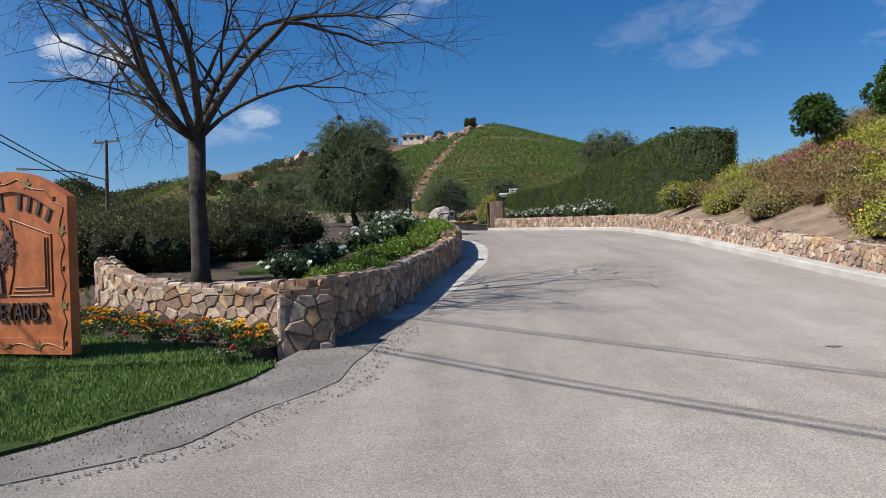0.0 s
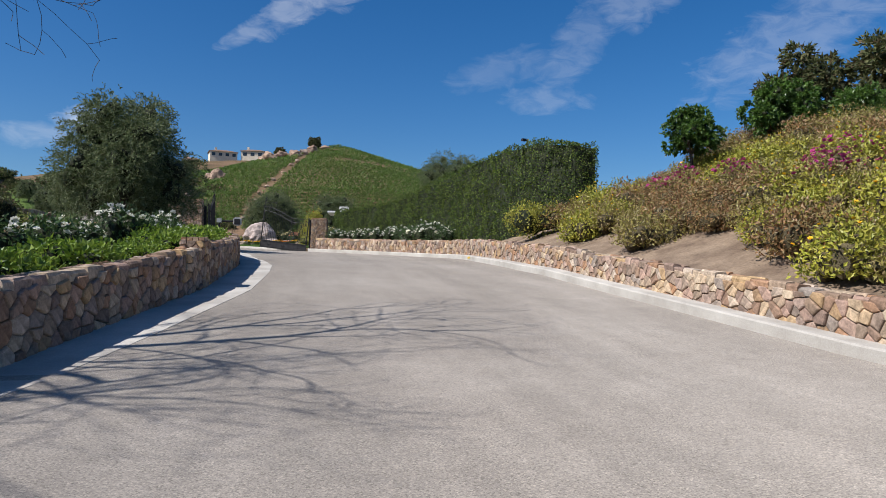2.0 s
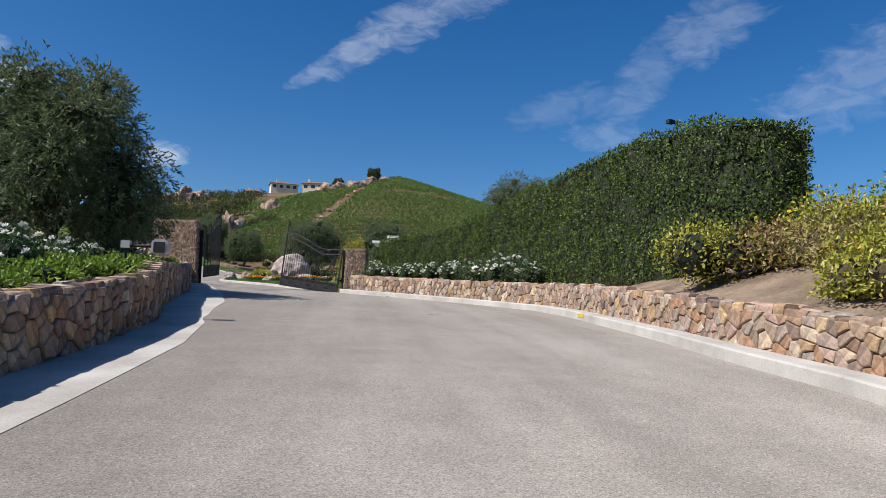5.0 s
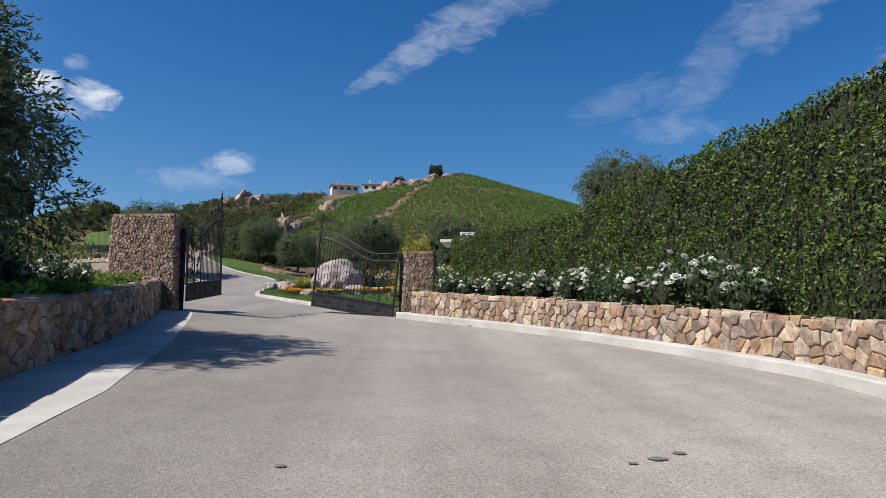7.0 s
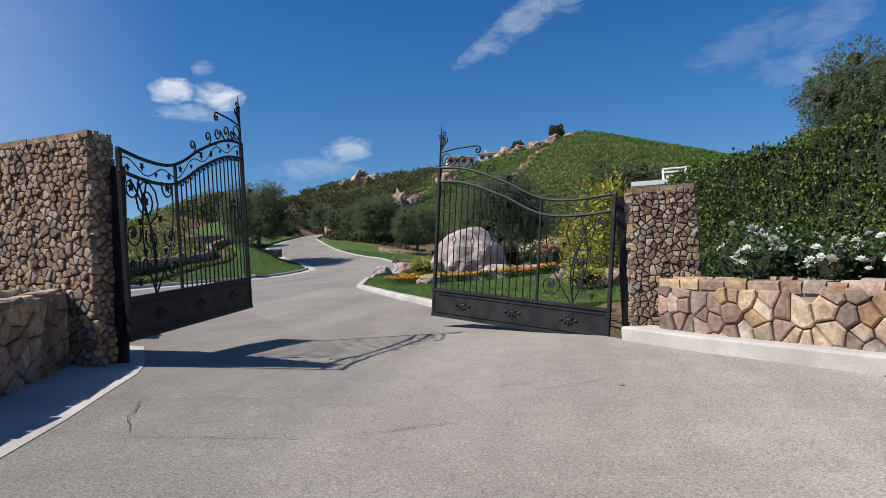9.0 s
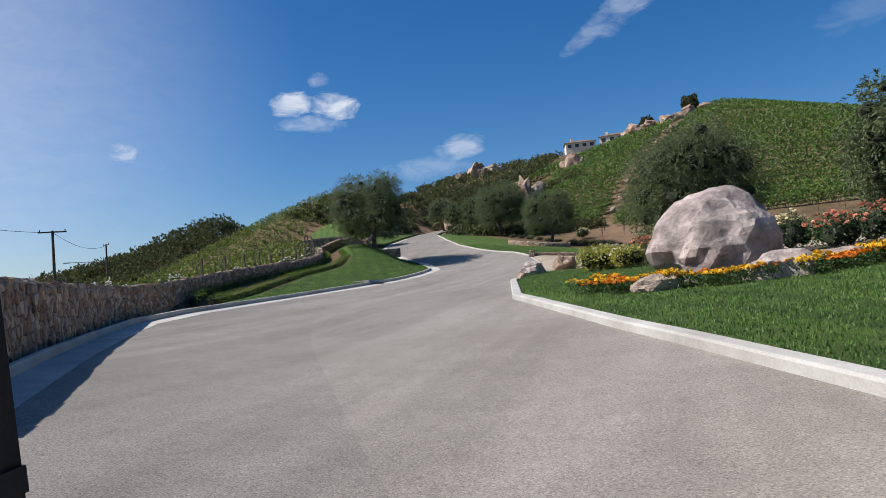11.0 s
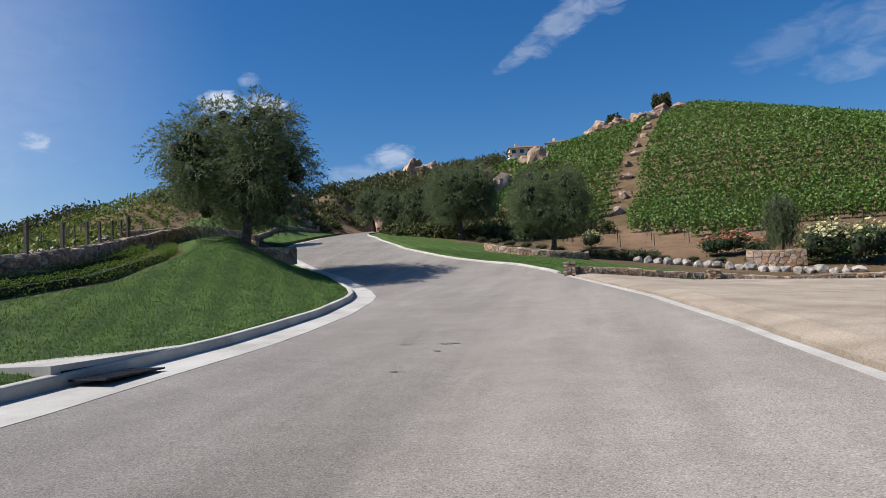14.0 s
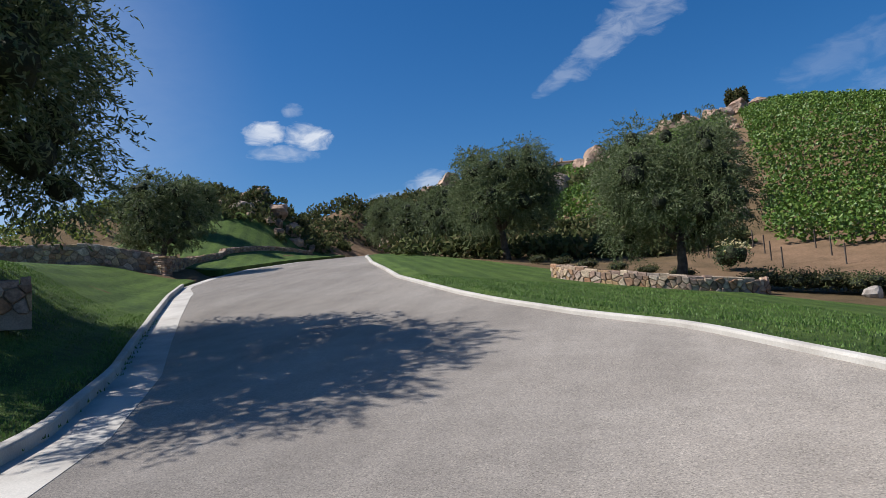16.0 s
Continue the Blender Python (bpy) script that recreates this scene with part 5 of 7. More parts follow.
def grape_bunch(g, x, z, s):
    vs, fs = ICO_SMALL
    for dx, dz in ((-0.5, 0.6), (0.5, 0.6), (0, 0.5), (-0.3, 0), (0.3, 0), (0, -0.6)):
        g.solid([(x + dx * s + v.x * s * 0.5, v.y * s * 0.5, z + dz * s + v.z * s * 0.5) for v in vs], fs)


ICO_SMALL = icosphere(1)


def top_rail(x, w):
    """Upper rail: dips after the hinge, then sweeps up to the meeting stile."""
    return 2.42 - 0.20 * math.sin(math.pi * min(1.0, x / (0.55 * w))) * 0.6 + 0.50 * smooth(0.30 * w, 0.92 * w, x)


def gate_leaf(name, w, hand, label):
    root = holder(name)
    tagged(root, label, "gate", group="leaves of the drive gate")

    def add(part, g, note=""):
        g.object(part, m_iron, parent=root, label=note)
    # kick panel with a moulded frame and rosettes
    g = Geo()
    g.box((w / 2, 0, 0.28), (w - 0.08, 0.03, 0.54))
    add("kick_panel", g, "solid black iron kick panel")
    for z in (0.03, 0.53):
        g = Geo()
        g.box((w / 2, 0, z), (w, 0.07, 0.05))
        add("panel_rail", g)
    for side in (-1, 1):
        for z in (0.10, 0.45):
            g = Geo()
            g.box((w / 2, side * 0.022, z), (w - 0.25, 0.014, 0.02))
            add("moulding", g)
        for k in range(3):
            g = Geo()
            x = w * (0.2 + 0.3 * k)
            vs, fs = ICO_SMALL
            for i in range(9):
                a = 2 * math.pi * i / 8
                r = 0 if i == 8 else 0.06
                s = 0.026 if i < 8 else 0.045
                g.solid([(x + r * (2.4 if i % 4 == 0 else 1.4) * math.cos(a) + v.x * s * (1.9 if i % 4 == 0 else 1.3), side * 0.02 + v.y * 0.02, 0.28 + r * math.sin(a) + v.z * s) for v in vs], fs)
            add("rosette", g)
    mid = 0.37 * w
    for x in (0.03, mid, w - 0.03):
        g = Geo()
        low = 0.53 if x == mid else 0.0
        g.box((x, 0, (low + top_rail(x, w)) / 2), (0.055 if x != mid else 0.035, 0.055 if x != mid else 0.035, top_rail(x, w) - low))
        add("stile", g)
    for drop in (0.0, 0.27):
        pts = [(x, 0, top_rail(x, w) - drop) for x in np.linspace(0, w, 26)]
        g = Geo()
        g.tube(pts, 0.024, 6)
        add("top_rail", g)
    # bars, every third with a diamond
    count = 16
    for k in range(1, count):
        x = mid + (w - 0.03 - mid) * k / count
        zt = top_rail(x, w) - 0.27
        g = Geo()
        if k % 3 == 1:
            zm = 1.45 + 0.1 * k / count
            g.tube([(x, 0, 0.54), (x, 0, zm - 0.09)], 0.011, 5)
            g.tube([(x, 0, zm + 0.09), (x, 0, zt)], 0.011, 5)
            for s in (-1, 1):
                g.tube([(x, 0, zm - 0.09), (x + s * 0.045, 0, zm), (x, 0, zm + 0.09)], 0.009, 4)
        else:
            g.tube([(x, 0, 0.54), (x, 0, zt)], 0.011, 5)
        add("bar", g)
        g = Geo()
        for s in (-1, 1):
            g.tube(spiral(x + s * 0.045, zt - 0.04, 0.045, 1.0, math.pi / 2 if s > 0 else math.pi / 2, -s, 9), 0.007, 4)
        add("collar_scroll", g)
    # vine scrollwork beside the hinge
    def scroll(cx, cz, r, turns, start, h):
        g = Geo()
        g.tube(spiral(cx, cz, r, turns, start, h), 0.012, 5)
        add("scroll", g)
        g = Geo()
        iron_leaf(g, cx, cz, 0.075, start)
        add("vine_leaf", g)
    m2 = mid
    for cx, cz, r, tn, st, h in ((0.58, 1.78, 0.33, 2.2, -2.0, 1), (0.25, 1.95, 0.17, 1.3, 0.4, -1), (m2 - 0.24, 1.98, 0.16, 1.3, 2.6, 1), (0.24, 1.35, 0.19, 1.4, 0.5, -1),
                               (0.68, 1.28, 0.17, 1.3, 2.4, 1), (m2 - 0.24, 1.30, 0.17, 1.3, 2.8, 1), (0.22, 0.95, 0.15, 1.2, 0.8, -1), (0.55, 0.90, 0.14, 1.2, 2.2, 1),
                               (m2 - 0.25, 0.85, 0.20, 1.6, 2.6, 1)):
        scroll(cx, cz, r, tn, st, h)
    for x0, x1, sw in ((0.68, 0.25, 0.25), (0.70, 0.62, -0.2), (0.72, m2 - 0.12, 0.18), (0.69, 0.42, 0.12)):
        g = Geo()
        g.tube([(x0 + (x1 - x0) * t + sw * math.sin(math.pi * t), 0, 0.55 + 1.5 * t) for t in np.linspace(0, 1, 14)], 0.012, 5)
        add("vine_stem", g)
    for x, z in ((0.42, 1.5), (0.5, 1.1), (0.9, 1.55), (0.35, 0.72), (1.0, 1.1)):
        g = Geo()
        grape_bunch(g, x, z, 0.045)
        add("grape_bunch", g)
    # vine between the rails
    g = Geo()
    g.tube([(x, 0, top_rail(x, w) - 0.135 + 0.07 * math.sin(x * 7.5)) for x in np.linspace(0.05, w - 0.05, 60)], 0.009, 4)
    add("rail_vine", g)
    for k in range(11):
        x = 0.2 + (w - 0.4) * k / 10
        g = Geo()
        if k % 3 == 2:
            grape_bunch(g, x, top_rail(x, w) - 0.16, 0.03)
            add("grape_bunch", g)
        else:
            iron_leaf(g, x, top_rail(x, w) - 0.135 - 0.05 * math.sin(x * 7.5), 0.06, k)
            add("vine_leaf", g)
    # crest of scrolls that climbs to the finial
    for x, r, h in ((0.52 * w, 0.10, 1), (0.66 * w, 0.11, 1), (0.75 * w, 0.12, -1), (0.84 * w, 0.12, 1), (0.90 * w, 0.09, -1)):
        z = top_rail(x, w)
        g = Geo()
        g.tube([(x + 0.30, 0, z + 0.05)] + spiral(x, z + r + 0.03, r, 1.3, -1.2 if h > 0 else 0.5, h, 14), 0.013, 5)
        add("crest_scroll", g)
    zt = top_rail(w, w)
    g = Geo()
    g.tube([(w - 0.02, 0, zt + 0.30), (w - 0.45, 0, zt + 0.37), (w - 0.92, 0, zt + 0.40)] + spiral(w - 0.93, zt + 0.32, 0.08, 1.2, math.pi / 2, 1, 12), 0.016, 5)
    add("crest_rail", g)
    g = Geo()
    g.tube([(w - 0.19 + 0.12 * math.cos(q), 0, zt + 0.16 + 0.12 * math.sin(q)) for q in np.linspace(0, 2 * math.pi, 15)], 0.012, 5, cap=False)
    add("crest_ring", g)
    g = Geo()
    g.tube([(w - 0.03, 0, zt - 0.05), (w - 0.03, 0, zt + 0.55), (w - 0.03, 0, zt + 0.85)], [0.02, 0.018, 0.004], 6)
    g.tube([(w - 0.06, 0, zt + 0.35)] + spiral(w - 0.14, zt + 0.55, 0.07, 1.2, -1.5, -1, 12), 0.012, 5)
    g.tube([(w - 0.06, 0, zt + 0.40)] + spiral(w - 0.10, zt + 0.68, 0.05, 1.1, -1.5, -1, 10), 0.010, 5)
    iron_leaf(g, w - 0.03, zt + 0.62, 0.08, 0.3)
    iron_leaf(g, w - 0.10, zt + 0.48, 0.07, 1.1)
    add("finial", g)
    return root


def hang(root, hinge, free, w):
    x = (Vector(free) - Vector(hinge)).normalized()
    y = Vector((0, 0, 1)).cross(x).normalized()
    z = x.cross(y)
    m = Matrix((x, y, z)).transposed().to_4x4()
    root.matrix_world = Matrix.Translation(hinge) @ m @ Matrix.Diagonal(((Vector(free) - Vector(hinge)).length / w, 1.0, 0.96, 1.0))


HINGE_L, FREE_L = (-2.52, 52.40, 3.53), (-2.50, 56.00, 3.80)
HINGE_R, FREE_R = (3.42, 55.7, 3.03), (0.36, 57.75, 3.47)
hang(gate_leaf("gate_leaf", 3.75, 1, "black wrought-iron gate leaf with vine scrolls, standing open"), HINGE_L, FREE_L, 3.75)
hang(gate_leaf("gate_leaf", 3.75, -1, "black wrought-iron gate leaf with vine scrolls, part open"), HINGE_R, FREE_R, 3.75)


def gate_post(x, y, z, h, rot, label):
    """Square iron hinge post with straps to the pillar and a gate motor arm."""
    root = holder("hinge_post", (x, y, z))
    root.rotation_euler = (0, 0, rot)
    tagged(root, label, "gate post")
    g = Geo()
    g.box((0, 0, h / 2 - 0.1), (0.12, 0.12, h + 0.2))
    g.object("post", m_iron, parent=root)
    for zz in (0.35, h * 0.5, h - 0.3):
        g = Geo()
        g.box((-0.16, 0, zz), (0.3, 0.06, 0.08))
        g.object("hinge_strap", m_iron, parent=root)
    g = Geo()
    g.tube([(0.05, 0.02, 0), (0.05, 0.02, h)], 0.03, 8)
    g.object("hinge_pin", m_iron, parent=root)
    return root


gate_post(-2.75, 52.62, 3.2, 2.5, 0.0, "black iron gate hinge post bolted to the shaded pillar")
gate_post(3.72, 55.75, 2.9, 2.4, math.pi, "black iron gate hinge post bolted to the stone pillar")

# entry keypad on an arm that reaches over the wall
m_steel = surface("grey_painted_steel", (0.30, 0.30, 0.30), (0.42, 0.42, 0.41), 3, rough=0.45, fine=60, bump_d=0.001, grain=0.1)


def entry_keypad(x, y, z0, z1, reach):
    root = holder("entry_keypad", (x, y, z0))
    tagged(root, "grey steel entry keypad on a goose-neck post behind the wall", "keypad")
    h = z1 - z0
    g = Geo()
    g.tube([(0, 0, -0.1), (0, 0, h - 0.12), (0.05, 0, h - 0.03), (0.14, 0, h), (reach, 0, h)], 0.03, 8)
    g.object("post", m_iron, parent=root)
    g = Geo()
    w, d = 0.14, 0.11
    rim = [(-w, -0.10), (-w + 0.05, -0.14), (w - 0.05, -0.14), (w, -0.10), (w, 0.08), (w - 0.07, 0.14), (-w + 0.07, 0.14), (-w, 0.08)]
    n = len(rim)
    g.solid([(reach + a, -d, h + b) for a, b in rim] + [(reach + a, d, h + b) for a, b in rim],
            [tuple(range(n)), tuple(range(n, 2 * n))[::-1]] + [(i, n + i, n + (i + 1) % n, (i + 1) % n) for i in range(n)])
    g.object("case", m_steel, parent=root)
    g = Geo()
    g.box((reach, -d - 0.006, h - 0.02), (0.2, 0.014, 0.2))
    g.object("key_panel", m_iron, parent=root)
    g = Geo()
    g.box((0, 0, h + 0.02), (0.16, 0.12, 0.14))
    g.object("junction_box", m_steel, parent=root)


entry_keypad(-0.2, 33.4, road_z(-0.2, 33.4) + 0.5, 3.36, 0.62)

# gatehouse behind the pillar
m_white = surface("white_stucco", (0.72, 0.71, 0.68), (0.82, 0.81, 0.78), 0.8, fine=30, bump_d=0.004, grain=0.1)
hut = holder("gatehouse", (8.1, 68.2, ground_z(8.1, 68.2)))
hut.rotation_euler = (0, 0, radians(-8))
tagged(hut, "small white stucco gatehouse with a flat roof behind the hedge", "gatehouse")
g = Geo()
g.box((-0.1, 0.4, 1.15), (3.0, 2.4, 2.9))
g.object("body", m_white, parent=hut)
g = Geo()
g.box((-0.2, 0, 2.66), (4.4, 3.4, 0.14))
g.object("roof", m_white, parent=hut)
g = Geo()
for p in ([(-1.4, -1.4, 2.72), (-1.4, -1.4, 3.1), (-0.7, -1.4, 3.1), (-0.7, -1.4, 2.72)], [(-1.4, -0.6, 2.72), (-1.4, -0.6, 3.1), (-0.7, -0.6, 3.1), (-0.7, -0.6, 2.72)], [(-1.4, -1.4, 3.1), (-1.4, -0.6, 3.1)], [(-0.7, -1.4, 3.1), (-0.7, -0.6, 3.1)]):
    g.tube(p, 0.03, 6)
g.object("roof_rail", m_white, parent=hut)
g = Geo()
g.box((-1.05, -1.0, 2.82), (0.5, 0.5, 0.2))
g.object("roof_unit", m_white, parent=hut)

# ---- carved sign ----
m_redwood = surface("varnished_redwood", (0.34, 0.10, 0.038), (0.52, 0.17, 0.062), 3.2, rough=0.42, fine=26, bump_d=0.003, grain=0.3)
m_redwood_dark = surface("stained_recess", (0.17, 0.055, 0.022), (0.26, 0.09, 0.032), 3.0, rough=0.5, fine=30, bump_d=0.003)
m_letter = surface("dark_painted_letter", (0.045, 0.03, 0.026), (0.085, 0.06, 0.05), 5, rough=0.5)
m_oak = surface("mauve_painted_relief", (0.10, 0.055, 0.05), (0.19, 0.10, 0.085), 7, rough=0.6)
m_leaf_paint = surface("green_painted_leaf", (0.16, 0.13, 0.04), (0.26, 0.20, 0.07), 6, rough=0.6)


def sign_outline(w, h, rise, n=18):
    pts = [(-w / 2, 0), (w / 2, 0), (w / 2, h)]
    for i in range(1, n):
        t = i / n
        pts.append((w / 2 - w * t, h + rise * math.sin(math.pi * t)))
    pts.append((-w / 2, h))
    return pts


def slab(g, pts, y0, y1):
    n = len(pts)
    g.solid([(p[0], y0, p[1]) for p in pts] + [(p[0], y1, p[1]) for p in pts],
            [tuple(range(n)), tuple(range(n, 2 * n))[::-1]] + [(i, n + i, n + (i + 1) % n, (i + 1) % n) for i in range(n)])


def carved_sign():
    root = holder("carved_sign", (-6.40, 10.3, 0.24))
    root.rotation_euler = (0, 0, radians(-17))
    tagged(root, "carved varnished redwood vineyard sign with vine border, on the lawn", "sign")
    w, h, rise = 2.15, 2.28, 0.42
    g = Geo()
    slab(g, sign_outline(w, h, rise), 0.0, 0.14)
    g.object("board", m_redwood, parent=root)
    g = Geo()
    o, i = sign_outline(w, h, rise), [(x * 0.80, z * 0.80 + 0.24) for x, z in sign_outline(w, h, rise)]
    n = len(o)
    for a in range(n):
        b = (a + 1) % n
        for outer, inner, y in ((o, i, -0.03),):
            g.face(((outer[a][0], y, outer[a][1]), (outer[b][0], y, outer[b][1]), (inner[b][0], y, inner[b][1]), (inner[a][0], y, inner[a][1])))
            g.face(((inner[a][0], y, inner[a][1]), (inner[b][0], y, inner[b][1]), (inner[b][0], 0.0, inner[b][1]), (inner[a][0], 0.0, inner[a][1])))
            g.face(((outer[b][0], y, outer[b][1]), (outer[a][0], y, outer[a][1]), (outer[a][0], 0.0, outer[a][1]), (outer[b][0], 0.0, outer[b][1])))
    g.object("border", m_redwood, parent=root)
    # vine in the border
    g = Geo()
    path = []
    mid = [((a[0] + b[0]) / 2, (a[1] + b[1]) / 2) for a, b in zip(o, i)]
    run = fence_path(mid + [mid[0]], 0.06)
    for k, (x, z) in enumerate(run):
        path.append((x + 0.035 * math.sin(k * 0.7), -0.032, z + 0.035 * math.cos(k * 0.7)))
    g.tube(path, 0.010, 5)
    g.object("vine", m_redwood_dark, parent=root)
    for k in range(6, len(run), 9):
        x, z = run[k]
        g = Geo()
        if (k // 9) % 2:
            grape_bunch(g, 0, 0, 0.035)
            ob = g.object("grapes", m_redwood_dark, parent=root)
        else:
            iron_leaf(g, 0, 0, 0.085, k)
            ob = g.object("carved_leaf", m_leaf_paint, parent=root)
        ob.location = (x, -0.034, z)
    # carved lines and the dark oak relief
    for loop in ([(-0.02, 2.0), (0.74, 1.74), (0.74, 0.86), (-0.08, 0.86), (0.02, 1.2), (0.04, 1.6), (-0.02, 2.0)], [(0.62, 1.70), (0.62, 0.98), (0.04, 0.98)], [(0.67, 1.70), (0.67, 0.92), (0.0, 0.92)],
                 [(x * 1.02, z * 1.01 - 0.01) for x, z in i + [i[0]]]):
        g = Geo()
        g.tube([(x, -0.004, z) for x, z in loop], 0.013, 6)
        g.object("carved_line", m_redwood_dark, parent=root)
    rnd = random.Random(5)
    g = Geo()
    for k in range(46):
        a, r = rnd.uniform(0, 6.28), math.sqrt(rnd.random())
        iron_leaf(g, -0.28 + 0.30 * r * math.cos(a), 1.55 + 0.42 * r * math.sin(a), rnd.uniform(0.05, 0.10), a)
    slab(g, [(-0.36, 0.9), (-0.18, 0.9), (-0.22, 1.4), (-0.33, 1.4)], -0.02, 0.02)
    ob = g.object("oak_relief", m_oak, parent=root)
    ob.location = (0, -0.02, 0)
    # name along the arch as plain raised blocks
    for k in range(9):
        t = (k - 4) / 4.0
        if k == 4:
            continue
        g = Geo()
        slab(g, [(-0.032, -0.13), (0.032, -0.13), (0.028, 0.13), (-0.028, 0.13)], -0.02, 0.0)
        ob = g.object("name_block", m_letter, parent=root)
        ob.location = (t * 0.72, 0, 2.28 - 0.22 * t * t)
        ob.rotation_euler = (0, 0.42 * t, 0)
    cu = bpy.data.curves.new("lettering", "FONT")
    cu.body = "VINEYARDS"
    cu.size = 0.34
    cu.align_x = "CENTER"
    cu.extrude = 0.015
    cu.space_character = 0.92
    tmp = bpy.data.objects.new("lettering", cu)
    scene.collection.objects.link(tmp)
    me = bpy.data.meshes.new_from_object(tmp.evaluated_get(bpy.context.evaluated_depsgraph_get()))
    bpy.data.objects.remove(tmp)
    me.materials.clear()
    me.materials.append(m_letter)
    ob = new("lettering", me)
    ob.parent = root
    ob.location = (0, -0.02, 0.50)
    ob.rotation_euler = (radians(90), 0, 0)
    ob.scale = (0.78, 1.1, 1)
    for x in (-0.7, 0.7):
        g = Geo()
        g.box((x, 0.08, -0.15), (0.12, 0.12, 0.5))
        g.object("leg", m_redwood_dark, parent=root)
    return root


carved_sign()

# ---- marigolds in the bed ----
m_marigold_leaf = leafy("marigold_leaf", [(0.04, 0.09, 0.02), (0.07, 0.13, 0.03), (0.05, 0.08, 0.02)])
rb = random.Random(9)
mar = [shrub("marigold", 120, 0.34, 0.34, 240, m_marigold_leaf, (0.06, 0.03), "yellow marigold plant in dark soil", m_yellow_fl, 7, 0.05, lobes=3, core=False, petals=8, tall=0.8),
       shrub("marigold", 121, 0.34, 0.32, 240, m_marigold_leaf, (0.06, 0.03), "orange marigold plant in dark soil", m_orange_fl, 7, 0.05, lobes=3, core=False, petals=8, tall=0.8),
       shrub("marigold", 122, 0.30, 0.28, 200, m_marigold_leaf, (0.06, 0.03), "low plant with deep red blossoms in dark soil", m_red_fl, 6, 0.045, lobes=3, core=False, petals=6, tall=0.8)]
spots = []
for row, off in enumerate((0.35, 0.75, 1.2)):
    for u in np.arange(0.2, 6.6, 0.42):
        bx = tab(u, [0, 1.2, 2.5, 4.2, 6.6], [-2.45, -3.1, -4.2, -5.7, -7.6])
        by = tab(u, [0, 1.2, 2.5, 4.2, 6.6], [10.5, 11.4, 12.3, 13.2, 14.8])
        if rb.random() < 0.25 and row:
            continue
        near = u < 3.2
        k = 2 if near and rb.random() < 0.3 else rb.choice((0, 1)) if near else rb.choice((0, 0, 1))
        spots.append((k, bx - 0.45 * off + rb.uniform(-0.1, 0.1), by - 0.85 * off + rb.uniform(-0.1, 0.1), rb.uniform(0, 6), rb.uniform(0.8, 1.25)))
place_copies(mar, spots, "marigolds in the bed")
set_rock(boulder(12, (0.5, 0.4, 0.55), label="tall tan rock beside the curved wall"), -8.9, 15.6, 0.4)

# ---- garden inside the gate ----
yellow_bed = shrub("flower_clump", 130, 0.8, 0.34, 420, m_marigold_leaf, (0.06, 0.03), "low clump of yellow and orange flowers", m_yellow_fl, 46, 0.045, lobes=4, core=False, petals=6, tall=0.9)
orange_bed = shrub("flower_clump", 131, 0.8, 0.34, 420, m_marigold_leaf, (0.06, 0.03), "low clump of orange flowers", m_orange_fl, 40, 0.045, lobes=4, core=False, petals=6, tall=0.9)
spots = []
for k in range(34):
    t = k / 33
    a = math.pi * (1.02 + 0.95 * t)
    r = rb.uniform(0.0, 0.8)
    spots.append((rb.choice((0, 0, 0, 1)), 0.1 + (2.4 + r) * math.cos(a), 71.5 + (1.5 + r * 0.8) * math.sin(a), rb.uniform(0, 6), rb.uniform(0.8, 1.1)))
place_copies([yellow_bed, orange_bed], spots, "flowers round the boulder")
coral = shrub("rose_bush", 133, 1.7, 1.25, 2000, m_rose_leaf, (0.09, 0.055), "rose bush covered in coral and pink blooms", m_coral_fl, 62, 0.085, lobes=5)
cream = shrub("rose_bush", 134, 1.8, 1.5, 2200, m_rose_leaf, (0.09, 0.055), "rose bush with cream and pale yellow blooms", m_cream_fl, 75, 0.085, lobes=5)
lime = shrub("yellow_bush", 135, 1.9, 1.0, 2600, m_bank_b, (0.11, 0.06), "low bright yellow-green bush with pale blossoms", m_cream_fl, 14, 0.09, lobes=5)
spots = [(2, -3.5, 82.3, 0, 0.9), (2, -3.3, 83.7, 1, 0.95), (2, -3.5, 85.2, 2, 0.9), (2, -3.0, 86.7, 4, 0.85), (2, -2.5, 81.2, 3, 0.8), (0, -1.9, 84.6, 0, 0.9), (0, -1.6, 86.4, 1, 1.0), (0, -1.2, 83.0, 2, 0.9), (0, -0.4, 85.2, 3, 0.9), (0, -1.0, 81.4, 5, 0.8), (1, -1.4, 91.8, 0, 1.1), (1, 0.4, 92.6, 2, 1.2), (1, 1.2, 90.6, 3, 1.0),
         (0, 3.0, 75.0, 3, 0.9), (0, 4.6, 76.0, 1, 1.0), (1, 6.2, 74.2, 1, 1.0), (1, 2.4, 77.6, 4, 0.8), (2, 4.3, 65.0, 1, 0.9), (2, 5.6, 66.4, 3, 0.8), (1, 5.2, 68.6, 2, 0.9), (2, 3.6, 62.2, 2, 0.55),
         (0, -1.6, 133.6, 0, 1.2), (0, -0.2, 133.9, 2, 1.3), (0, 0.9, 132.6, 4, 1.0), (1, 3.6, 128.9, 0, 1.45), (1, 5.2, 128.3, 2, 1.6), (1, 4.4, 130.4, 4, 1.5), (1, 6.8, 128.8, 1, 1.4), (1, -9.6, 139.6, 1, 0.9)]
place_copies([coral, cream, lime], spots, "garden roses and bushes")
climber = shrub("climbing_rose", 136, 1.5, 3.0, 5200, m_bank_b, (0.10, 0.07), "tall leafy climber against the gatehouse with red roses", m_red_fl, 10, 0.09, lobes=6, core=False)
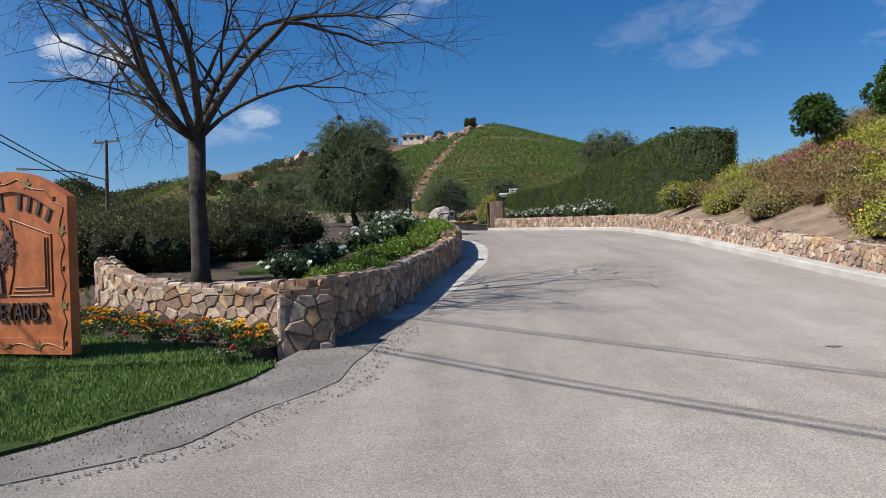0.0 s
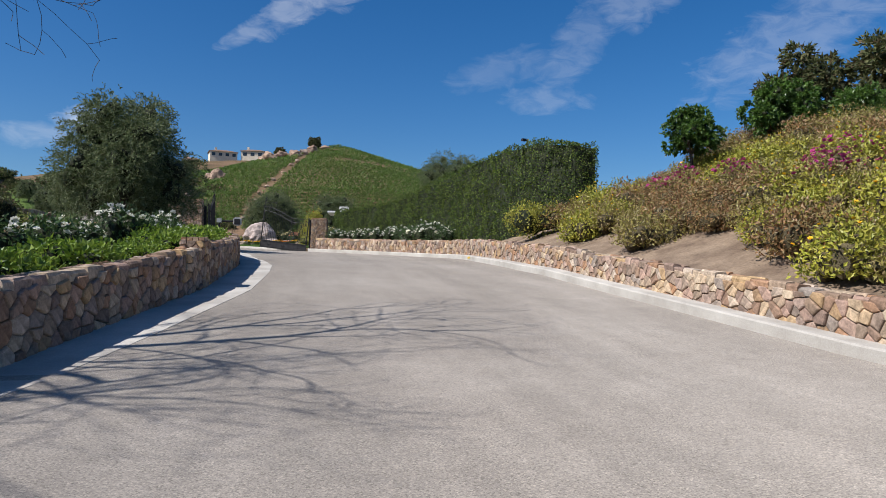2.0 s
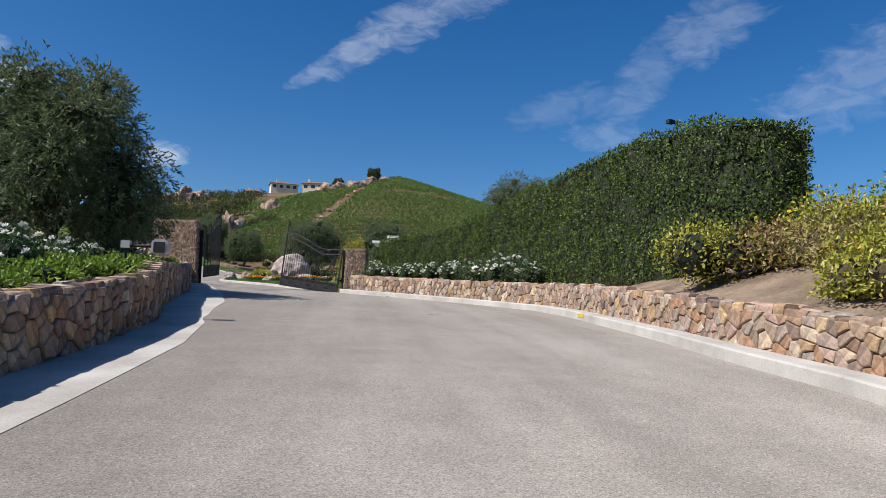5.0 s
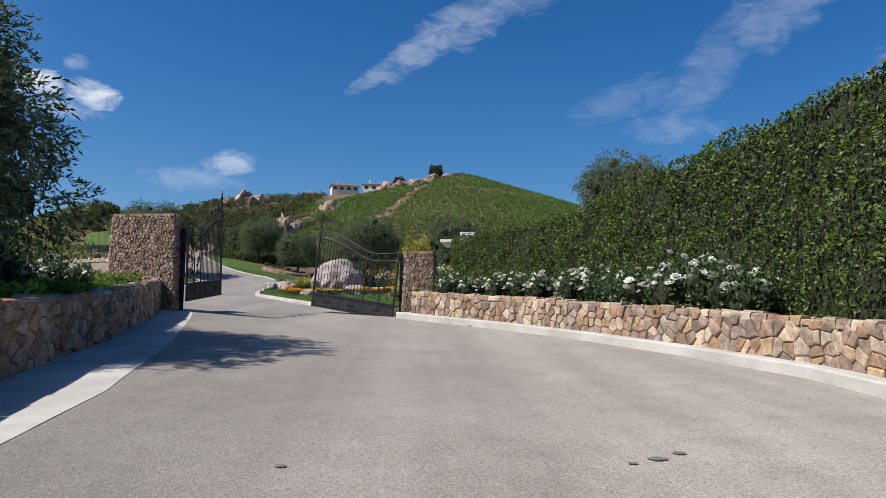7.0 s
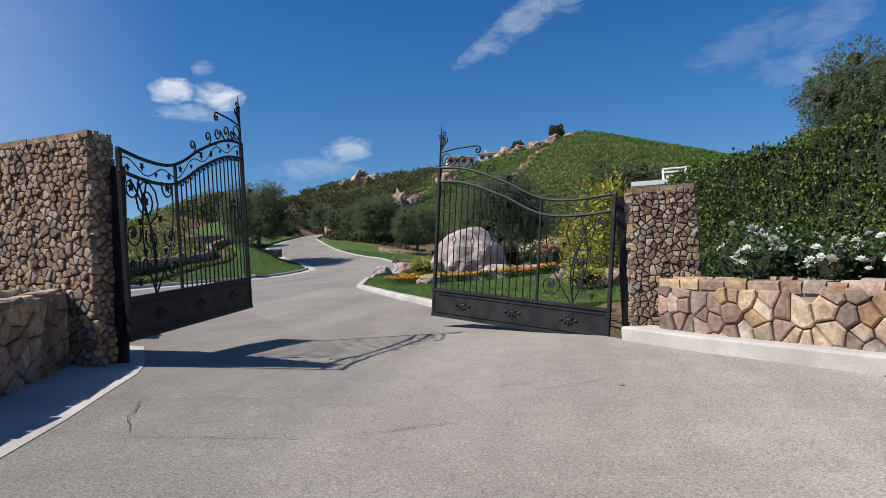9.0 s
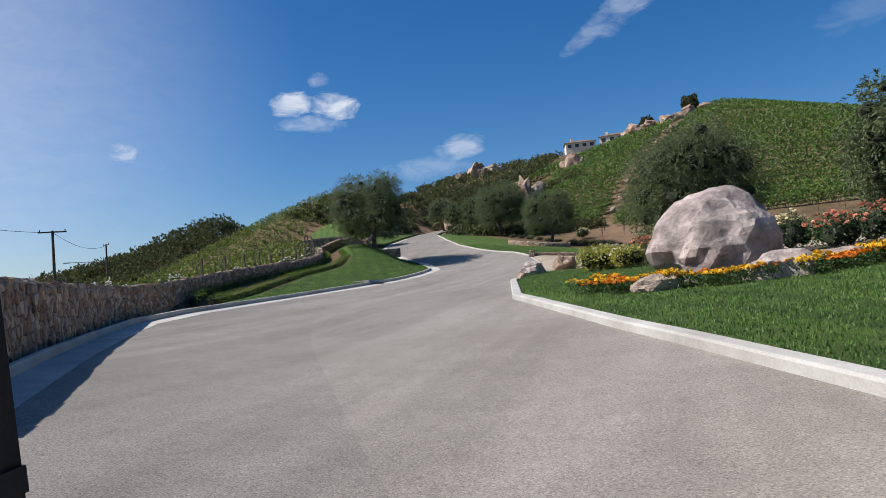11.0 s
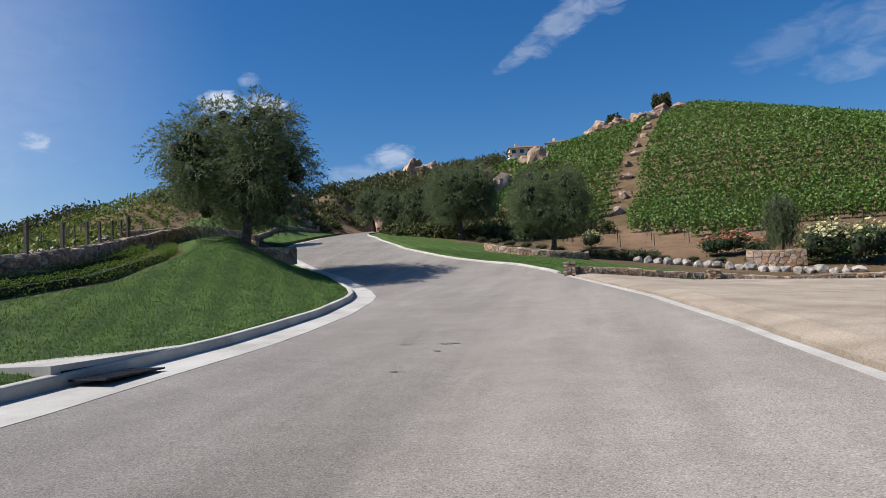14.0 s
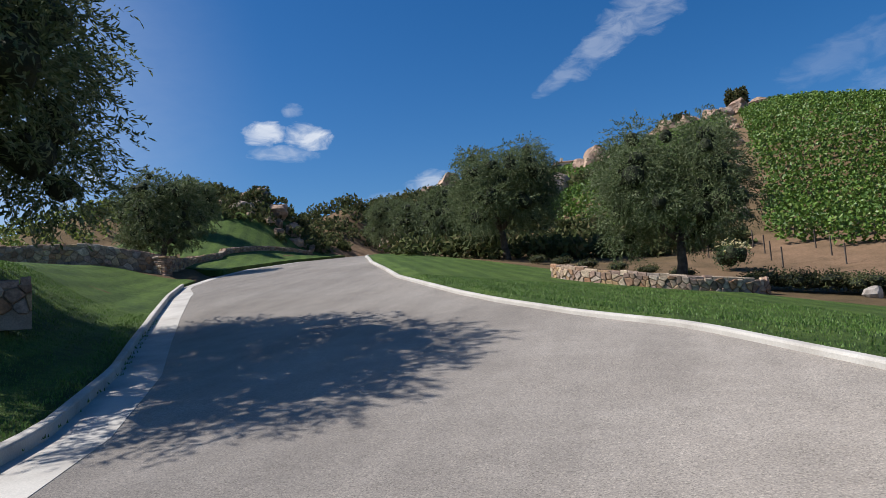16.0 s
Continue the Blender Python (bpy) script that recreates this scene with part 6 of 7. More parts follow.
place_copies([climber], [(0, 4.4, 63.7, 0, 1.0), (0, 5.7, 64.2, 2, 0.5), (0, 3.7, 66.2, 2, 0.7), (0, 6.9, 65.6, 4, 0.75)], "climbers on the gatehouse")
low_dark = shrub("low_bush", 137, 1.8, 0.8, 1800, m_dark_shrub, (0.10, 0.05), "low dark green bush in the bed", lobes=5)
spots = [(0, -9.8 + 0.9 * k, 131.4 - 0.1 * k, k, 0.9) for k in range(5)] + [(0, -5.0 + 1.6 * k, 131.6 - 0.3 * k, k, 0.45) for k in range(6)] + [(0, -18.6 + 1.3 * k, 142.5 - 1.4 * k, k, 0.6) for k in range(6)]
place_copies([low_dark], spots, "low bushes along the lawn")
rubble_wall("wall_garden", [(-0.6, 129.4), (0.9, 128.7), (2.6, 128.5)], lambda u: 0.95, ground_z, 1, size=0.28, seed=44, limit=40, label="short rubble wall in the rose bed")

# clipped box hedges in two terraces below the wall
m_box = leafy("box_leaf", [(0.06, 0.115, 0.02), (0.12, 0.185, 0.03), (0.20, 0.25, 0.05)], rough=0.7, through_light=0.3, spec=0.15)
HEDGE_Y = [79, 81, 84, 87, 93, 99, 105, 112]
for offs, hh, sd in (([1.7, 2.7, 3.9, 4.9, 6.5, 7.4, 8.4, 9.2], 0.36, 1), ([0.75, 1.25, 2.2, 3.2, 5.0, 5.7, 6.7, 7.7], 0.33, 2)):
    line = [(edge_l(y) - tab(y, HEDGE_Y, offs), y) for y in np.arange(79, 112.1, 1.5)]
    leaf_box("box_hedge", line, lambda u: hh, 0.5, m_box, (0.06, 0.038), 330, 60 + sd, "long low clipped hedge stepping up beside the lawn", "hedge", ground_z, side=1)


# ---- bare tree ----


def bare_tree():
    rnd = random.Random(31)
    root = holder("bare_tree", (-5.42, 15.4, 0.95))
    tagged(root, "leafless tree with spreading dark branches and a few dry pods", "tree")
    trunk, twigs, pods = Geo(), Geo(), Geo()

    def grow(p, d, length, r, depth, out):
        pts, rad = [p], [r]
        q = p.copy()
        n = 6 if depth < 3 else 4
        bend = rand_dir(rnd) * 0.10
        for i in range(n):
            lift = 0.05 if depth < 2 else -0.02 + 0.07 * i / n
            d = (d + rand_dir(rnd) * (0.12 if depth < 2 else 0.20) + bend + Vector((0, 0, lift))).normalized()
            q = q + d * (length / n)
            pts.append(q.copy())
            rad.append(max(0.004, r * (1 - 0.45 * (i + 1) / n)))
            if depth >= 1 and i >= 1 and depth < 5 and rnd.random() < (0.8 if depth < 4 else 0.5):
                side = (d.cross(rand_dir(rnd))).normalized()
                grow(q.copy(), (d * 0.55 + side * 0.8 + Vector((0, 0, 0.12))).normalized(), length * rnd.uniform(0.4, 0.62), max(0.004, rad[-1] * 0.5), depth + (2 if depth < 2 else 1), out)
        (trunk if depth < 2 else twigs).tube(pts, rad, 8 if depth < 1 else 6 if depth < 3 else 3, cap=depth < 2)
        if depth < 4:
            k = 3 if depth == 2 else 2
            for j in range(k):
                side = (d.cross(rand_dir(rnd))).normalized()
                grow(q.copy(), (d * 0.8 + side * 0.55).normalized(), length * rnd.uniform(0.55, 0.8), rad[-1] * 0.75, depth + 1, out)
        elif rnd.random() < 0.004:
            vs, fs = ICO_SMALL
            pods.solid([tuple(q + v * 0.07) for v in vs], fs)
    trunk.tube([(0, 0, -0.3), (0.02, 0, 0.4), (0.0, 0.02, 1.9), (0.03, 0, 3.35)], [0.27, 0.20, 0.175, 0.19], 10)
    for a, tilt, ln, r in ((2.9, 0.62, 2.5, 0.08), (2.2, 0.40, 3.0, 0.11), (1.2, 0.20, 3.2, 0.11), (0.1, 0.40, 3.1, 0.125), (5.3, 0.62, 3.2, 0.11), (4.6, 0.85, 3.3, 0.10), (5.9, 0.9, 2.4, 0.06), (3.4, 1.0, 2.6, 0.065), (3.9, 0.8, 3.1, 0.09), (4.25, 1.0, 3.3, 0.085), (2.95, 0.8, 3.1, 0.085)):
        grow(Vector((0.02, 0, 3.2)), Vector((math.cos(a) * tilt, math.sin(a) * tilt, 1 - 0.45 * tilt)).normalized(), ln * 1.12, r * 0.92, 1, None)
    trunk.object("trunk", m_bark, parent=root, smooth_faces=True)
    twigs.object("twig_mass", m_bark, parent=root)["kind"] = "stuff"
    if pods.v:
        pods.object("seed_pod", m_bark, parent=root)["kind"] = "stuff"
    return root


bare_tree()

# ---- poles and wires ----
m_pole = surface("weathered_pole", (0.07, 0.055, 0.045), (0.14, 0.115, 0.09), 3, fine=30)


def utility_pole(x, y, z0, h, arm_rot, lamp, label):
    root = holder("utility_pole", (x, y, z0))
    tagged(root, label, "utility pole")
    g = Geo()
    g.tube([(0, 0, -2), (0, 0, h * 0.5), (0.1, 0, h)], [0.19, 0.16, 0.12], 8)
    g.object("pole", m_pole, parent=root)
    for zz in (h - 0.15, h - 5.2):
        g = Geo()
        g.box((0.1, 0, zz), (2.6 if zz > h - 1 else 1.9, 0.12, 0.14), arm_rot)
        g.object("crossarm", m_pole, parent=root)
        for k in (-1, 1):
            g = Geo()
            q = 1.15 * k if zz > h - 1 else 0.8 * k
            g.tube([(0.1 + q * math.cos(arm_rot), q * math.sin(arm_rot), zz + 0.05), (0.1 + q * math.cos(arm_rot), q * math.sin(arm_rot), zz + 0.28)], 0.05, 6)
            g.object("insulator", m_pole, parent=root)
    if lamp:
        g = Geo()
        g.tube([(0, 0, h - 3.2), (-2.0, -1.2, h - 2.6), (-4.6, -2.8, h - 2.5)], 0.05, 6)
        g.object("lamp_arm", m_pole, parent=root)
        g = Geo()
        g.box((-4.9, -3.0, h - 2.52), (0.9, 0.35, 0.16), radians(31))
        g.object("lamp_head", m_white, parent=root)
    return root


utility_pole(-27.0, 56.0, 0.6, 11.0, radians(-20), True, "tall wooden utility pole with a street lamp arm")
utility_pole(-60.0, 111.0, 2.0, 12.0, radians(40), False, "wooden utility pole with two crossarms in the distance")
utility_pole(-84.0, 144.0, 3.0, 13.2, radians(-30), True, "distant wooden utility pole with a lamp arm")


def wire(a, b, sag, r=0.016):
    g = Geo()
    g.tube([(a[0] + (b[0] - a[0]) * t, a[1] + (b[1] - a[1]) * t, a[2] + (b[2] - a[2]) * t - sag * 4 * t * (1 - t)) for t in np.linspace(0, 1, 28)], r, 4)
    tagged(g.object("overhead_wire", m_iron), "thin black overhead cable between poles", "cable", group="overhead wires")


for dx, z0, z1, r in ((-0.7, 7.0, 10.6, 0.035), (0.0, 7.0, 10.2, 0.03)):
    wire((-26.1 + dx * 0.9, 56, z0), (1.0 + dx * 1.2, -38, z1), 1.0, r)
# a second line crosses over the mouth of the drive
for dx, z, r in ((0.0, 10.6, 0.038), (0.32, 10.6, 0.026), (2.9, 11.0, 0.03), (3.15, 11.0, 0.022)):
    wire((-45.9 + dx, 48.1, z), (31.6 + dx, -37.0, z), 1.2, r)
utility_pole(-44.5, 48.6, ground_z(-44.5, 48.6), 11.5 - ground_z(-44.5, 48.6), radians(-15), False, "wooden utility pole below the vineyard")
utility_pole(33.2, -37.5, 0.0, 12.0, radians(-15), False, "wooden utility pole by the road")
for z, d in ((11.6, 0), (6.6, 0.3)):
    wire((-27 + d, 56, z), (-60 + d, 111, z + 2.2), 1.0, 0.02)
    wire((-60 + d, 111, z + 2.3), (-84 + d, 144, z + 4.4), 1.0, 0.025)
utility_pole(0.6, -38.3, 0.0, 11.2, radians(-15), False, "wooden utility pole by the road")
# floodlight pole behind the hedge
fl = holder("floodlight_pole", (12.7, 37.6, 3.2))
tagged(fl, "slim wooden pole with small floodlights behind the hedge", "pole")
g = Geo()
g.tube([(0, 0, -0.5), (0.05, 0, 4.6)], 0.045, 8)
g.object("pole", m_pole, parent=fl)
for z, s in ((4.55, -1), (4.05, -1)):
    g = Geo()
    g.box((s * 0.13, 0, z), (0.2, 0.14, 0.11), 0.3)
    g.object("lamp", m_iron, parent=fl)

# ---- far slopes: rocks, brush, houses ----
rb = random.Random(14)
crag = [boulder(90 + k, (1.0, 0.9, 1.0), ico=ICO3, cut=0.7, rough=0.4, name="crag", label="weathered reddish sandstone crag on the slope") for k in range(3)]
for k, (x, y, s, h) in enumerate([(-40.5, 190.0, 3.0, 5.2), (-42.5, 191.0, 2.6, 3.2), (-22.6, 176.0, 2.4, 5.0), (-21.0, 177.5, 3.0, 3.2), (-55.0, 273.0, 4.5, 4.6), (-50.0, 275.0, 4.0, 3.0), (-58.5, 271.0, 3.4, 2.4),
                                  (-3.0, 242.0, 3.0, 2.6), (0.5, 244.0, 2.6, 2.0), (4.5, 241.5, 3.2, 2.2), (7.5, 246.0, 2.4, 1.8), (11.0, 250.0, 3.0, 2.0), (14.5, 254.0, 2.4, 1.4), (9.5, 246.5, 2.0, 1.2), (-6.0, 247.0, 2.4, 1.8), (-15.8, 206.6, 2.4, 2.6), (-18.5, 210.0, 2.0, 1.6),
                                  (-44.6, 163.2, 2.2, 1.6), (-43.2, 163.0, 1.7, 1.3), (-46.8, 163.7, 1.8, 1.3), (-42.0, 161.8, 1.1, 0.8), (-44.0, 160.8, 1.4, 0.9), (-46.0, 160.2, 1.5, 0.9), (-42.8, 160.0, 1.0, 0.7), (-48.6, 161.2, 1.6, 1.0),
                                  (-6.4, 155, 1.4, 1.0), (-45.6, 161.8, 1.3, 1.0), (-47.4, 162.6, 1.2, 1.1), (-43.8, 161.9, 1.0, 0.8), (-46.6, 159.4, 1.0, 0.7), (-44.9, 159.6, 0.9, 0.6), (-41.6, 163.6, 1.2, 0.9), (-49.6, 163.2, 1.3, 1.0), (-5.6, 160, 1.3, 1.0), (-4.6, 166, 1.5, 1.0), (-3.9, 171, 1.2, 0.8), (-2.6, 178, 1.4, 0.9), (-1.2, 188, 1.4, 0.9), (1.0, 200, 1.5, 0.9), (3.6, 216, 1.6, 1.0), (5.2, 228, 1.6, 1.0)]):
    ob = crag[k % 3] if k < 3 else copy_thing(crag[k % 3], Matrix())
    ob.location = (x, y, ground_z(x, y) + h * 0.25)
    ob.rotation_euler = (0, 0, k * 1.3)
    small = 0.62 if k >= 25 else 0.66 if k >= 17 else 1.0
    ob.scale = (s * small, s * 0.8 * small, h * small)
    ob["group"] = "crags on the slopes"
def left_hill_vines(x, y):
    return x < edge_l(y) - tab(y, [84, 95, 101, 108, 112, 124, 140, 160], [5.4, 8.4, 9.2, 10.6, 11, 12, 15, 16]) and 84 < y < 178 and -92 < x and x < tab(y, [126, 134, 150, 160], [-30, -43, -52, -54]) and hills(x, y) - (27.6 - 0.38 * math.hypot((x + 116) / 0.62, (y - 219) / 1.02)) > 0.5


brush = Geo()
for k in range(3300):
    if k < 420:
        x, y = rb.uniform(-62, -12), rb.uniform(176, 236)
        if x > -26 and y > 182:
            continue
    elif k < 700:
        x, y = rb.uniform(-58, -41.5), rb.uniform(155, 178)
        if rb.random() < 0.45:
            continue
    elif k < 1180:
        x, y = rb.uniform(-150, -84), rb.uniform(150, 262)
        if hills(x, y) < base_ground(x, y):
            continue
    elif k < 1300:
        x, y = rb.uniform(-70, -30), rb.uniform(240, 300)
    elif k < 1500:
        x, y = rb.uniform(-130, -66), rb.uniform(84, 118)
    elif k < 2600:
        x, y = rb.uniform(-165, -80), rb.uniform(120, 235)
        if hills(x, y) < base_ground(x, y) - 4:
            continue
    elif k < 2900:
        x, y = rb.uniform(-150, -52), rb.uniform(70, 150)
        if left_hill_vines(x, y):
            continue
    else:
        x, y = rb.uniform(-31, -8), rb.uniform(146, 176)
        if on_hill(x, y):
            continue
    xl, xr = road_x(y)
    if xl - 2.5 < x < xr + 2.5 and y < 205:
        continue
    s = rb.uniform(0.7, 1.9) * (1.5 if x < -80 else 1.3 if y > 200 else 0.55 if k < 700 and k >= 420 or k >= 2900 else 0.8 if k < 420 else 1)
    z = ground_z(x, y)
    foliage_mass(brush, rb, (x, y, z + s * 0.5), (s, s, s * 0.75), 70, (0.55 * s ** 0.5, 0.34 * s ** 0.5))
tagged(brush.object("chaparral", m_chaparral), "dark green and brown chaparral brush over the slopes", "brush", kind="stuff")
pine = olive_tree(61, 5.5, 4.6, 5000, base=0.3, leaf_mat=m_dark_shrub, leaf=(0.5, 0.3), label="dark rounded tree on the crest of the hill", name="crest_tree", droop=0.1, lobes=14, r0=0.15)
put(pine, 11.5, 256.0, ground_z(11.5, 256.0) + 0.6, 0, 0.95)
again(pine, -0.3, 249.5, 2, 0.8)
for k, (x, y, s) in enumerate([(-34, 200, 0.7), (-28, 190, 0.7), (-47.6, 166, 0.36), (-44, 167, 0.3), (-50.5, 165, 0.36), (-49, 168, 0.3)]):
    again(pine, x, y, k * 1.7, s)

m_tile = surface("brown_roof", (0.16, 0.10, 0.07), (0.26, 0.17, 0.12), 1.0, fine=8)
m_plaster = surface("cream_plaster", (0.62, 0.54, 0.42), (0.72, 0.64, 0.52), 0.6, fine=8, grain=0.1)
m_glass = nodes_of("dark_window", 0.08, 0.0, 0.6)[0]
m_glass.node_tree.nodes["Principled BSDF"].inputs["Base Color"].default_value = (0.03, 0.035, 0.04, 1)


def hill_house(x, y, z, w, d, h, rot, label):
    root = holder("hill_house", (x, y, z))
    root.rotation_euler = (0, 0, rot)
    tagged(root, label, "house")
    g = Geo()
    g.box((0, 0, h / 2 - 1), (w, d, h + 2))
    g.object("wall", m_plaster, parent=root)
    g = Geo()
    g.solid([(-w / 2 - 0.6, -d / 2 - 0.6, h), (w / 2 + 0.6, -d / 2 - 0.6, h), (w / 2 + 0.6, d / 2 + 0.6, h), (-w / 2 - 0.6, d / 2 + 0.6, h), (-w / 4, 0, h + 1.5), (w / 4, 0, h + 1.5)],
            [(0, 1, 5, 4), (1, 2, 5), (2, 3, 4, 5), (3, 0, 4), (3, 2, 1, 0)])
    g.object("roof", m_tile, parent=root)
    g = Geo()
    g.box((-w / 4, 0.5, h + 1.4), (1.0, 1.0, 2.6))
    g.object("chimney", m_plaster, parent=root)
    n = max(2, int(w / 3))
    for k in range(n):
        g = Geo()
        g.box((-w / 2 + w * (k + 0.5) / n, -d / 2 - 0.02, h * 0.55), (w / n * 0.5, 0.12, h * 0.45))
        g.object("window", m_glass, parent=root)
    return root


hill_house(-29.5, 371, ground_z(-29.5, 371) + 1.0, 13, 9, 3.2, 0.2, "cream hilltop house with a brown roof")
hill_house(-14.5, 372, ground_z(-14.5, 372) + 0.5, 11, 9, 3.6, -0.1, "cream hilltop house with many windows")
hill_house(-44, 369, ground_z(-44, 369), 8, 5, 1.8, 0.1, "low pale hilltop building on the ridge")


# rows run down the slope on the left
rb2 = random.Random(8)
gv, gp = Geo(), Geo()


for r in np.arange(30, 215, 2.5):
    for c in np.arange(-92, -20, 0.5):
        x, y = c, r - 0.55 * (c + 60)
        if not left_hill_vines(x, y):
            continue
        z = ground_z(x, y)
        for _ in range(13):
            p = Vector((x + rb2.uniform(-0.25, 0.25), y + rb2.uniform(-0.22, 0.22), z + rb2.uniform(0.1, 1.2)))
            leaf_quads(gv, p, rand_dir(rb2), rand_dir(rb2) + Vector((0.0, -0.6, 0.4)), 0.34 * rb2.uniform(0.6, 1.3), 0.30 * rb2.uniform(0.6, 1.2), rb2)
        if rb2.random() < 0.07:
            gp.box((x, y, z + 0.75), (0.06, 0.06, 1.7))
for k in range(16):
    y = 84 + k * 2.4
    x = edge_l(y) - tab(y, [84, 95, 101, 108, 112, 124], [5.0, 8.0, 8.8, 10.2, 10.6, 10.9])
    gp.box((x, y, ground_z(x, y) + 0.6), (0.09, 0.09, 2.0))
m_vine_pale = leafy("sunlit_vine_leaf", [(0.09, 0.14, 0.03), (0.15, 0.20, 0.045), (0.21, 0.25, 0.06), (0.18, 0.18, 0.06)], rough=0.6, spec=0.2)
tagged(gv.object("vineyard_rows", m_vine_pale), "rows of grapevines running down the slope beside the drive", "vines", kind="stuff")
tagged(gp.object("vine_stakes", m_pole), "dark wooden stakes along the vine rows", "stakes", kind="stuff")
# trellis posts on the bare foot of the hill
gp = Geo()
for y, n in ((140.0, 22), (142.1, 22), (144.2, 22), (146.3, 22)):
    for k in range(n):
        x = -10 + k * 2.6 + rb2.uniform(-0.15, 0.15)
        if hills(x, y) > base_ground(x, y) - 1.0 and y > 139:
            gp.box((x, y, ground_z(x, y) + 0.4), (0.05, 0.05, 1.1), 0.3)
tagged(gp.object("trellis_posts", m_pole), "slender wooden trellis posts on bare soil below the vines", "posts", kind="stuff")


# ---- grass blades on the mown lawns ----
m_blade = leafy("grass_blade", [(0.06, 0.13, 0.02), (0.09, 0.18, 0.03), (0.13, 0.22, 0.05), (0.10, 0.14, 0.04)], rough=0.6)


def grass(y0, y1, left, right, per, height, lift, seed, label):
    """Short upright blades, in tufts, over a strip of lawn."""
    rnd = random.Random(seed)
    g = Geo()
    for y in np.arange(y0, y1, 0.5):
        a, b = left(y), right(y)
        for _ in range(int((b - a) * 0.5 * per)):
            x, yy = rnd.uniform(a, b), y + rnd.uniform(0, 0.5)
            if yy > y1:
                continue
            if noise.noise((x * 1.3, yy * 1.3, 4)) < -0.25 and rnd.random() < 0.5:
                continue
            z = ground_z(x, yy) + lift - 0.01
            q, h, w = rnd.uniform(0, 6.28), height * rnd.uniform(0.6, 1.3), 0.012
            dx, dy = math.cos(q) * w, math.sin(q) * w
            lx, ly = rnd.uniform(-0.5, 0.5) * h, rnd.uniform(-0.5, 0.5) * h
            g.face(((x - dx, yy - dy, z), (x + dx, yy + dy, z), (x + lx, yy + ly, z + h)))
    return tagged(g.object("grass", m_blade), label, "grass", kind="stuff")


grass(2.2, 9.6, lambda y: edge_l(y) - 7.5, lambda y: edge_l(y) + 0.03, 900, 0.06, 0.05, 1, "short mown grass in front of the sign")
grass(9.5, 13.4, lambda y: -10.5, lambda y: tab(y, [9.3, 10.8, 11.7, 13.6], [-2.6, -4.3, -5.8, -7.8]), 700, 0.06, 0.10, 6, "short mown grass round the sign")
grass(60, 88, lambda y: edge_r(y) + 0.25, lambda y: edge_r(y) + tab(y, [59, 63, 72, 84, 89], [5, 6, 6, 5, 2.5]), 330, 0.05, 0.04, 2, "short mown grass inside the gate")
grass(79, 122, lambda y: edge_l(y) - tab(y, [79, 81, 84, 87, 93, 99, 105, 112, 122], [0.5, 1.0, 1.9, 2.9, 4.7, 5.4, 6.4, 7.0, 7.0]), lambda y: edge_l(y) - 0.16, 330, 0.05, 0.05, 3, "short mown grass on the lawn mound")
grass(114, 128, lambda y: edge_r(y) + 0.12, lambda y: edge_r(y) + 9, 240, 0.05, 0.05, 4, "short mown grass on the inside of the bend")

# ---- gravel shoulder, storm drain, cracks and stains ----
m_shoulder = surface("grey_shoulder_gravel", (0.20, 0.178, 0.155), (0.30, 0.27, 0.235), 1.5, fine=60, bump_d=0.02, bump_s=1.0, grain=0.5)
m_pebble = varied("pebble", [(0.16, 0.14, 0.12), (0.30, 0.27, 0.23), (0.22, 0.18, 0.15), (0.40, 0.37, 0.33)], island=True, fine=60)


def shoulder_in(y):
    return edge_l(y) + tab(y, [0, 3, 6, 9, 11.5, 13.5], [1.3, 1.5, 1.3, 1.1, 0.9, 0.3]) + 0.12 * noise.noise((0, y * 0.9, 0))


ribbon("gravel_shoulder", -2, 13.4, 0.35, lambda y: edge_l(y) - 0.12, shoulder_in, 0.012, m_shoulder, 3, "loose grey gravel along the lawn's edge", "gravel", 0.1)
rp = random.Random(77)
g = Geo()
for _ in range(5200):
    y = rp.uniform(0.5, 13.2)
    k = rp.random() ** 1.5
    x = edge_l(y) + k * (shoulder_in(y) - edge_l(y) + 0.5)
    r = rp.uniform(0.006, 0.02)
    z = road_z(x, y) + 0.012
    vs = [(x - r, y, z), (x, y - r, z), (x + r, y, z), (x, y + r, z), (x + rp.uniform(-0.3, 0.3) * r, y + rp.uniform(-0.3, 0.3) * r, z + r * rp.uniform(0.6, 1.1))]
    g.solid(vs, [(0, 1, 4), (1, 2, 4), (2, 3, 4), (3, 0, 4)])
tagged(g.object("pebbles", m_pebble), "scattered loose grey pebbles beside the drive", "pebbles", kind="stuff")

# storm drain set into the left kerb
drain = holder("storm_drain", (-17.0, 92.7, road_z(-17.0, 92.7)))
tagged(drain, "concrete storm drain with a dark slot and iron grate", "drain")
g = Geo()
g.box((-0.60, 0, 0.15), (1.3, 3.0, 0.13), radians(-1))
g.object("slab", m_concrete, parent=drain)
# near-black colour stands for the shade in the drain's openings
m_slot = surface("drain_shade", (0.010, 0.010, 0.010), (0.02, 0.02, 0.02), 2)
# no hole is cut: a solid black box paints the shaded slot
g = Geo()
g.box((0.0, 0, 0.075), (0.13, 2.7, 0.125), radians(-1))
g.object("slot", m_slot, parent=drain)
for k in range(9):
    g = Geo()
    g.box((0.16 + 0.055 * k, -0.75, 0.018), (0.025, 1.15, 0.02), radians(-1))
    g.object("grate_bar", m_iron, parent=drain)
for s in (-1, 1):
    g = Geo()
    g.box((0.38, -0.75 + s * 0.58, 0.018), (0.52, 0.04, 0.022), radians(-1))
    g.object("grate_rail", m_iron, parent=drain)
# thin black sheet under the bars, painted as the pit's shade
g = Geo()
g.box((0.38, -0.75, 0.008), (0.5, 1.1, 0.006), radians(-1))
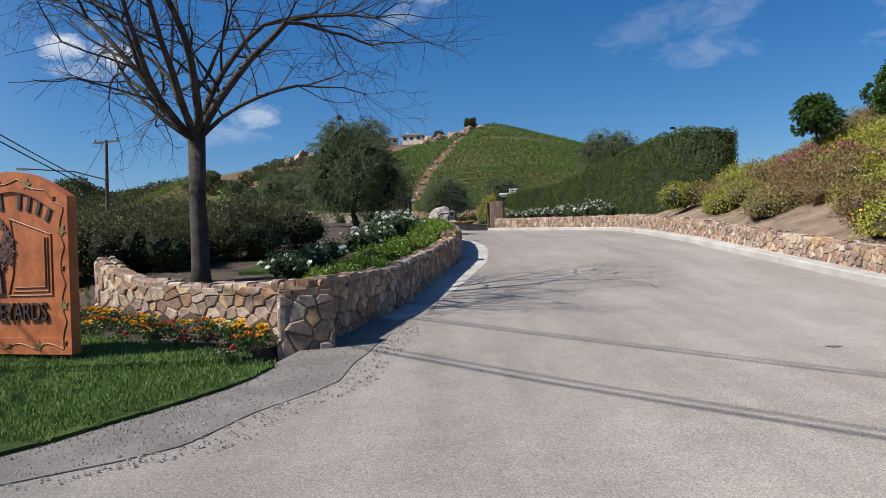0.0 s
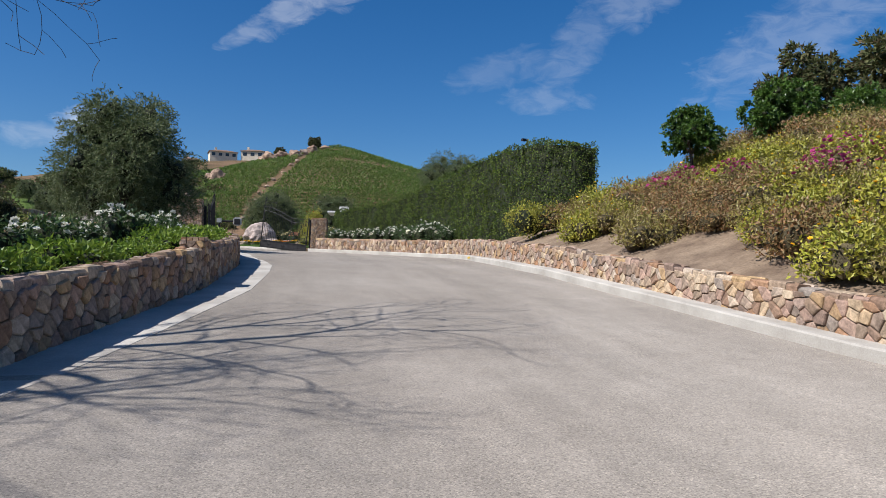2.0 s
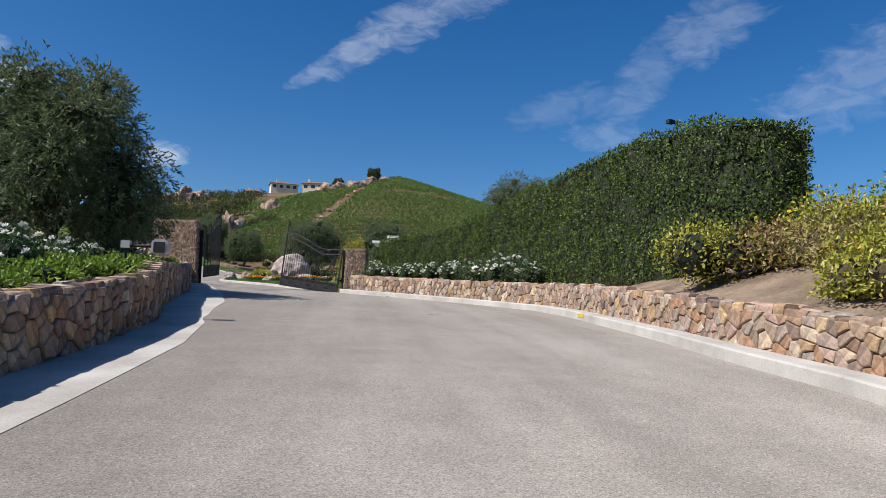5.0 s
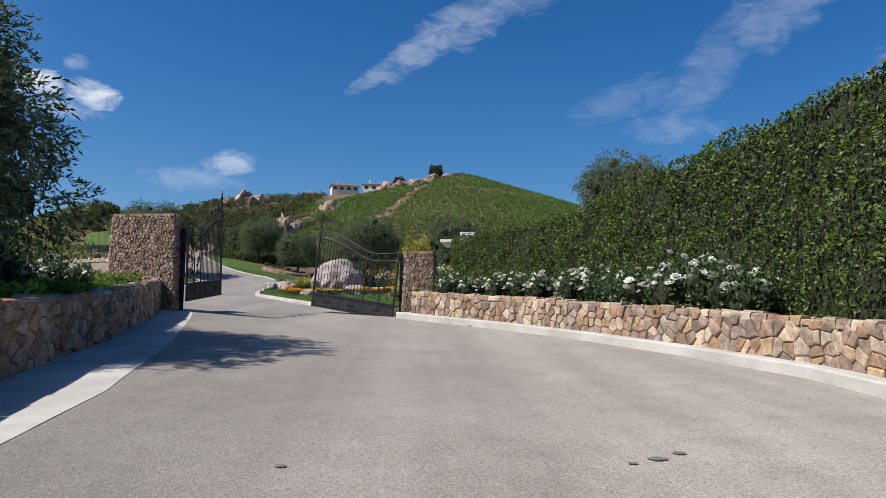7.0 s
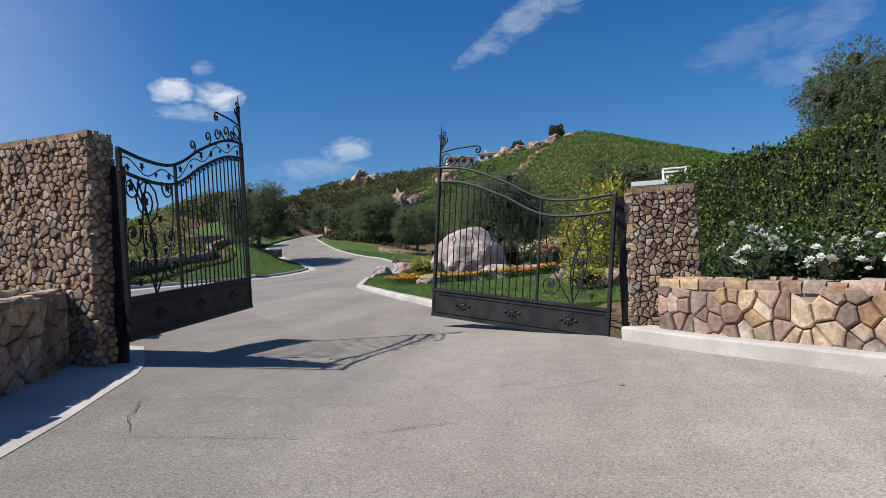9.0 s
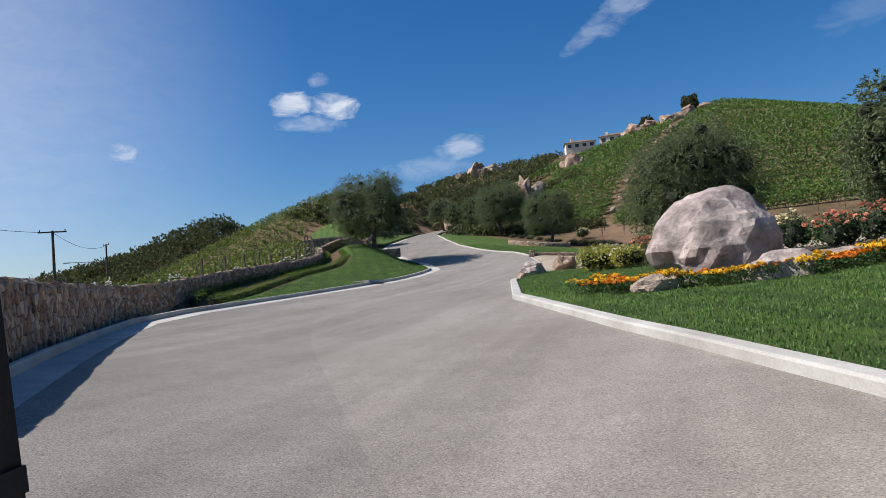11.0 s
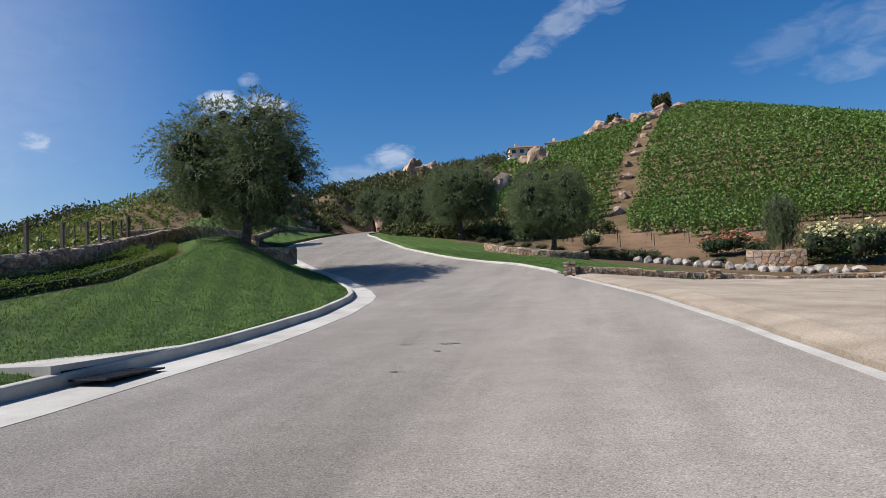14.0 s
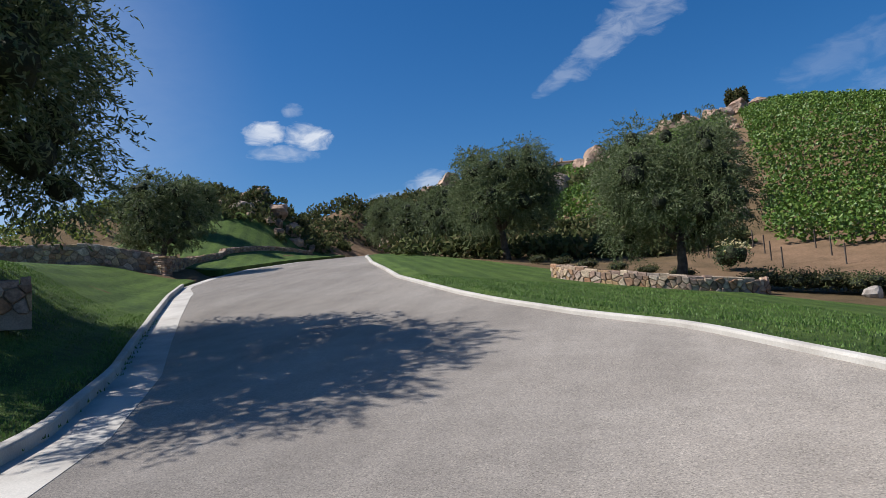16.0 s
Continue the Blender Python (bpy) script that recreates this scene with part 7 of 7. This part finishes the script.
g.object("grate_pit", m_slot, parent=drain)

m_crack = surface("crack_shadow", (0.035, 0.032, 0.03), (0.07, 0.062, 0.055), 5)
m_stain = surface("oil_stain", (0.11, 0.10, 0.09), (0.20, 0.185, 0.165), 9, fine=60)


def crack(a, b, width, seed):
    """A wandering hairline crack in the asphalt."""
    rnd = random.Random(seed)
    n = max(6, int(math.dist(a, b) / 0.09))
    g = Geo()
    nx, ny = -(b[1] - a[1]), b[0] - a[0]
    k = math.hypot(nx, ny)
    nx, ny = nx / k, ny / k
    off, last = 0.0, None
    for i in range(n + 1):
        t = i / n
        off += rnd.uniform(-0.03, 0.03)
        off *= 0.96
        x, y = a[0] + (b[0] - a[0]) * t + nx * off, a[1] + (b[1] - a[1]) * t + ny * off
        w = width * rnd.uniform(0.35, 1.0) * (1 - 0.7 * abs(2 * t - 1) ** 4)
        p = [(x + nx * w, y + ny * w, road_z(x, y) + 0.012), (x - nx * w, y - ny * w, road_z(x, y) + 0.012)]
        if last:
            g.face((last[0], last[1], p[1], p[0]))
        last = p
    tagged(g.object("crack", m_crack), "thin dark crack in the asphalt", "crack", group="cracks in the drive", kind="structure")


for k, (a, b) in enumerate([((-11.2, 69.8), (-12.3, 73.5)), ((-12.3, 73.5), (-13.3, 80.0)), ((-11.4, 70.2), (-11.9, 77.0)), ((-9.7, 71.2), (-10.5, 74.2)), ((-10.5, 74.2), (-10.9, 76.4)), ((2.18, 51.86), (2.65, 52.09)), ((2.65, 52.09), (3.17, 52.49)), ((-13.4, 92.7), (-12.7, 92.7)), ((-1.86, 50.77), (0.38, 51.2)), ((-0.91, 49.67), (0.68, 49.83)), ((-1.43, 50.81), (-0.91, 49.7)), ((0.68, 49.83), (1.7, 50.53)), ((1.69, 51.96), (2.44, 52.31))]):
    crack(a, b, 0.0055, 300 + k)


def stain(x, y, r, seed):
    rnd = random.Random(seed)
    g = Geo()
    n = 16
    pts = []
    for i in range(n):
        q = 2 * math.pi * i / n
        rr = r * (1 + 0.5 * noise.noise((math.cos(q) * 1.4 + seed, math.sin(q) * 1.4, 0)) + rnd.uniform(-0.12, 0.12))
        px, py = x + math.cos(q) * rr * 1.25, y + math.sin(q) * rr * 0.8
        pts.append((px, py, road_z(px, py) + 0.011))
    g.face(pts)
    tagged(g.object("stain", m_stain), "small dark oily stain on the asphalt", "stain", group="stains on the drive", kind="structure")


for k, (x, y, r) in enumerate([(-13.68, 95.3, 0.10), (-13.0, 95.4, 0.13), (-12.85, 95.45, 0.07), (-13.0, 94.6, 0.06), (3.1, 37.0, 0.06), (6.02, 37.25, 0.085), (6.27, 37.42, 0.07), (5.78, 37.12, 0.045), (5.2, 9.4, 0.10), (3.15, 52.0, 0.035), (-11.6, 70.0, 0.05), (-13.2, 92.72, 0.06)]):
    stain(x, y, r * 0.75, 400 + k)

# painted mark on the kerb
m_yellow_paint = surface("yellow_road_paint", (0.55, 0.38, 0.03), (0.70, 0.50, 0.05), 8, rough=0.6, fine=40)
y = 36.9
g = Geo()
g.box((edge_r(y) - 0.001, y, road_z(edge_r(y), y) + 0.12), (0.012, 0.46, 0.08), -math.atan2(edge_r(y + 1) - edge_r(y), 1.0))
tagged(g.object("kerb_mark", m_yellow_paint), "small yellow painted mark on the concrete kerb", "marking", kind="structure")
